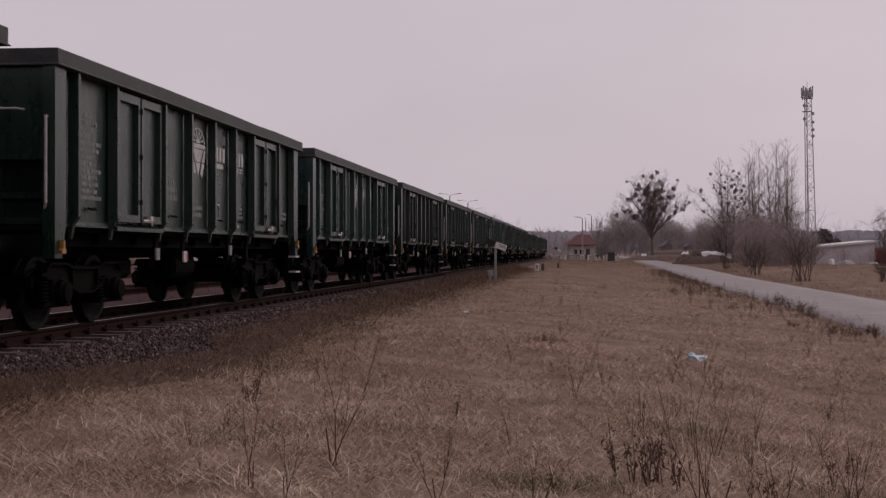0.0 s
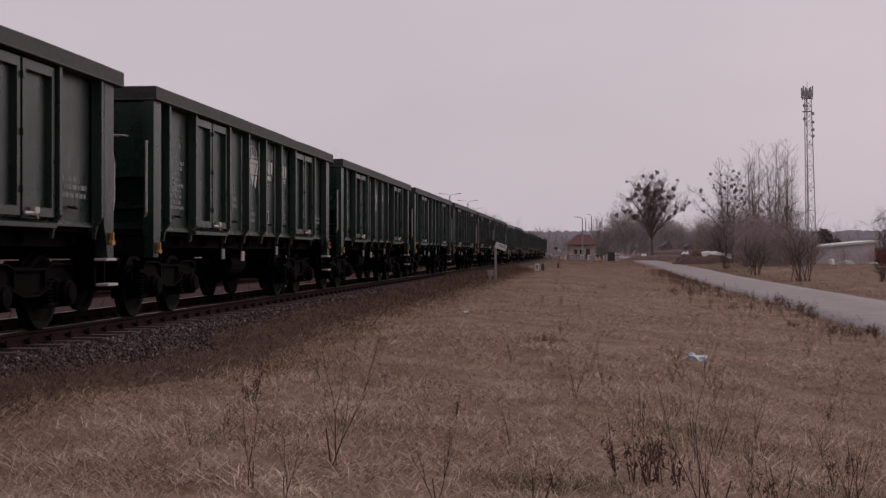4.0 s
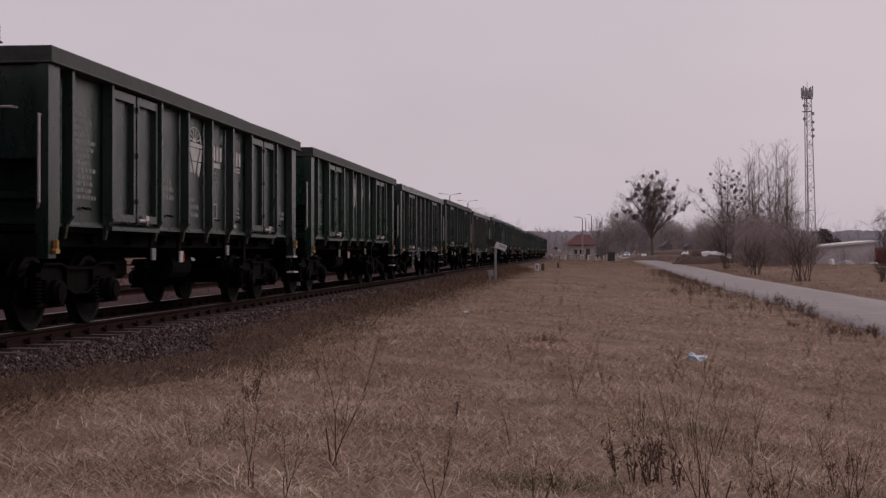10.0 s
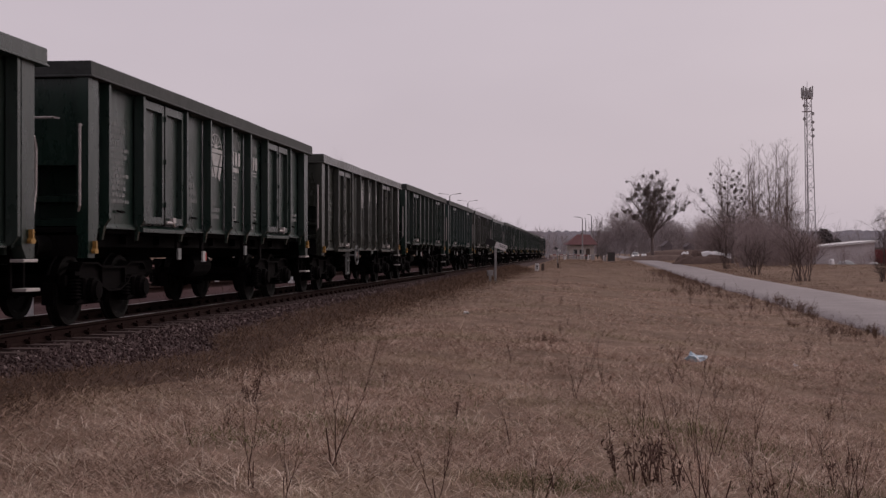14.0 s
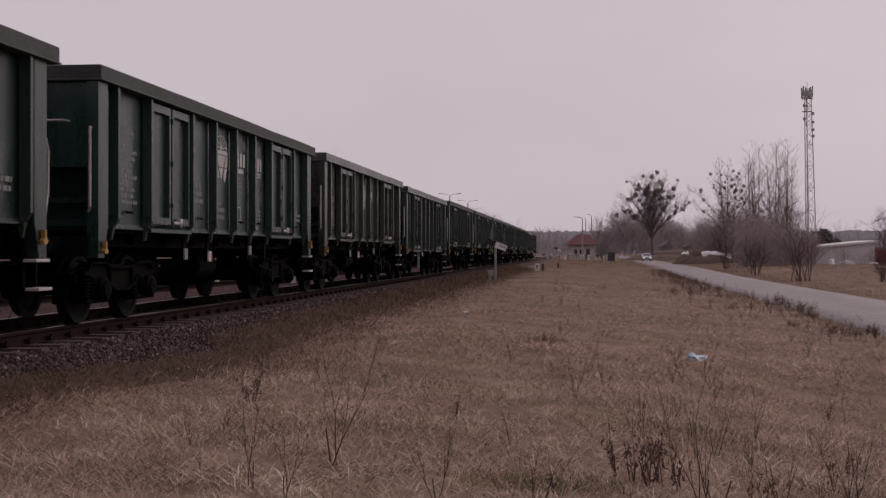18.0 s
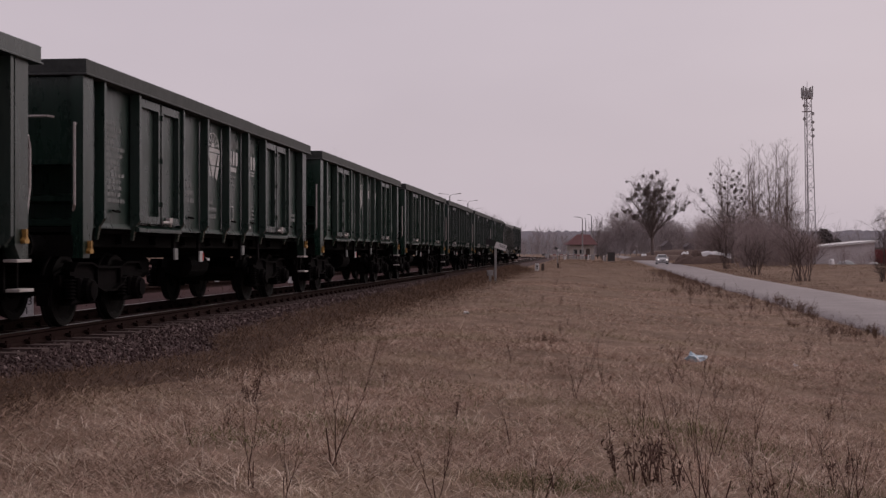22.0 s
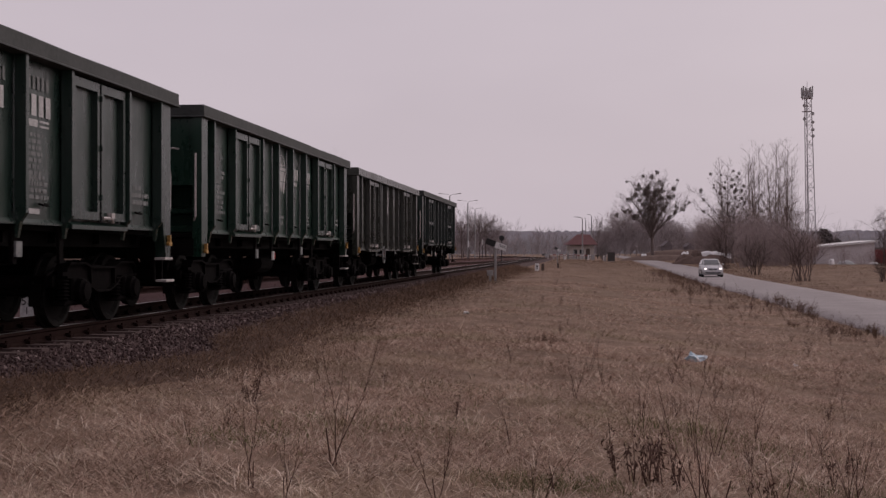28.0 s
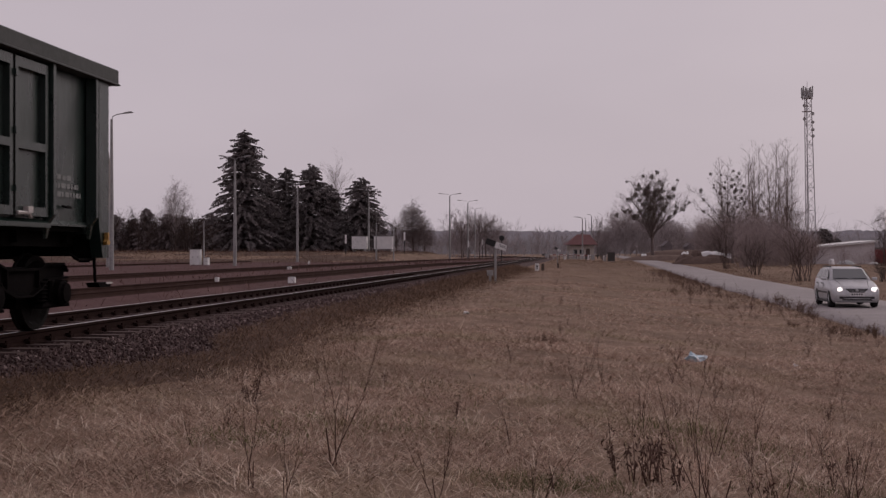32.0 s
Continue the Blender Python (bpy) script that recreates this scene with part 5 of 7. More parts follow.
# ---- shed and yard beyond the road ----
M["shed_wall"] = two_tone("grey_shed_wall", (0.44, 0.40, 0.41), (0.56, 0.52, 0.53), 0.6, 0.85)


def make_shed():
    shed = empty("shed", pose(53.5, 172, 0.0, 0, 0, 0), "long grey shed with a white sloping flat roof", "shed")
    for i in range(4):
        a = -3.9 + 1.95 * i
        h0, h1 = 2.20 + 0.21 * i, 2.20 + 0.21 * (i + 1)
        bm = bmesh.new()
        add_prism(bm, [(a + 0.01, -0.5), (a + 1.94, -0.5), (a + 1.94, h1), (a + 0.01, h0)], "y", -2.5, -2.3)
        part("wall_panel", bm, M["shed_wall"], shed)
    for u in (-4.1, 3.9):
        bm = bmesh.new()
        add_prism(bm, [(-2.3, -0.5), (6, -0.5), (6, 2.2 if u < 0 else 3.0), (-2.3, 2.2 if u < 0 else 3.0)], "x", u, u + 0.2)
        part("wall_panel", bm, M["shed_wall"], shed)
    bm = bmesh.new()
    add_prism(bm, [(-4.4, 2.12), (-4.4, 2.36), (4.3, 3.22), (4.3, 2.98)], "y", -2.9, 6.4)
    part("roof", bm, M["white_paint"], shed, "white sloping roof")
    red = empty("red_shed", pose(61.5, 176, 0.0), "dull red flat-roofed shed behind the scrub", "shed")
    boxes("wall", [(-3.5, 4.5, -2, 3, -0.4, 2.0)], M["red_wall"], red)
    boxes("roof", [(-3.7, 4.7, -2.2, 3.2, 2.1, 2.25)], M["bark"], red)


make_shed()


def heap(name, x, y, rx, ry, top, mat, label, category, seed):
    """An uneven mound."""
    verts, faces, n, m = [], [], 22, 9
    z0 = ground_z(x, y, False) - 0.15
    h = top - z0
    for r in range(m + 1):
        f = r / m
        for j in range(n):
            a = 6.2832 * j / n
            k = 1 + 0.25 * noise.noise((math.cos(a) * 1.5, math.sin(a) * 1.5, seed))
            z = h * (1 - f ** (5.0 if mat is M["foil"] else 3.2)) * (1 + 0.16 * noise.noise((f * 3 * math.cos(a), f * 3 * math.sin(a), seed + 5)))
            verts.append((x + rx * f * k * math.cos(a), y + ry * f * k * math.sin(a), z0 + z))
    for r in range(m):
        for j in range(n):
            faces.append((r * n + j, (r + 1) * n + j, (r + 1) * n + (j + 1) % n, r * n + (j + 1) % n))
    tagged(new(name, soup(name, verts, faces, mat, False)), label, category, "yard heaps")


M["soil"] = two_tone("bare_soil", (0.095, 0.067, 0.058), (0.165, 0.120, 0.103), 0.8, 0.95, 0.0, 6, 0.8, 0.08)
M["foil"] = two_tone("white_foil", (0.62, 0.61, 0.62), (0.78, 0.77, 0.78), 1.0, 0.5)
M["grey_foil"] = two_tone("grey_sheeting", (0.30, 0.31, 0.32), (0.42, 0.43, 0.44), 1.0, 0.5)
heap("soil_mound", 46.0, 262, 9.5, 5.0, 1.05, M["soil"], "long low bank of bare soil and dead grass", "heap", 1)
heap("soil_mound", 39.7, 199, 1.2, 1.4, 1.95, M["soil"], "pointed brown heap of bare soil and dead grass", "heap", 2)
heap("soil_mound", 37.6, 197, 1.9, 1.8, 1.30, M["soil"], "low brown heap of soil with dead weeds", "heap", 3)
heap("soil_mound", 42.0, 196.5, 2.6, 1.8, 1.25, M["soil"], "low brown heap of soil with dead weeds", "heap", 10)
heap("soil_mound", 70.0, 372, 14.0, 5.0, 2.3, M["soil"], "long bank of bare soil and dead grass before far trees", "heap", 13)
heap("soil_mound", 40.4, 195, 5.6, 1.6, 0.98, M["soil"], "long low brown bank of soil with dead weeds", "heap", 12)
heap("soil_mound", 50.0, 205, 6.0, 3.0, 0.9, M["soil"], "low brown bank of soil with dead weeds", "heap", 11)
heap("plastic_cover", 38.8, 204, 0.8, 1.0, 1.64, M["foil"], "white plastic sheeting over a long heap", "plastic sheet", 4)
heap("plastic_cover", 42.7, 203, 3.5, 1.4, 1.68, M["foil"], "white plastic sheeting over a long heap", "plastic sheet", 5)
heap("plastic_cover", 45.0, 199.5, 0.7, 1.0, 1.40, M["foil"], "torn white plastic sheeting hanging over a heap", "plastic sheet", 6)
heap("plastic_cover", 41.4, 262, 0.8, 0.8, 1.25, M["foil"], "scrap of white plastic sheeting on the bank", "plastic sheet", 7)
heap("plastic_cover", 49.8, 163, 0.42, 0.5, 0.75, M["foil"], "crumpled white plastic sheeting beside the shed", "plastic sheet", 8)
heap("plastic_cover", 51.9, 164, 1.3, 0.7, 0.55, M["grey_foil"], "low heap under grey sheeting beside the shed", "plastic sheet", 12)
heap("plastic_cover", 56.2, 166, 0.7, 0.6, 0.35, M["foil"], "flat scrap of white sheeting beside the shed", "plastic sheet", 9)


def far_barn(x, y, w, eave, ridge_z):
    """Small gabled barn among the far trees."""
    z0 = ground_z(x, y, False) - 0.2
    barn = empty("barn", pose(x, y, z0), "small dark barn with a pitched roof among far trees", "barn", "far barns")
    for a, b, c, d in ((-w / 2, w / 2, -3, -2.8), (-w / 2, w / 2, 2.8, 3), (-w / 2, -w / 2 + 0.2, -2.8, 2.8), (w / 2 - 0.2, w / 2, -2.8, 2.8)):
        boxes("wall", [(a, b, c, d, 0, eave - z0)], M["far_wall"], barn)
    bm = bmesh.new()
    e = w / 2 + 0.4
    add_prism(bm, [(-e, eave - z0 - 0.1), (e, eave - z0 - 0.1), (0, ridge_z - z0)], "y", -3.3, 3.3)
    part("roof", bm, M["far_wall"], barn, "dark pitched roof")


far_barn(70.0, 398, 2.6, 3.7, 5.2)
far_barn(76.9, 398, 2.0, 3.5, 4.6)


def litter(name, x, y, size, mat, label, seed):
    """Crumpled piece of rubbish."""
    rng = random.Random(seed)
    bm = bmesh.new()
    bmesh.ops.create_icosphere(bm, subdivisions=2, radius=size)
    for v in bm.verts:
        k = 1 + rng.uniform(-0.45, 0.5)
        v.co = Vector((v.co.x * k * 1.2, v.co.y * k, v.co.z * 0.7 * k * (1.15 if v.co.x < -0.3 * size else 0.8)))
    ob = part(name, bm, mat, None)
    ob.location = (x, y, ground_z(x, y) + size * 0.45)
    tagged(ob, label, "litter")


M["blue_bag"] = two_tone("blue_white_plastic", (0.16, 0.33, 0.45), (0.62, 0.68, 0.72), 9.0, 0.45)
litter("plastic_bag", 4.18, 21.0, 0.12, M["blue_bag"], "crumpled blue and white plastic bag in the grass", 3)
litter("paper_scrap", 0.52, 29.0, 0.05, M["foil"], "small scrap of white paper in the grass", 4)
litter("paper_scrap", 6.1, 22.0, 0.03, M["foil"], "tiny scrap of white paper in the grass", 5)


# ---- radio mast ----
def make_mast():
    mast = empty("radio_mast", pose(68.75, 240, 0.3), "tall galvanised lattice radio mast with antennas", "radio mast")
    H = 31.0

    def half(z):
        return 1.0 - 0.38 * z / H

    def mid(z):
        return 0.62 * (1 - z / H)
    corners = ((-1, -0.7), (1, -0.7), (0.1, 1.1))

    def at(c, z):
        return (mid(z) + c[0] * half(z), c[1] * half(z), z)
    for c in corners:
        bm = bmesh.new()
        add_tube(bm, [at(c, z) for z in (0, 9, 18, 27, H)], 0.085, 6)
        part("leg", bm, M["mast"], mast)
    n, z = 0, 0.0
    while z < H - 0.8:
        z2 = min(H, z + 1.25 * half(z) + 0.35)
        for i in range(3):
            a, b = corners[i], corners[(i + 1) % 3]
            if n % 2:
                a, b = b, a
            bm = bmesh.new()
            add_tube(bm, [at(a, z), at(b, z2)], 0.045, 4)
            part("brace", bm, M["mast"], mast)
        if n % 3 == 0:
            bm = bmesh.new()
            for i in range(3):
                add_tube(bm, [at(corners[i], z), at(corners[(i + 1) % 3], z)], 0.04, 4)
            part("cross_frame", bm, M["mast"], mast)
        z, n = z2, n + 1
    bm = bmesh.new()
    add_box(bm, -0.06, 0.06, -0.05, 0.05, 0.0, H)
    part("cable_ladder", bm, M["mast"], mast, "grey ladder with bundled cables")
    for z in (27.9, 30.4):
        bm = bmesh.new()
        ring = [(0.95 * math.cos(6.2832 * i / 12), 0.95 * math.sin(6.2832 * i / 12), z) for i in range(13)]
        add_tube(bm, ring, 0.06, 5, False)
        for i in range(3):
            add_tube(bm, [(0, 0, z), ring[4 * i]], 0.05, 4)
        part("platform", bm, M["mast"], mast)
    for i in range(9):
        a = 6.2832 * i / 9 + 0.2
        x, y, low = 1.0 * math.cos(a), 1.0 * math.sin(a), 30.2 + 0.25 * (i % 3)
        boxes("antenna", [(x - 0.12, x + 0.12, y - 0.07, y + 0.07, low, low + 2.0)], M["lampgrey"], mast, "grey panel antenna", 0.03)
    boxes("equipment_box", [(-0.5, 0.5, -0.5, 0.5, 30.6, 31.9)], M["mast"], mast)
    for z, x in ((28.9, -0.75), (27.4, 0.8), (25.8, 0.82), (26.4, -0.72), (24.4, 0.85), (23.2, 0.85)):
        bm = bmesh.new()
        add_lathe(bm, [(0.0, 0.12), (-0.12, 0.32), (-0.22, 0.32)], (x, -0.65, z), "y", 12)
        part("dish", bm, M["lampgrey"], mast, "small grey dish antenna")
    bm = bmesh.new()
    add_tube(bm, [(0, 0, H), (0, 0, H + 2.6)], 0.05, 5)
    part("lightning_rod", bm, M["mast"], mast)


make_mast()


# ---- trees and scrub ----
class Sticks:
    """Gathers thin tapering branches into one mesh."""

    def __init__(self):
        self.v, self.f = [], []

    def stick(self, p, q, r0, r1, n=3):
        d = (q - p)
        if d.length < 1e-4:
            return
        d.normalize()
        a = d.cross(Vector((0.31, 0.2, 0.93)))
        a = a.normalized() if a.length > 1e-3 else Vector((1, 0, 0))
        b = d.cross(a)
        k = len(self.v)
        for c, r in ((p, r0), (q, r1)):
            for j in range(n):
                w = 6.2832 * j / n
                self.v.append(tuple(c + r * (math.cos(w) * a + math.sin(w) * b)))
        for j in range(n):
            self.f.append((k + j, k + (j + 1) % n, k + n + (j + 1) % n, k + n + j))

    def tri(self, p, q, r):
        k = len(self.v)
        self.v += [tuple(p), tuple(q), tuple(r)]
        self.f.append((k, k + 1, k + 2))


def grow(st, rng, p, d, length, r, level, spread, up, kids, sides=4, ends=None):
    """One bough and what grows from it."""
    segs = 3 if level > 1 else (2 if level == 1 else 1)
    fall = 0.24 if level > 0 else 0.6
    pts = [p]
    dd = d.copy()
    for i in range(segs):
        dd = (dd + Vector((rng.uniform(-1, 1), rng.uniform(-1, 1), rng.uniform(-0.6, 1) * up)) * 0.16).normalized()
        pts.append(pts[-1] + dd * (length / segs))
    for i in range(segs):
        st.stick(pts[i], pts[i + 1], r * (1 - fall * i), r * (1 - fall * (i + 1)), sides if level > 1 else 3)
    if level <= 0:
        if ends is not None:
            ends.append(pts[-1])
        return
    for i in range(kids[level - 1]):
        f = rng.uniform(0.3, 1.0)
        k = min(segs - 1, int(f * segs))
        at = pts[k].lerp(pts[k + 1], f * segs - k)
        side = Vector((rng.gauss(0, 1), rng.gauss(0, 1), rng.gauss(0, 0.5)))
        side = (side - side.dot(dd) * dd).normalized()
        nd = (dd * (1 - spread) + side * spread + Vector((0, 0, up * 0.35))).normalized()
        grow(st, rng, at, nd, length * rng.uniform(0.45, 0.75), r * rng.uniform(0.34, 0.5), level - 1, spread, up, kids, sides, ends)
    if ends is not None and level <= 2:
        ends.append(pts[-1])


def bare_tree(x, y, h, seed, spread=0.55, up=0.7, boughs=9, kids=(4, 5, 5), trunk_part=0.35, r=None, bark="bark", twigs="twig", label="", group="", reach=1.0):
    rng = random.Random(seed)
    tree = empty("tree", pose(x, y, ground_z(x, y, False) - 0.15), label or "bare deciduous tree without leaves in winter", "tree", group)
    r = r or h * 0.017
    trunk, crown = Sticks(), Sticks()
    pts = [Vector((0, 0, 0))]
    top = h * 0.70
    for i in range(7):
        pts.append(pts[-1] + Vector((rng.uniform(-1, 1) * 0.012 * h, rng.uniform(-1, 1) * 0.012 * h, top / 7)))
    for i in range(7):
        trunk.stick(pts[i], pts[i + 1], r * (1 - 0.12 * i), r * (1 - 0.12 * (i + 1)), 7)
    for i in range(boughs):
        f = trunk_part + (1 - trunk_part) * (i + rng.random()) / boughs
        k = min(6, int(f * 7))
        at = pts[k].lerp(pts[k + 1], f * 7 - k)
        a = 2.4 * i + rng.uniform(-0.5, 0.5)
        d = Vector((math.cos(a) * spread, math.sin(a) * spread, 0.35 + up * 0.6)).normalized()
        grow(crown, rng, at, d, h * reach * rng.uniform(0.30, 0.42) * (1.15 - 0.5 * f), r * 0.36 * (1.2 - 0.6 * f), len(kids), spread, up, kids, 4)
    grow(crown, rng, pts[-1], Vector((0, 0, 1)), h * 0.20, r * 0.25, 2, spread, up, kids, 4)
    part("trunk", soup("trunk", trunk.v, trunk.f, M[bark], True), None, tree)
    part("crown", soup("crown", crown.v, crown.f, M[twigs]), None, tree, "fine bare twigs")
    return tree


def mistletoe_tree(x, y, h, fork, wide, r, limbs, balls, ball, seed, label):
    """Old tree: straight trunk, limbs fanning up from the fork, dark balls on their outer halves."""
    rng = random.Random(seed)
    tree = empty("tree", pose(x, y, ground_z(x, y, False) - 0.15), label, "tree")
    trunk, crown, seats = Sticks(), Sticks(), []
    base, top = Vector((0, 0, 0)), Vector((-0.03 * fork, 0, fork))
    trunk.stick(base, base.lerp(top, 0.12), r * 1.35, r, 9)
    trunk.stick(base.lerp(top, 0.12), top, r, r * 0.75, 9)
    for i in range(limbs):
        a = 2.4 * i + rng.uniform(-0.4, 0.4)
        lift = ((i + 0.5) / limbs) ** 0.7
        out = wide * lift * rng.uniform(0.85, 1.1)
        end = Vector((out * math.cos(a), out * math.sin(a), h - (h - fork) * (0.54 * lift ** 2.0) - rng.uniform(0, 0.08) * h))
        p = base.lerp(top, rng.uniform(0.60, 1.0))
        prev, rad = p, r * rng.uniform(0.26, 0.40)
        n = 7
        for k in range(1, n + 1):
            f = k / n
            q = p.lerp(end, f)
            q += Vector((math.cos(a), math.sin(a), -0.8)) * (-0.05 * out * math.sin(3.14 * f)) + Vector((rng.gauss(0, 1), rng.gauss(0, 1), rng.gauss(0, 1))) * 0.008 * h
            crown.stick(prev, q, rad * (1 - 0.8 * (k - 1) / n), rad * (1 - 0.8 * f), 5)
            d = (q - prev).normalized()
            for _ in range(3 if k > 1 else 1):
                s = Vector((rng.gauss(0, 1), rng.gauss(0, 1), rng.gauss(0.2, 0.6))).normalized()
                ends = []
                grow(crown, rng, q, (d + s * 0.7).normalized(), h * rng.uniform(0.07, 0.15), rad * 0.26, 2, 0.5, 0.6, (3, 5), 3, ends)
                if k >= 4:
                    seats += ends[:1] + [q]
            prev = q
    part("trunk", soup("trunk", trunk.v, trunk.f, M["old_bark"], True), None, tree)
    part("crown", soup("crown", crown.v, crown.f, M["old_bark"]), None, tree, "fine bare twigs")
    rng.shuffle(seats)
    for p in seats[:balls]:
        mt, rad = Sticks(), ball * rng.uniform(0.55, 1.35)
        for i in range(120):
            d = Vector((rng.gauss(0, 1), rng.gauss(0, 1), rng.gauss(0, 1))).normalized()
            c = p + d * rad * rng.random() ** 0.45
            e = Vector((rng.gauss(0, 1), rng.gauss(0, 1), rng.gauss(0, 1))).normalized() * rad * 0.30
            g = Vector((rng.gauss(0, 1), rng.gauss(0, 1), rng.gauss(0, 1))).normalized() * rad * 0.24
            mt.tri(c - e, c + e, c + g)
        part("mistletoe", soup("mistletoe", mt.v, mt.f, M["mistletoe"]), None, tree, "dark ball of mistletoe")
    return tree


def poplar(x, y, h, wide, stems, seed, label="tall slender bare poplar with steep fine branches"):
    """Several steep stems, each feathered with rising side branches."""
    rng = random.Random(seed)
    tree = empty("tree", pose(x, y, ground_z(x, y, False) - 0.15), label, "tree", "bare poplars")
    trunk, crown = Sticks(), Sticks()
    foot = Vector((0, 0, h * 0.16))
    trunk.stick(Vector((0, 0, 0)), foot, h * 0.012, h * 0.0095, 7)
    for k in range(stems):
        a = 6.2832 * k / stems + rng.uniform(-0.5, 0.5)
        out = wide * (0.15 if k == 0 else rng.uniform(0.6, 1.25))
        end = Vector((out * math.cos(a), 0.6 * out * math.sin(a), h * (0.96 if k == 0 else rng.uniform(0.74, 0.97))))
        prev, n, r = foot, 12, h * 0.0062
        for i in range(1, n + 1):
            f = i / n
            q = foot.lerp(end, f) + Vector((math.cos(a), math.sin(a), 0)) * 0.16 * out * math.sin(3.14 * f) + Vector((rng.gauss(0, 1), rng.gauss(0, 1), 0)) * 0.0025 * h
            rad = r * (1 - 0.88 * f)
            crown.stick(prev, q, r * (1 - 0.88 * (i - 1) / n), rad, 4)
            for _ in range(3):
                b = rng.uniform(0, 6.2832)
                lean = rng.uniform(0.5, 1.1)
                d = Vector((lean * math.cos(b), lean * math.sin(b), 1.0)).normalized()
                grow(crown, rng, prev.lerp(q, rng.random()), d, h * 0.15 * (1.15 - 0.6 * f) * rng.uniform(0.5, 1.2), max(0.017, rad * 0.45), 2, 0.42, 0.5, (3, 4), 3)
            prev = q
    part("trunk", soup("trunk", trunk.v, trunk.f, M["bark"], True), None, tree)
    part("crown", soup("crown", crown.v, crown.f, M["poplar"]), None, tree, "fine rising bare twigs")
    return tree


def spruce(x, y, h, w, seed, z=None, label="tall dark green spruce with drooping ragged boughs", needles="spruce"):
    rng = random.Random(seed)
    z = ground_z(x, y, False) - 0.2 if z is None else z
    tree = empty("spruce_tree", pose(x, y, z), label, "conifer", "station spruces")
    tr, cr = Sticks(), Sticks()
    tr.stick(Vector((0, 0, 0)), Vector((0, 0, h)), h * 0.017, 0.02, 7)
    n = int(h * 4.2)
    for i in range(n):
        f = (i + rng.random()) / n
        zz = h * (0.06 + 0.94 * f)
        reach = w * 0.5 * min(1.0, 1.15 * (1 - f) ** 0.54) * rng.uniform(0.72, 1.12) + 0.2
        for j in range(7):
            a = 6.2832 * (j / 7) + rng.uniform(-0.5, 0.5) + i
            rr = reach * rng.uniform(0.6, 1.1)
            droop = rng.uniform(0.02, 0.26)
            zb = zz + rng.uniform(-0.04, 0.03) * h
            base = Vector((0, 0, zb))
            tip = Vector((rr * math.cos(a), rr * math.sin(a), zb - droop * rr + 0.18 * rr * (1 if f > 0.75 else 0)))
            m = max(4, int(rr * 5))
            for k in range(m):
                g = (k + 1) / m
                c = base.lerp(tip, g)
                c.z += 0.10 * rr * math.sin(3.14 * g)
                wd = (0.30 + 0.22 * (1 - g)) * min(1.0, 0.5 + rr * 0.25)
                for _ in range(2):
                    ang = a + rng.choice((-1, 1)) * rng.uniform(0.4, 1.3)
                    p = c + Vector((math.cos(ang), math.sin(ang), rng.uniform(-0.75, 0.1))) * wd * rng.uniform(0.7, 1.5)
                    cr.tri(c + Vector((0, 0, 0.10)), p, c + Vector((rng.uniform(-0.16, 0.16), rng.uniform(-0.16, 0.16), -0.22)))
    part("trunk", soup("trunk", tr.v, tr.f, M["bark"], True), None, tree)
    part("crown", soup("crown", cr.v, cr.f, M[needles]), None, tree, "dark green needles")
    return tree


def bush(x, y, h, w, seed, stems=14, kids=(4, 4), twigs="brush", label="", group="roadside scrub", name="bush", z=None):
    rng = random.Random(seed)
    z = ground_z(x, y, False) - 0.08 if z is None else z
    ob_st = Sticks()
    for i in range(stems):
        a = rng.uniform(0, 6.2832)
        lean = rng.uniform(0.05, 0.75) * w / h
        d = Vector((math.cos(a) * lean, math.sin(a) * lean, 1)).normalized()
        p = Vector((rng.gauss(0, 0.09) * w, rng.gauss(0, 0.09) * w, 0))
        grow(ob_st, rng, p, d, h * rng.uniform(0.55, 0.9), 0.0055 * h * rng.uniform(0.6, 1.1) + 0.008, len(kids), 0.5, 0.45, kids, 4)
    ob = part(name, soup(name, ob_st.v, ob_st.f, M[twigs]), None, None)
    ob.location = (x, y, z)
    return tagged(ob, label or "leafless brown shrub with many thin stems", "bush", group)


def woods(name, spots, label, twigs, seed, kids=(3, 4), boughs=9):
    """A far belt of leafless trees, as one mass."""
    rng = random.Random(seed)
    st = Sticks()
    for x, y, h in spots:
        z = ground_z(x, y, False) - 0.2
        base = Vector((x, y, z))
        st.stick(base, base + Vector((rng.uniform(-0.3, 0.3), 0, h * 0.7)), h * 0.010, h * 0.004, 4)
        for i in range(boughs):
            a = rng.uniform(0, 6.2832)
            at = base + Vector((0, 0, h * rng.uniform(0.02, 0.72)))
            d = Vector((math.cos(a) * 0.55, math.sin(a) * 0.55, 0.8)).normalized()
            grow(st, rng, at, d, h * rng.uniform(0.24, 0.42), h * 0.0075, len(kids), 0.55, 0.5, kids, 3)
    ob = new(name, soup(name, st.v, st.f, M[twigs]))
    return tagged(ob, label, "woods", kind="stuff")


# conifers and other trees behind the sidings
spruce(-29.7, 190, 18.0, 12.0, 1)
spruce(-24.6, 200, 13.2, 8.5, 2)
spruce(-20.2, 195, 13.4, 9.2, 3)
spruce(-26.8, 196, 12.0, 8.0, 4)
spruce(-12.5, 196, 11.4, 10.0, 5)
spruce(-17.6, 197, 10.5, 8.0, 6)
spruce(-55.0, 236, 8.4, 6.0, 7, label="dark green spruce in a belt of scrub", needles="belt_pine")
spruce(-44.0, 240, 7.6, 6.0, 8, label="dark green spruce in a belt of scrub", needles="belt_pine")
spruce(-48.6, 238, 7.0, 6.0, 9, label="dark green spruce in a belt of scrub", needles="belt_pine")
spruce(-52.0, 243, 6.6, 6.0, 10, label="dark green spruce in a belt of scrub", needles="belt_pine")
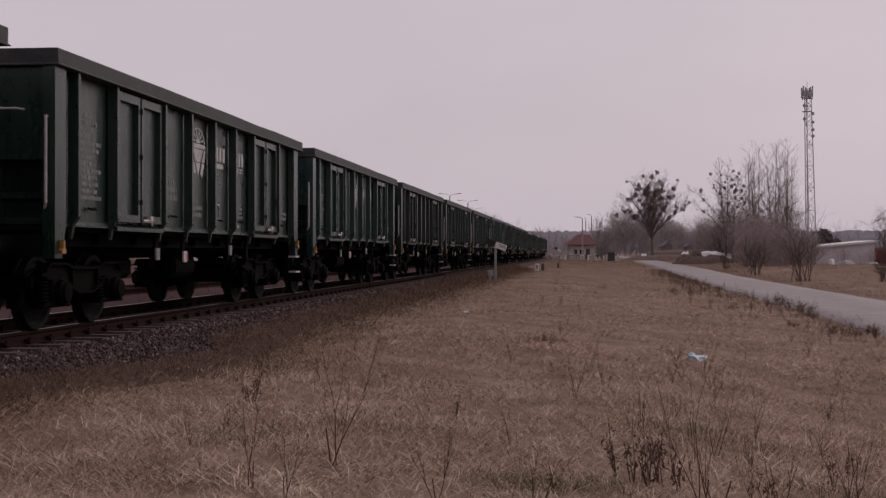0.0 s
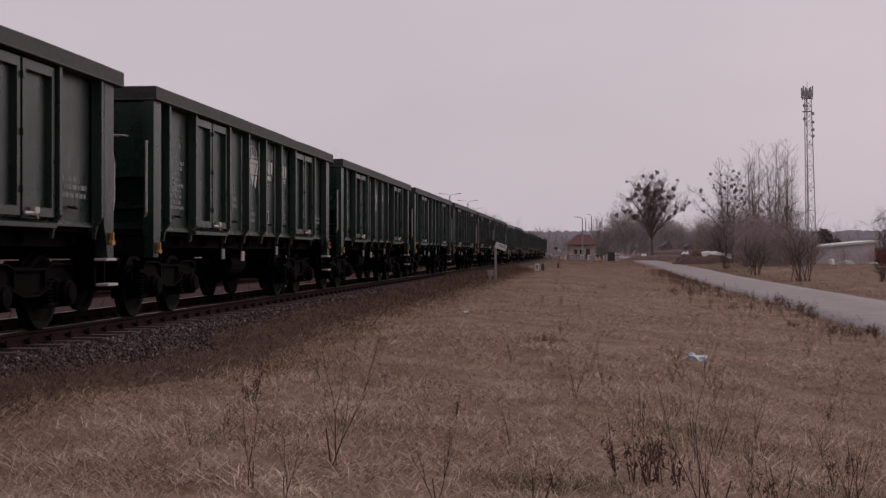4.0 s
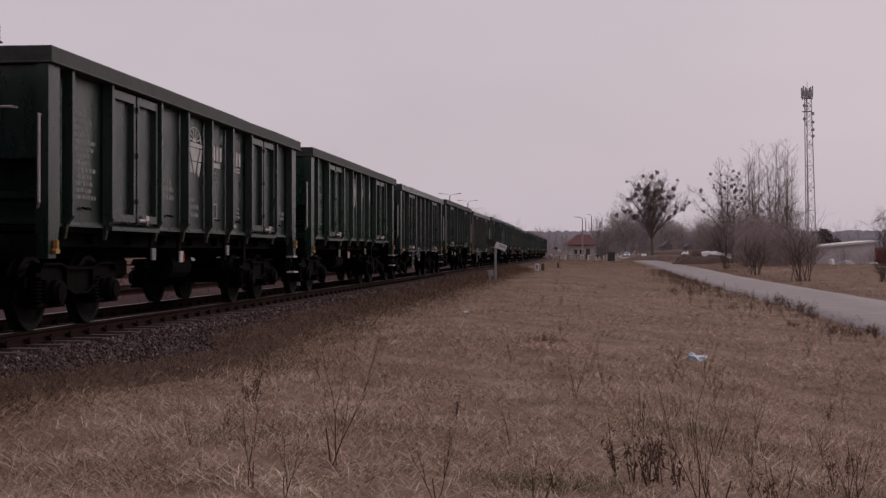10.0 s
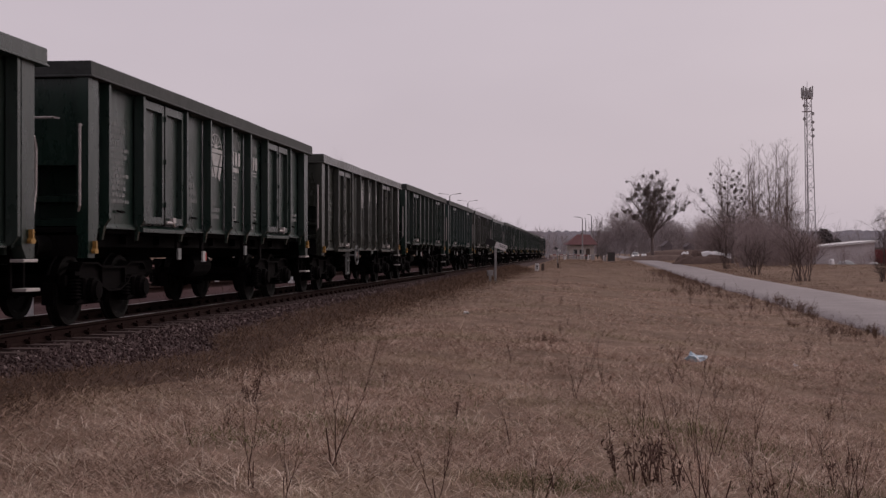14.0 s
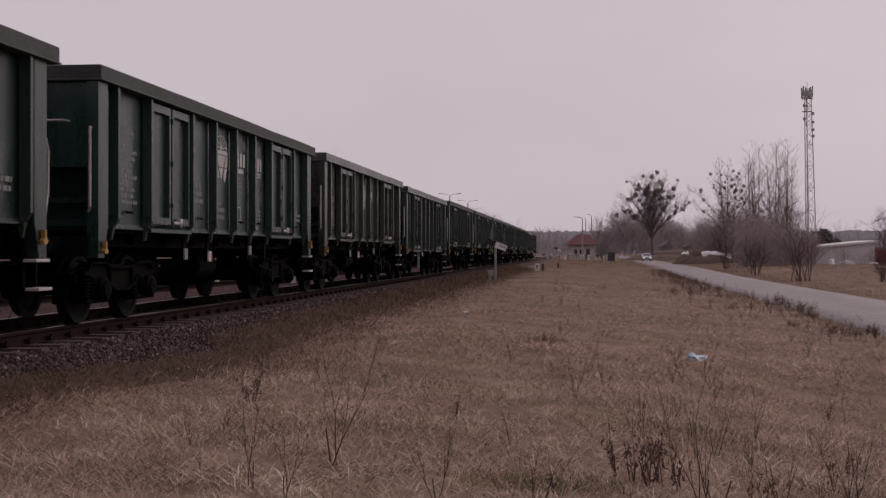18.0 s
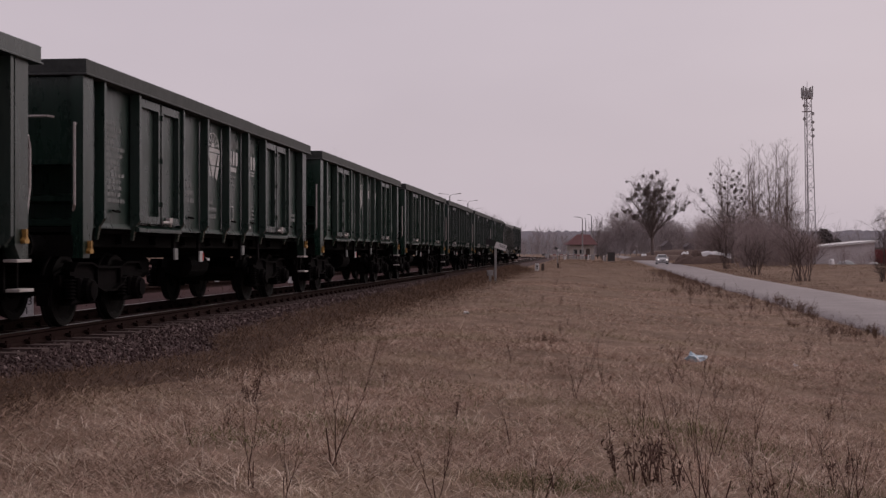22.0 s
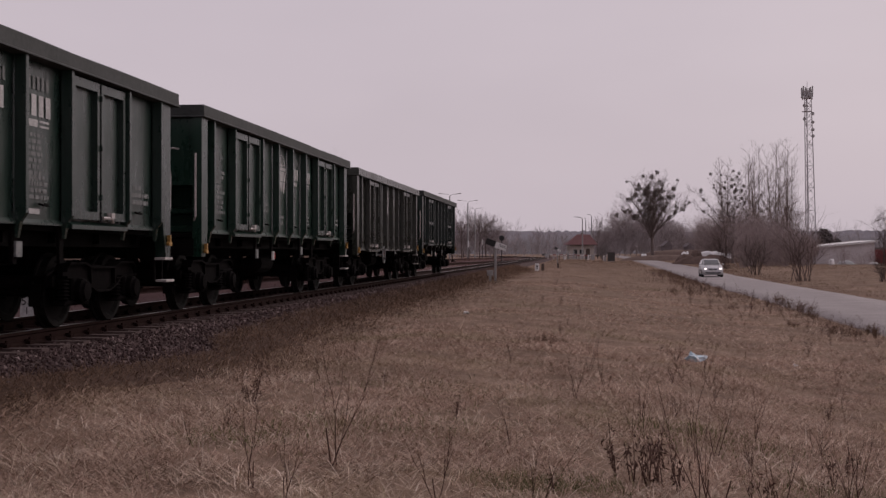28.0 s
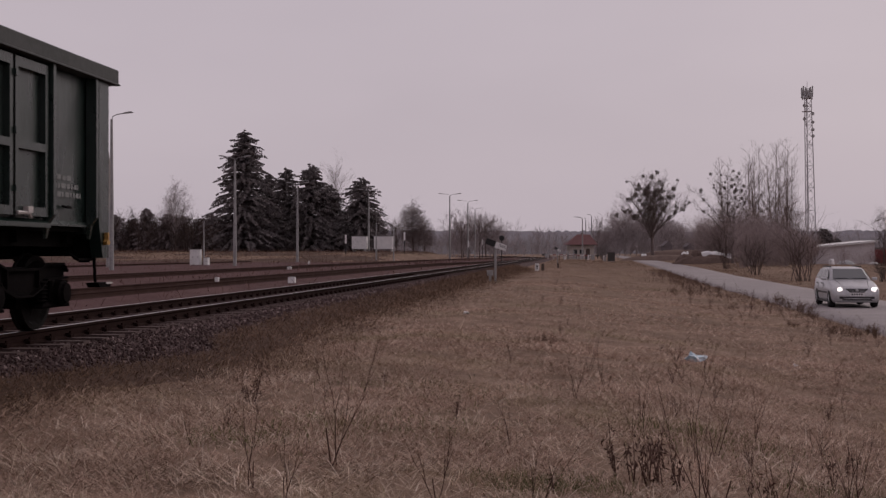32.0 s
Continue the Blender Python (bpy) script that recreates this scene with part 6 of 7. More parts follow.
bare_tree(-47.8, 228, 14.0, 21, 0.5, 0.5, 34, (4, 6, 6), 0.3, 0.14, "bark", "birch", "pale bare birch with fine hanging twigs", reach=0.66)
bare_tree(-17.9, 207, 14.5, 22, 0.5, 0.7, 11, (4, 5, 5), 0.25, 0.16, "bark", "pale_twig")
bare_tree(-20.5, 209, 12.5, 23, 0.5, 0.7, 10, (4, 5, 5), 0.25, 0.14, "bark", "pale_twig")
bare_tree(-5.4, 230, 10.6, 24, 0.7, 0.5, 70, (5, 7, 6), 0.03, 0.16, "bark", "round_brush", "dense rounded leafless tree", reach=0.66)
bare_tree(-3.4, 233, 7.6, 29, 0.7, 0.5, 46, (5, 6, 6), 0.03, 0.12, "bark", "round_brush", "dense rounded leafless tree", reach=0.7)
bare_tree(-8.5, 232, 6.5, 25, 0.55, 0.7, 14, (4, 5, 5), 0.1, 0.1, "bark", "pale_twig")
for i, (x, y, h) in enumerate(((4.2, 285, 11.5), (6.0, 300, 10.6), (8.3, 290, 11.5), (10.2, 300, 10.2), (12.4, 310, 8.6), (5.2, 320, 9.5))):
    bare_tree(x, y, h, 40 + i, 0.5, 0.7, 9, (4, 5, 4), 0.15, 0.12, "bark", "twig", "bare young tree beside the sidings", "trees by the sidings")
bare_tree(36.2, 297, 9.6, 51, 0.4, 0.8, 12, (4, 5, 5), 0.2, 0.14, "bark", "pale_twig", "slender bare tree behind the crossing house")

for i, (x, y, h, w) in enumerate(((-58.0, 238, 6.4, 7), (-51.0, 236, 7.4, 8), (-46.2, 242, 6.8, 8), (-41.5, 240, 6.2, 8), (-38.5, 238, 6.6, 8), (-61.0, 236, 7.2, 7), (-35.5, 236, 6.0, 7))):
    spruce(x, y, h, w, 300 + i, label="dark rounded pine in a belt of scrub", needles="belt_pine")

# beyond the road
mistletoe_tree(54.4, 330, 20.2, 7.0, 10.0, 0.46, 30, 110, 0.58, 61, "old bare tree hung with many balls of mistletoe")
mistletoe_tree(43.3, 190, 13.2, 5.0, 6.2, 0.20, 14, 46, 0.25, 62, "bare tree hung with balls of mistletoe")
poplar(45.0, 202, 16.8, 1.9, 3, 63)
poplar(48.6, 200, 16.6, 1.6, 3, 64)
poplar(50.2, 203, 19.4, 1.9, 3, 65)
poplar(52.2, 200, 19.6, 2.0, 4, 66)
poplar(54.3, 201, 19.0, 1.9, 3, 67)
poplar(55.8, 204, 17.5, 1.5, 3, 69)
bare_tree(56.2, 162, 7.8, 68, 0.6, 0.6, 12, (4, 5, 5), 0.15, 0.13, "bark", "twig", "bare spreading tree beside the red shed")
spruce(78.5, 262, 6.4, 7.0, 11, label="dark pine behind the shed")
spruce(83.0, 268, 4.5, 4.0, 12, label="dark pine behind the shed")
bush(25.0, 90, 4.6, 3.0, 71, 9, (4, 5), "twig", "leafless shrub with a few strong stems beside the road")
bush(25.9, 91, 4.2, 2.6, 72, 9, (4, 5), "twig", "leafless shrub with a few strong stems beside the road")
bush(28.0, 114, 3.6, 3.0, 73, 12, (4, 5), "brush")
bush(30.5, 126, 3.2, 3.2, 74, 12, (4, 5), "brush")
bush(33.0, 148, 4.2, 3.6, 75, 14, (4, 5), "brush")
bush(28.5, 82, 1.7, 1.7, 82, 16, (6, 6), "brush", "dense leafless shrub beside the road")
bush(57.0, 158, 4.4, 4.0, 76, 16, (4, 5), "brush", "dense leafless shrub at the field's edge")
bush(55.6, 156, 2.6, 3.0, 77, 16, (4, 5), "brush", "dense leafless shrub at the field's edge")
bush(36.0, 285, 3.2, 3.4, 78, 40, (5, 5), "spruce", "dark rounded evergreen bush by the house", "")
bush(52.6, 160, 1.7, 2.4, 79, 14, (4, 5), "mid_brush")
bush(55.0, 163, 2.0, 2.6, 80, 14, (4, 5), "mid_brush")
bush(49.6, 158, 2.2, 2.2, 81, 14, (4, 5), "mid_brush")
rngw = random.Random(5)
for i in range(44):
    f = rngw.random()
    yy = rngw.uniform(150, 176)
    xx = (0.236 + 0.055 * f) * yy
    hh = (7.0 - 3.4 * abs(f - 0.25) / 0.75) * rngw.uniform(0.45, 1.0)
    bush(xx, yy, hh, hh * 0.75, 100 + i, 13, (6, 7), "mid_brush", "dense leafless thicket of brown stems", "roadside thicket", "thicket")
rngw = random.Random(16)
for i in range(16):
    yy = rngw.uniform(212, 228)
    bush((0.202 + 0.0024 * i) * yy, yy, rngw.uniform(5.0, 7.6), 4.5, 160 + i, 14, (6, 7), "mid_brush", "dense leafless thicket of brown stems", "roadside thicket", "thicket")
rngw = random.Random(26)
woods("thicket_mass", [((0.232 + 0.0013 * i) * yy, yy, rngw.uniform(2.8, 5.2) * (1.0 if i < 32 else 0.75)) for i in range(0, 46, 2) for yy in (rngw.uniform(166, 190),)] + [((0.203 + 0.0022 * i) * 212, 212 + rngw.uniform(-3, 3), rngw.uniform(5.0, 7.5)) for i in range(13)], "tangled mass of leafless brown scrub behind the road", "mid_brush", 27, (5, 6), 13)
rngw = random.Random(6)
woods("scrub_belt", [(rngw.uniform(-66, -36), rngw.uniform(224, 250), rngw.uniform(4.5, 7.2)) for _ in range(95)], "belt of dark leafless scrub behind the station", "brush", 7, (4, 5))
woods("dark_thicket", [(rngw.uniform(-34, -8), rngw.uniform(205, 222), rngw.uniform(4, 7.0)) for _ in range(50)], "dark scrub below the spruces", "brush", 8, (4, 5))
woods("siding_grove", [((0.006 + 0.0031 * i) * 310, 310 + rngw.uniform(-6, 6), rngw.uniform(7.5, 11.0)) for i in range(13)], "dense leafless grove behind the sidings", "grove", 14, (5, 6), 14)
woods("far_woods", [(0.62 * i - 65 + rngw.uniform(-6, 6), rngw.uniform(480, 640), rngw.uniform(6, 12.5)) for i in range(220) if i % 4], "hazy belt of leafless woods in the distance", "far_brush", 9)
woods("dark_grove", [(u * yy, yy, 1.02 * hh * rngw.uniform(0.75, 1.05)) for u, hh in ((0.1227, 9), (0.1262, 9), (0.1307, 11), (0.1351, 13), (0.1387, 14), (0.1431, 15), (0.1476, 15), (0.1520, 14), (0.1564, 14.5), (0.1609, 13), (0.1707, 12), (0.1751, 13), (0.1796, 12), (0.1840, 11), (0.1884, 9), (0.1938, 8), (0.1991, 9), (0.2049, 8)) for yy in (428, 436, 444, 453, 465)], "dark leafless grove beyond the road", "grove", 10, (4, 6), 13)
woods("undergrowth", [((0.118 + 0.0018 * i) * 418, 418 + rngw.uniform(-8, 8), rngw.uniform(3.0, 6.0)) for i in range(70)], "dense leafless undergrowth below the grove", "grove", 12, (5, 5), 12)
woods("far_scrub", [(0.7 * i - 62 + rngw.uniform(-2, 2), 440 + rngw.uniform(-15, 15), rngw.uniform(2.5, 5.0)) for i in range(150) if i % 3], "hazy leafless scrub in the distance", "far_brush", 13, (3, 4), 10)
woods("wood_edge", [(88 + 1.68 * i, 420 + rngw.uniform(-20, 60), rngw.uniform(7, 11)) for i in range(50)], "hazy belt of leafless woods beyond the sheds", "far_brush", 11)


def ridge(name, y, base, amp, colour, seed, x0=-2600, x1=2600):
    """Wooded skyline far off; an even glowing colour holds its haze."""
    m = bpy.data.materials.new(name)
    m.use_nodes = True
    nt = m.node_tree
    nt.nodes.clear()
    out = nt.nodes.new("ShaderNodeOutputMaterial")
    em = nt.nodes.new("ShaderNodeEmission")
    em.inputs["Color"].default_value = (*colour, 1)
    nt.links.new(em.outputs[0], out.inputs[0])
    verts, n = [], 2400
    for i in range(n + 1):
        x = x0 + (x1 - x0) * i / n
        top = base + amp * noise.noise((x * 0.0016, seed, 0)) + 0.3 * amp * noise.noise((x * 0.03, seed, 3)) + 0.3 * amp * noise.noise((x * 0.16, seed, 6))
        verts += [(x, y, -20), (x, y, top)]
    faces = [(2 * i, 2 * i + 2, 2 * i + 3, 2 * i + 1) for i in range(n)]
    tagged(new(name, soup(name, verts, faces, m)), "flat wooded ridge on the horizon, haze in its glowing colour", "hills", kind="structure")


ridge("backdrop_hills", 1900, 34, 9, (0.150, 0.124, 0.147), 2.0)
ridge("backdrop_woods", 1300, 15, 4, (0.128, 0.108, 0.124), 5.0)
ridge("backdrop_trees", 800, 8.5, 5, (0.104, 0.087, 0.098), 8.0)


# ---- sleepers, stones, grass, weeds ----
def sleeper_mesh():
    bm = bmesh.new()
    add_prism(bm, [(-0.13, -0.17), (0.13, -0.17), (0.105, 0.0), (-0.105, 0.0)], "y", -1.3, 1.3)
    return mesh_of("sleeper", bm, M["sleeper"])


def make_sleepers():
    me = sleeper_mesh()
    clip = bmesh.new()
    for y in (-GAUGE, GAUGE):
        for e in (-1, 1):
            add_box(clip, -0.05, 0.05, y + e * 0.075 - 0.035, y + e * 0.075 + 0.035, 0.0, 0.04)
            add_tube(clip, [(0, y + e * 0.08, 0.03), (0, y + e * 0.08, 0.085)], 0.016, 6)
            add_box(clip, -0.035, 0.035, y + e * 0.055 - 0.03, y + e * 0.055 + 0.03, 0.04, 0.058)
    clip = mesh_of("rail_clip", clip, M["rail"])
    for i in range(300):
        s = 6.0 + 0.62 * i
        x, y, th = line_at(s)
        m = pose(x, y, RAIL - 0.156) @ Matrix.Rotation(math.pi / 2 - th + 0.01 * math.sin(i * 7.3), 4, "Z")
        ob = part("sleeper", me, None, LINE)
        ob.matrix_basis = m
        if i < 90:
            c = part("rail_clip", clip, None, LINE)
            c.matrix_basis = m


def stone_shapes(rng, n):
    out = []
    for _ in range(n):
        v = []
        for d in ((1, 0, 0), (-1, 0, 0), (0, 1, 0), (0, -1, 0), (0, 0, 1), (0, 0, -1), (0.6, 0.6, 0.55), (-0.6, -0.6, 0.55)):
            k = rng.uniform(0.7, 1.2)
            v.append((d[0] * k, d[1] * k * rng.uniform(0.6, 1.0), d[2] * k * 0.75))
        f = [(0, 2, 6), (2, 4, 6), (4, 0, 6), (1, 3, 7), (3, 4, 7), (4, 1, 7), (2, 1, 4), (3, 0, 4), (2, 0, 5), (1, 2, 5), (3, 1, 5), (0, 3, 5)]
        out.append((v, f))
    return out


def make_stones():
    rng = random.Random(11)
    shapes = stone_shapes(rng, 8)
    meshes = [soup("stone", v, f, M["stone"]) for v, f in shapes]
    ballast = [o for o in LINE.children if o.name.startswith("ballast")][0]

    def spot(s, q, r):
        x, y, th = line_at(s, q)
        return x, y, max(RAIL + bed_height(q), ground_z(x, y)) + r * 0.35
    for i in range(300):
        r = rng.uniform(0.02, 0.038)
        s, q = rng.uniform(12.5, 19), rng.uniform(1.36, 2.25)
        ob = part("stone", meshes[i % 8], None, ballast)
        ob.matrix_basis = Matrix.LocRotScale(spot(s, q, r), Euler((rng.uniform(0, 6), rng.uniform(0, 6), rng.uniform(0, 6))), (r, r, r))
    verts, faces = [], []
    count = 42000
    for i in range(count):
        f = rng.random()
        s = 7 + 95 * f ** 1.8
        q = rng.uniform(0.95, 2.75) if rng.random() < 0.78 else rng.uniform(-0.6, 0.95)
        r = rng.uniform(0.016, 0.036) * (1 + s / 80)
        if q > toe_at(s) + rng.uniform(-0.15, 0.12) or (1.06 < q < 1.36 and abs((s - 6.0) / 0.62 - round((s - 6.0) / 0.62)) < 0.23):
            continue
        x, y, z = spot(s, q, r)
        m = Matrix.LocRotScale((x, y, z), Euler((rng.uniform(0, 6), rng.uniform(0, 6), rng.uniform(0, 6))), (r, r, r))
        v, fc = shapes[i % 8]
        k = len(verts)
        verts += [tuple(m @ Vector(p)) for p in v]
        faces += [(a + k, b + k, c + k) for a, b, c in fc]
    ob = part("stones", soup("stones", verts, faces, M["stone"]), None, ballast, "loose crushed ballast stones")
    ob["kind"] = "stuff"


M["grass"] = island("dead_grass", [(0.0, (0.27, 0.178, 0.138)), (0.4, (0.44, 0.306, 0.245)), (0.8, (0.63, 0.476, 0.386)), (0.95, (0.84, 0.70, 0.58)), (0.975, (0.72, 0.59, 0.48)), (1.0, (0.19, 0.192, 0.085))], 0.9, 0.55, (0.21, 0.20, 0.095))
M["field_grass"] = island("field_grass", [(0.0, (0.22, 0.148, 0.112)), (0.6, (0.31, 0.218, 0.168)), (1.0, (0.40, 0.295, 0.228))], 0.9, 0.10, (0.20, 0.18, 0.11))
M["brown_grass"] = island("brown_grass", [(0.0, (0.095, 0.060, 0.047)), (0.6, (0.17, 0.112, 0.082)), (1.0, (0.28, 0.190, 0.130))], 0.9, 0.5)


def blades(name, n, place, length, width, flat, mat, label, seed, mat_share=0.85):
    """Dead grass: bent blades, two pieces each, scattered by place(rng)."""
    rng = random.Random(seed)
    verts, faces = [], []
    for i in range(n):
        got = place(rng)
        if got is None:
            continue
        x, y = got
        z = ground_z(x, y) - 0.01
        q = x - track_x(y)
        if 0 <= q < 2.9:
            z = max(z, RAIL + bed_height(q) - 0.01)
        if -16 < x - track_x(y) < 0:
            z = max(z, RAIL - 0.24)
        a = rng.uniform(0, 6.2832)
        L = length * rng.uniform(0.4, 1.25) * (1 + y / 120)
        w = width * rng.uniform(0.6, 1.3) * (1 + y / 45)
        lay = flat * rng.uniform(0.35, 1.25)
        lay = min(1.26, lay)
        c, s = math.cos(a), math.sin(a)
        if rng.random() < mat_share:
            lay = rng.uniform(1.12, 1.50)
        h1, u1 = 0.5 * L * math.cos(lay * 0.85), 0.5 * L * math.sin(lay * 0.85)
        h2, u2 = h1 + 0.5 * L * math.cos(lay * 1.2), u1 + 0.5 * L * math.sin(lay * 1.2)
        b = rng.uniform(0, 6.2832)
        px, py = math.cos(b) * w, math.sin(b) * w
        k = len(verts)
        verts += [(x - px, y - py, z), (x + px, y + py, z), (x + u1 * c - px * 0.8, y + u1 * s - py * 0.8, z + h1), (x + u1 * c + px * 0.8, y + u1 * s + py * 0.8, z + h1), (x + u2 * c, y + u2 * s, z + max(0.012, h2))]
        faces += [(k, k + 1, k + 3, k + 2), (k + 2, k + 3, k + 4)]
    ob = new(name, soup(name, verts, faces, mat))
    return tagged(ob, label, "grass", kind="stuff")


def in_field(x, y, gap=2.1):
    xr, _ = road_at(y)
    return track_x(y) + gap < x < xr - ROADW + 0.35


def near_field(rng):
    y = 6.9 + 16 * rng.random() ** 1.25
    x = rng.uniform(-0.42, 0.42) * y
    clump = noise.noise((x * 1.1, y * 0.9, 7.0)) + 0.5 * noise.noise((x * 3.1, y * 2.3, 2.0))
    if not in_field(x, y, (2.7 if y < 13 else 3.3) + rng.gauss(0, 0.4)) or clump < rng.uniform(-0.5, 0.4):
        return None
    return x, y


def mid_field(rng):
    y = 20 + 45 * rng.random() ** 1.4
    x = rng.uniform(-0.40, 0.42) * y
    clump = noise.noise((x * 0.5, y * 0.4, 7.0))
    if not in_field(x, y, 3.6 + rng.gauss(0, 0.6)) or clump < rng.uniform(-0.55, 0.35):
        return None
    return x, y


def far_field(rng):
    y = 60 + 190 * rng.random() ** 1.3
    xr, _ = road_at(y)
    x = rng.uniform(track_x(y) + 2.6, xr + 22)
    if abs(x - xr) < ROADW + 0.3:
        return None
    return x, y


def verge(rng):
    y = 8 + 100 * rng.random() ** 1.6
    q = toe_at(y) - 0.1 + abs(rng.gauss(0, 0.45 if y < 14 else 0.8))
    return track_x(y) + q, y


def road_verge(rng):
    y = 30 + 110 * rng.random()
    xr, _ = road_at(y)
    if noise.noise((y * 0.4, 3.0, 1.0)) < rng.uniform(-0.4, 0.5):
        return None
    return (xr - ROADW + 0.38 - abs(rng.gauss(0, 0.9)), y) if rng.random() < 0.6 else (xr + ROADW + 0.1 + abs(rng.gauss(0, 1.6)), y)


blades("dry_grass", 270000, near_field, 0.20, 0.0020, 1.3, M["grass"], "matted straw-coloured dead grass", 1, 0.93)
blades("dry_grass", 130000, mid_field, 0.20, 0.0032, 1.2, M["grass"], "matted straw-coloured dead grass", 2, 0.97)
blades("dry_grass", 90000, far_field, 0.15, 0.0028, 1.0, M["field_grass"], "matted straw-coloured dead grass", 3, 0.97)
blades("verge_grass", 110000, verge, 0.20, 0.0024, 1.2, M["brown_grass"], "brown dead grass along the ballast", 4, 0.80)
M["straw"] = island("pale_straw", [(0.0, (0.50, 0.38, 0.305)), (0.6, (0.66, 0.54, 0.44)), (1.0, (0.82, 0.70, 0.60))], 0.85, 1.2)


def tufts(rng):
    y = 6.9 + 8 * rng.random() ** 1.5
    x = rng.uniform(-0.42, 0.42) * y
    tuft = noise.noise((x * 1.7, y * 1.3, 17.0)) + 0.6 * noise.noise((x * 5.1, y * 4.3, 12.0))
    if not in_field(x, y, 3.2) or tuft < rng.uniform(0.0, 0.5):
        return None
    return x, y


blades("straw_tufts", 40000, tufts, 0.28, 0.0023, 1.2, M["straw"], "pale broken straw in loose tufts", 8, 0.86)


def yard_weeds(rng):
    y = 14 + 200 * rng.random() ** 1.4
    q = rng.uniform(-70, -2.6)
    if min(abs(q + 5.3), abs(q + 13.2)) < 1.2 or noise.noise((q * 0.25, y * 0.06, 3.0)) < rng.uniform(-0.5, 0.5):
        return None
    return track_x(y) + q, y


def bank_grass(rng):
    y = rng.uniform(150, 235)
    return track_x(y) + rng.uniform(-75, -17), y


M["red_weed"] = island("reddish_dead_weeds", [(0.0, (0.085, 0.048, 0.044)), (0.6, (0.14, 0.082, 0.074)), (1.0, (0.22, 0.14, 0.125))], 0.9, 0.3)
blades("yard_weeds", 60000, yard_weeds, 0.24, 0.0050, 0.8, M["red_weed"], "dead reddish brown weeds between the sidings", 6, 0.6)
blades("bank_grass", 40000, bank_grass, 0.16, 0.0055, 1.2, M["brown_grass"], "dead brown grass on the bank behind the station", 7)
blades("verge_grass", 22000, road_verge, 0.16, 0.0024, 0.9, M["brown_grass"], "brown dead grass along the road", 5, 0.6)


def weed_mesh(seed, h, leafy):
    rng = random.Random(seed)
    st = Sticks()
    for k in range(1 if leafy else 2):
        d = Vector((rng.gauss(0, 0.22), rng.gauss(0, 0.22), 1)).normalized()
        p = Vector((0.03 * k, 0.02 * k, 0))
        hh = h * rng.uniform(0.6, 1.0)
        grow(st, rng, p, d, hh, 0.0044, 2, 0.30, 0.8, (2, 3), 4)
        if leafy:
            tips = [(p, d, hh)]
            for _ in range(3):
                b = Vector((rng.gauss(0, 0.02), rng.gauss(0, 0.02), 0))
                e = Vector((rng.gauss(0, 0.2), rng.gauss(0, 0.2), 1)).normalized()
                st.stick(b, b + e * hh * 0.8, 0.004, 0.0015, 3)
                tips.append((b, e, hh * 0.8))
            for i in range(62):
                b, dr, ll = rng.choice(tips)
                f = rng.uniform(0.3, 1.0)
                c = b + dr * ll * f + Vector((rng.gauss(0, 0.020), rng.gauss(0, 0.020), 0))
                e = Vector((rng.gauss(0, 0.6), rng.gauss(0, 0.6), rng.gauss(-0.3, 1))).normalized() * rng.uniform(0.025, 0.062)
                g = Vector((rng.gauss(0, 1), rng.gauss(0, 1), rng.gauss(0, 1))).normalized() * 0.013
                st.tri(c, c + e, c + e * 0.5 + g)
    stem = Sticks()
    stem.stick(Vector((0, 0, 0)), Vector((rng.uniform(-0.06, 0.06), rng.uniform(-0.06, 0.06), h * 0.4)), 0.0046, 0.0036, 5)
    return soup("stem", stem.v, stem.f, M["weed"]), soup("twigs", st.v, st.f, M["weed"])


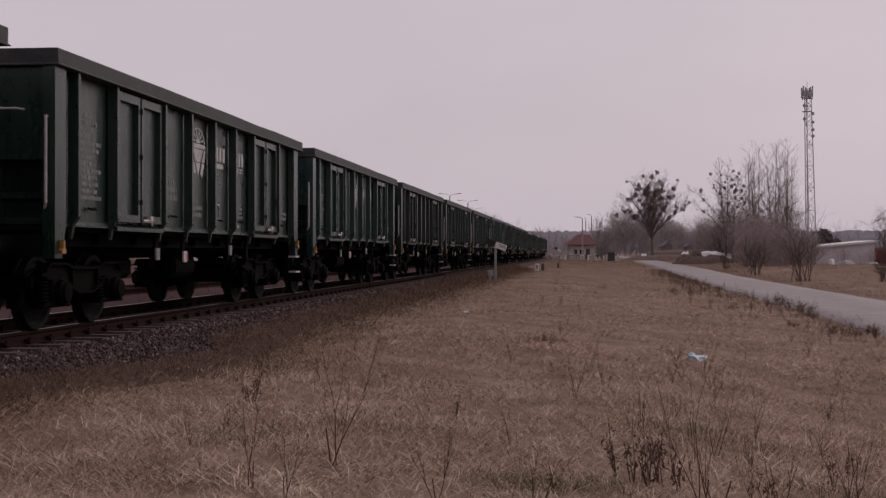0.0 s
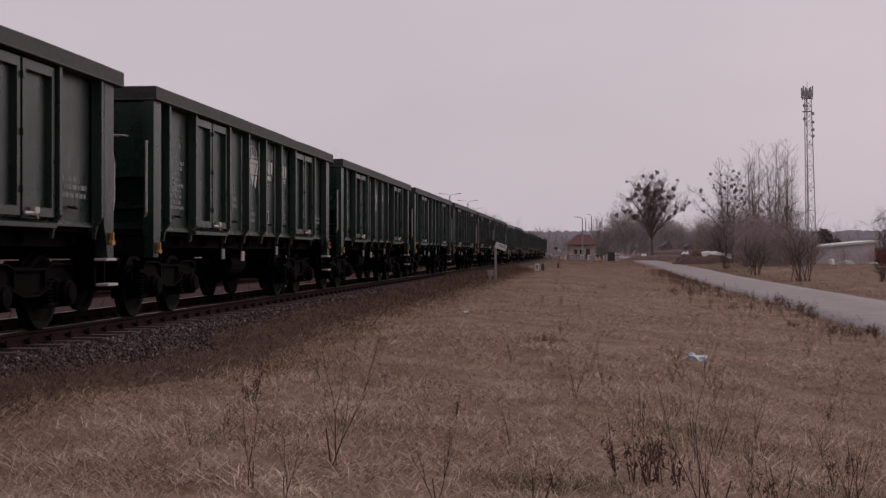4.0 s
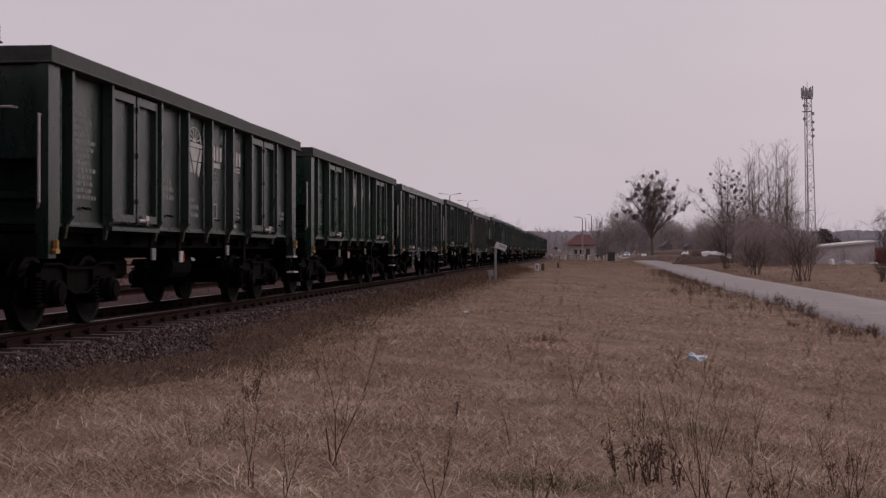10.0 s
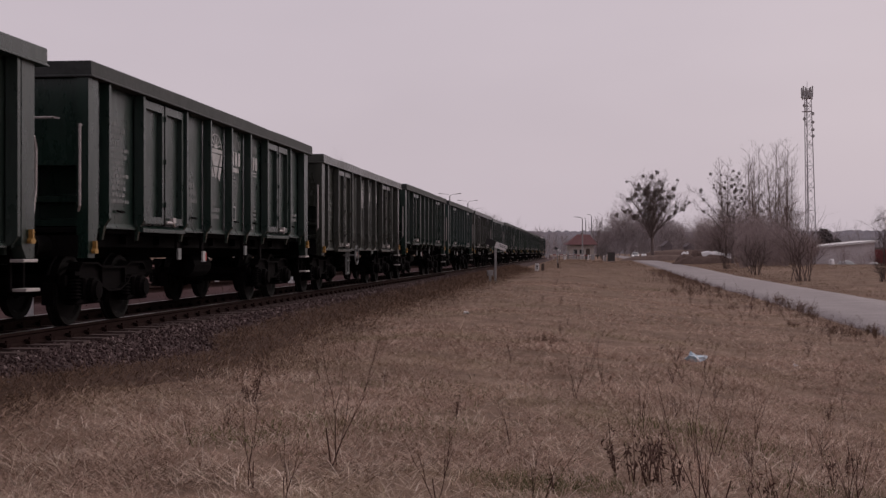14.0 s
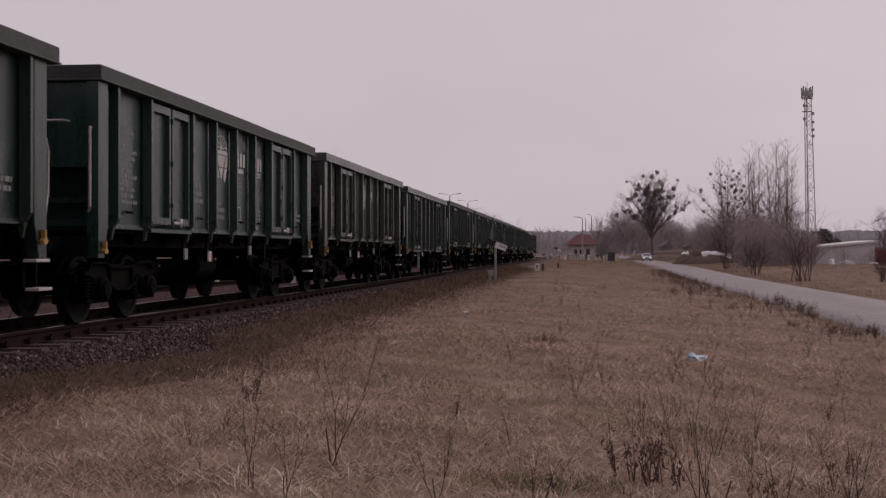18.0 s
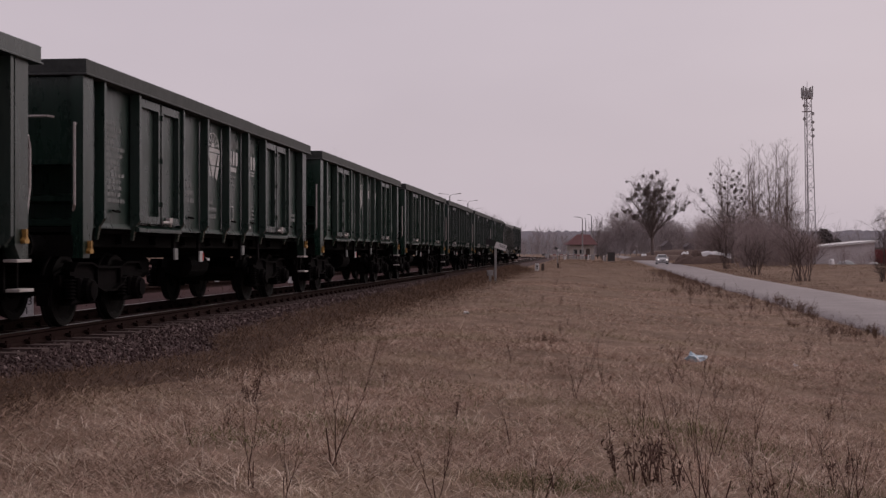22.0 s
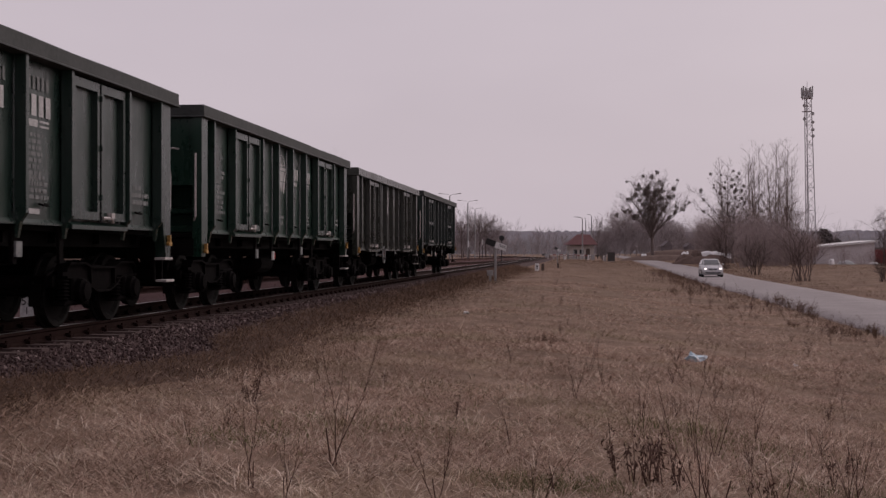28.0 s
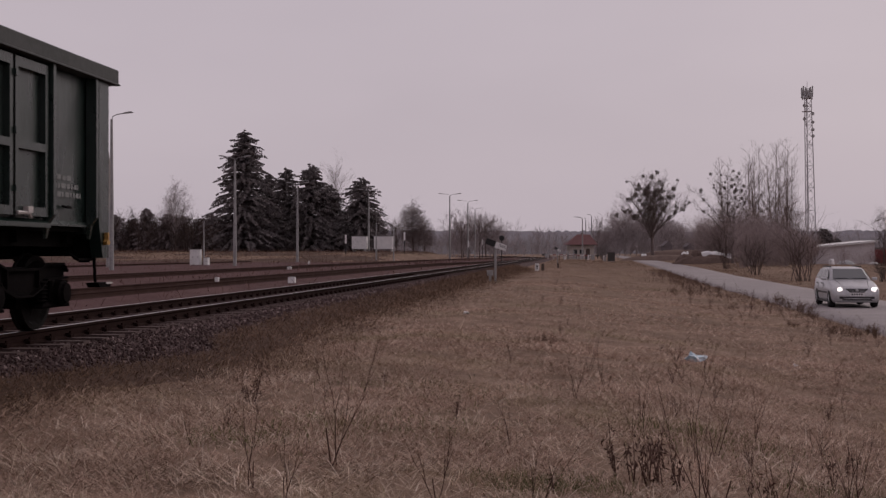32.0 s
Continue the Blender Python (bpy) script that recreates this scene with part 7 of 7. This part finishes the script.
def make_weeds():
    rng = random.Random(17)
    plain = [weed_mesh(i, 0.55, False) for i in range(6)]
    leafy = [weed_mesh(50 + i, 0.42, True) for i in range(5)]
    # clumps in the foreground: x, y, size, leafy
    clumps = [(-1.18, 7.9, 1.1, 0), (-0.78, 8.9, 1.5, 0), (-1.80, 12.2, 1.0, 1), (-0.03, 7.6, 1.15, 0), (0.12, 11.6, 0.8, 1), (1.38, 9.2, 1.3, 1), (1.47, 9.1, 1.4, 1), (1.58, 9.3, 1.3, 1), (1.67, 9.0, 1.5, 1), (1.27, 9.4, 1.2, 1), (1.52, 9.4, 1.2, 1), (1.72, 8.4, 1.4, 0), (1.80, 8.3, 1.5, 0), (2.25, 8.4, 1.2, 0), (2.07, 8.5, 0.9, 0), (2.15, 8.4, 1.2, 1), (-1.92, 12.4, 0.9, 1), (-1.86, 12.3, 0.9, 0), (2.75, 8.5, 1.3, 0), (2.55, 8.5, 0.9, 0), (2.95, 9.6, 1.0, 1), (0.55, 10.4, 0.8, 0), (1.95, 12.5, 1.0, 0),
              (2.6, 8.1, 0.9, 0), (3.3, 10.4, 0.9, 1), (2.75, 8.6, 1.2, 0), (2.9, 11.8, 1.0, 0), (2.3, 10.8, 1.1, 0),
              (0.55, 7.5, 1.0, 0), (0.75, 8.6, 0.7, 1), (-0.95, 7.6, 0.9, 0), (1.45, 14.0, 1.0, 0), (2.0, 15.5, 1.0, 0), (-1.9, 9.5, 0.6, 0), (1.60, 22.2, 0.5, 1), (1.78, 22.5, 0.6, 1), (1.95, 22.0, 0.5, 1), (2.0, 17.5, 1.0, 0), (0.95, 18.0, 0.8, 0), (3.9, 19.0, 1.0, 0), (3.2, 15.0, 1.0, 0), (4.4, 14.5, 0.9, 1)]
    for i, (x, y, k, lf) in enumerate(clumps):
        stem, twigs = (leafy if lf else plain)[i % 5]
        ob = new("dry_weed")
        part("stem", stem, None, ob)
        part("brushwood", twigs, None, ob)["kind"] = "stuff"
        ob.matrix_basis = pose(x, y, ground_z(x, y) - 0.02, 0, 0, rng.uniform(0, 360)) @ Matrix.Diagonal((0.85 * k, 0.85 * k, 0.85 * k, 1))
        tagged(ob, "dry brown weed stalk with withered leaves" if lf else "thin dark dry weed stalk in the grass", "weed", "dry weeds")
    st = Sticks()
    for i in range(380):
        f = rng.random()
        if i < 80:
            y = rng.uniform(10, 60)
            x = rng.uniform(-0.2, 0.42) * y
        else:
            y = rng.uniform(28, 120)
            xr, _ = road_at(y)
            x = xr - ROADW + 0.3 - abs(rng.gauss(0, 1.4))
        if not in_field(x, y, 3.5):
            continue
        p = Vector((x, y, ground_z(x, y) - 0.02))
        h = rng.uniform(0.12, 0.42) * (1.1 if i >= 80 else 1)
        for _ in range(rng.randint(1, 4)):
            d = Vector((rng.gauss(0, 0.3), rng.gauss(0, 0.3), 1)).normalized()
            grow(st, rng, p, d, h * rng.uniform(0.5, 1), 0.003 + y * 0.00003, 2, 0.45, 0.7, (3, 4), 3)
    tagged(new("weed_stalks", soup("weed_stalks", st.v, st.f, M["weed"])), "scattered dry weed stalks in the field", "weeds", kind="stuff")


def green_spots(rng):
    cx, cy, r = rng.choice(((0.62, 8.75, 0.22), (0.95, 8.9, 0.25), (2.6, 11.5, 0.6), (2.1, 12.0, 0.5), (-0.5, 11.0, 0.5), (3.0, 9.3, 0.4), (0.1, 14.0, 0.8), (-1.5, 10.0, 0.4)))
    return rng.gauss(cx, r), rng.gauss(cy, r * 0.8)


M["green_grass"] = island("fresh_grass", [(0.0, (0.10, 0.105, 0.045)), (1.0, (0.22, 0.215, 0.10))], 0.85, 1.0)
blades("green_grass", 7000, green_spots, 0.09, 0.0022, 0.8, M["green_grass"], "small patches of fresh green grass", 9, 0.3)
for i, (x, y, h, w) in enumerate(((1.55, 22.1, 0.22, 0.5), (1.85, 21.9, 0.26, 0.6), (2.05, 22.4, 0.18, 0.5), (10.6, 58, 0.55, 0.9), (11.5, 59, 0.6, 1.0), (9.9, 36, 0.3, 0.7), (10.1, 33, 0.3, 0.7),
                                     (10.4, 32, 0.3, 0.6), (10.2, 45, 0.4, 0.9), (12.4, 44, 0.45, 0.5), (12.8, 46, 0.5, 0.6), (13.0, 48, 0.4, 0.5), (13.3, 50, 0.5, 0.6), (12.1, 42, 0.4, 0.6), (11.7, 40, 0.35, 0.6), (13.9, 53, 0.45, 0.7), (10.85, 32, 0.30, 0.12), (10.6, 31.2, 0.34, 0.12), (11.0, 33, 0.28, 0.12), (13.8, 73, 0.6, 1.2), (14.6, 80, 0.7, 1.3), (16.6, 90, 0.7, 1.4))):
    bush(x, y, h, w, 500 + i, 7, (5, 5), "brown_grass", "low clump of dark withered weeds", "withered weeds", "weed_clump")
make_weeds()
make_sleepers()
make_stones()


# ---- what moves ----
def tail_at(t):
    """Far end of the last wagon, metres along the line."""
    u = 32.0 - t
    return 16.52 + 11.242 * u - 0.0253 * u ** 2 + 8.6e-5 * u ** 3 - 2.97e-6 * u ** 4 - 0.65 + 0.22 * max(0.0, (u - 27.0) / 5.0) ** 2


def wagon_pose(s):
    xa, ya, _ = line_at(s - 4.5)
    xb, yb, _ = line_at(s + 4.5)
    return Matrix.Translation(((xa + xb) / 2, (ya + yb) / 2, RAIL)) @ Matrix.Rotation(math.atan2(yb - ya, xb - xa), 4, "Z")


def car_depth(t):
    return 48.6 + 14.45 * (32.0 - t) - 0.03 * (32.0 - t) ** 2


def car_pose(y):
    xa, za = road_at(y - 1.3)
    xb, zb = road_at(y + 1.3)
    return Matrix.Translation(((xa + xb) / 2 - 0.1, y, (za + zb) / 2 + 0.055)) @ Matrix.Rotation(math.atan2(-2.6, xa - xb), 4, "Z")


def rolling(wheels, radius, speed_place):
    """Keys the first thing's wheels frame by frame; the like wheels of the other things share those keys."""
    for w in wheels:
        base = w.location.copy()
        rows, turn = [], 0.0
        for i in range(961):
            t = i / FPS
            rows.append((t, Matrix.Translation(base) @ Matrix.Rotation((speed_place(0.0) - speed_place(t)) / radius * (1 if w.get("forward") else -1), 4, "Y")))
        walk(w, rows)


def motions():
    for k, wagon in enumerate(WAGONS):
        rows = []
        for i in range(33):
            s = tail_at(float(i)) - REACH - PITCH * k
            rows.append((float(i), wagon_pose(s)))
        walk(wagon, rows)
    seen = {}
    for wagon in WAGONS:
        for w in [o for o in wagon.children if o.name.startswith("wheelset")]:
            key = round(w.location.x, 2)
            if key not in seen:
                rolling([w], 0.46, tail_at)
                seen[key] = w
            else:
                w.rotation_mode = "QUATERNION"
                data = w.animation_data_create()
                data.action = seen[key].animation_data.action
                data.action_slot = seen[key].animation_data.action_slot
    walk(CAR, [(float(i), car_pose(car_depth(float(i)))) for i in range(33)])
    rolling(CAR_WHEELS, 0.32, car_depth)


motions()
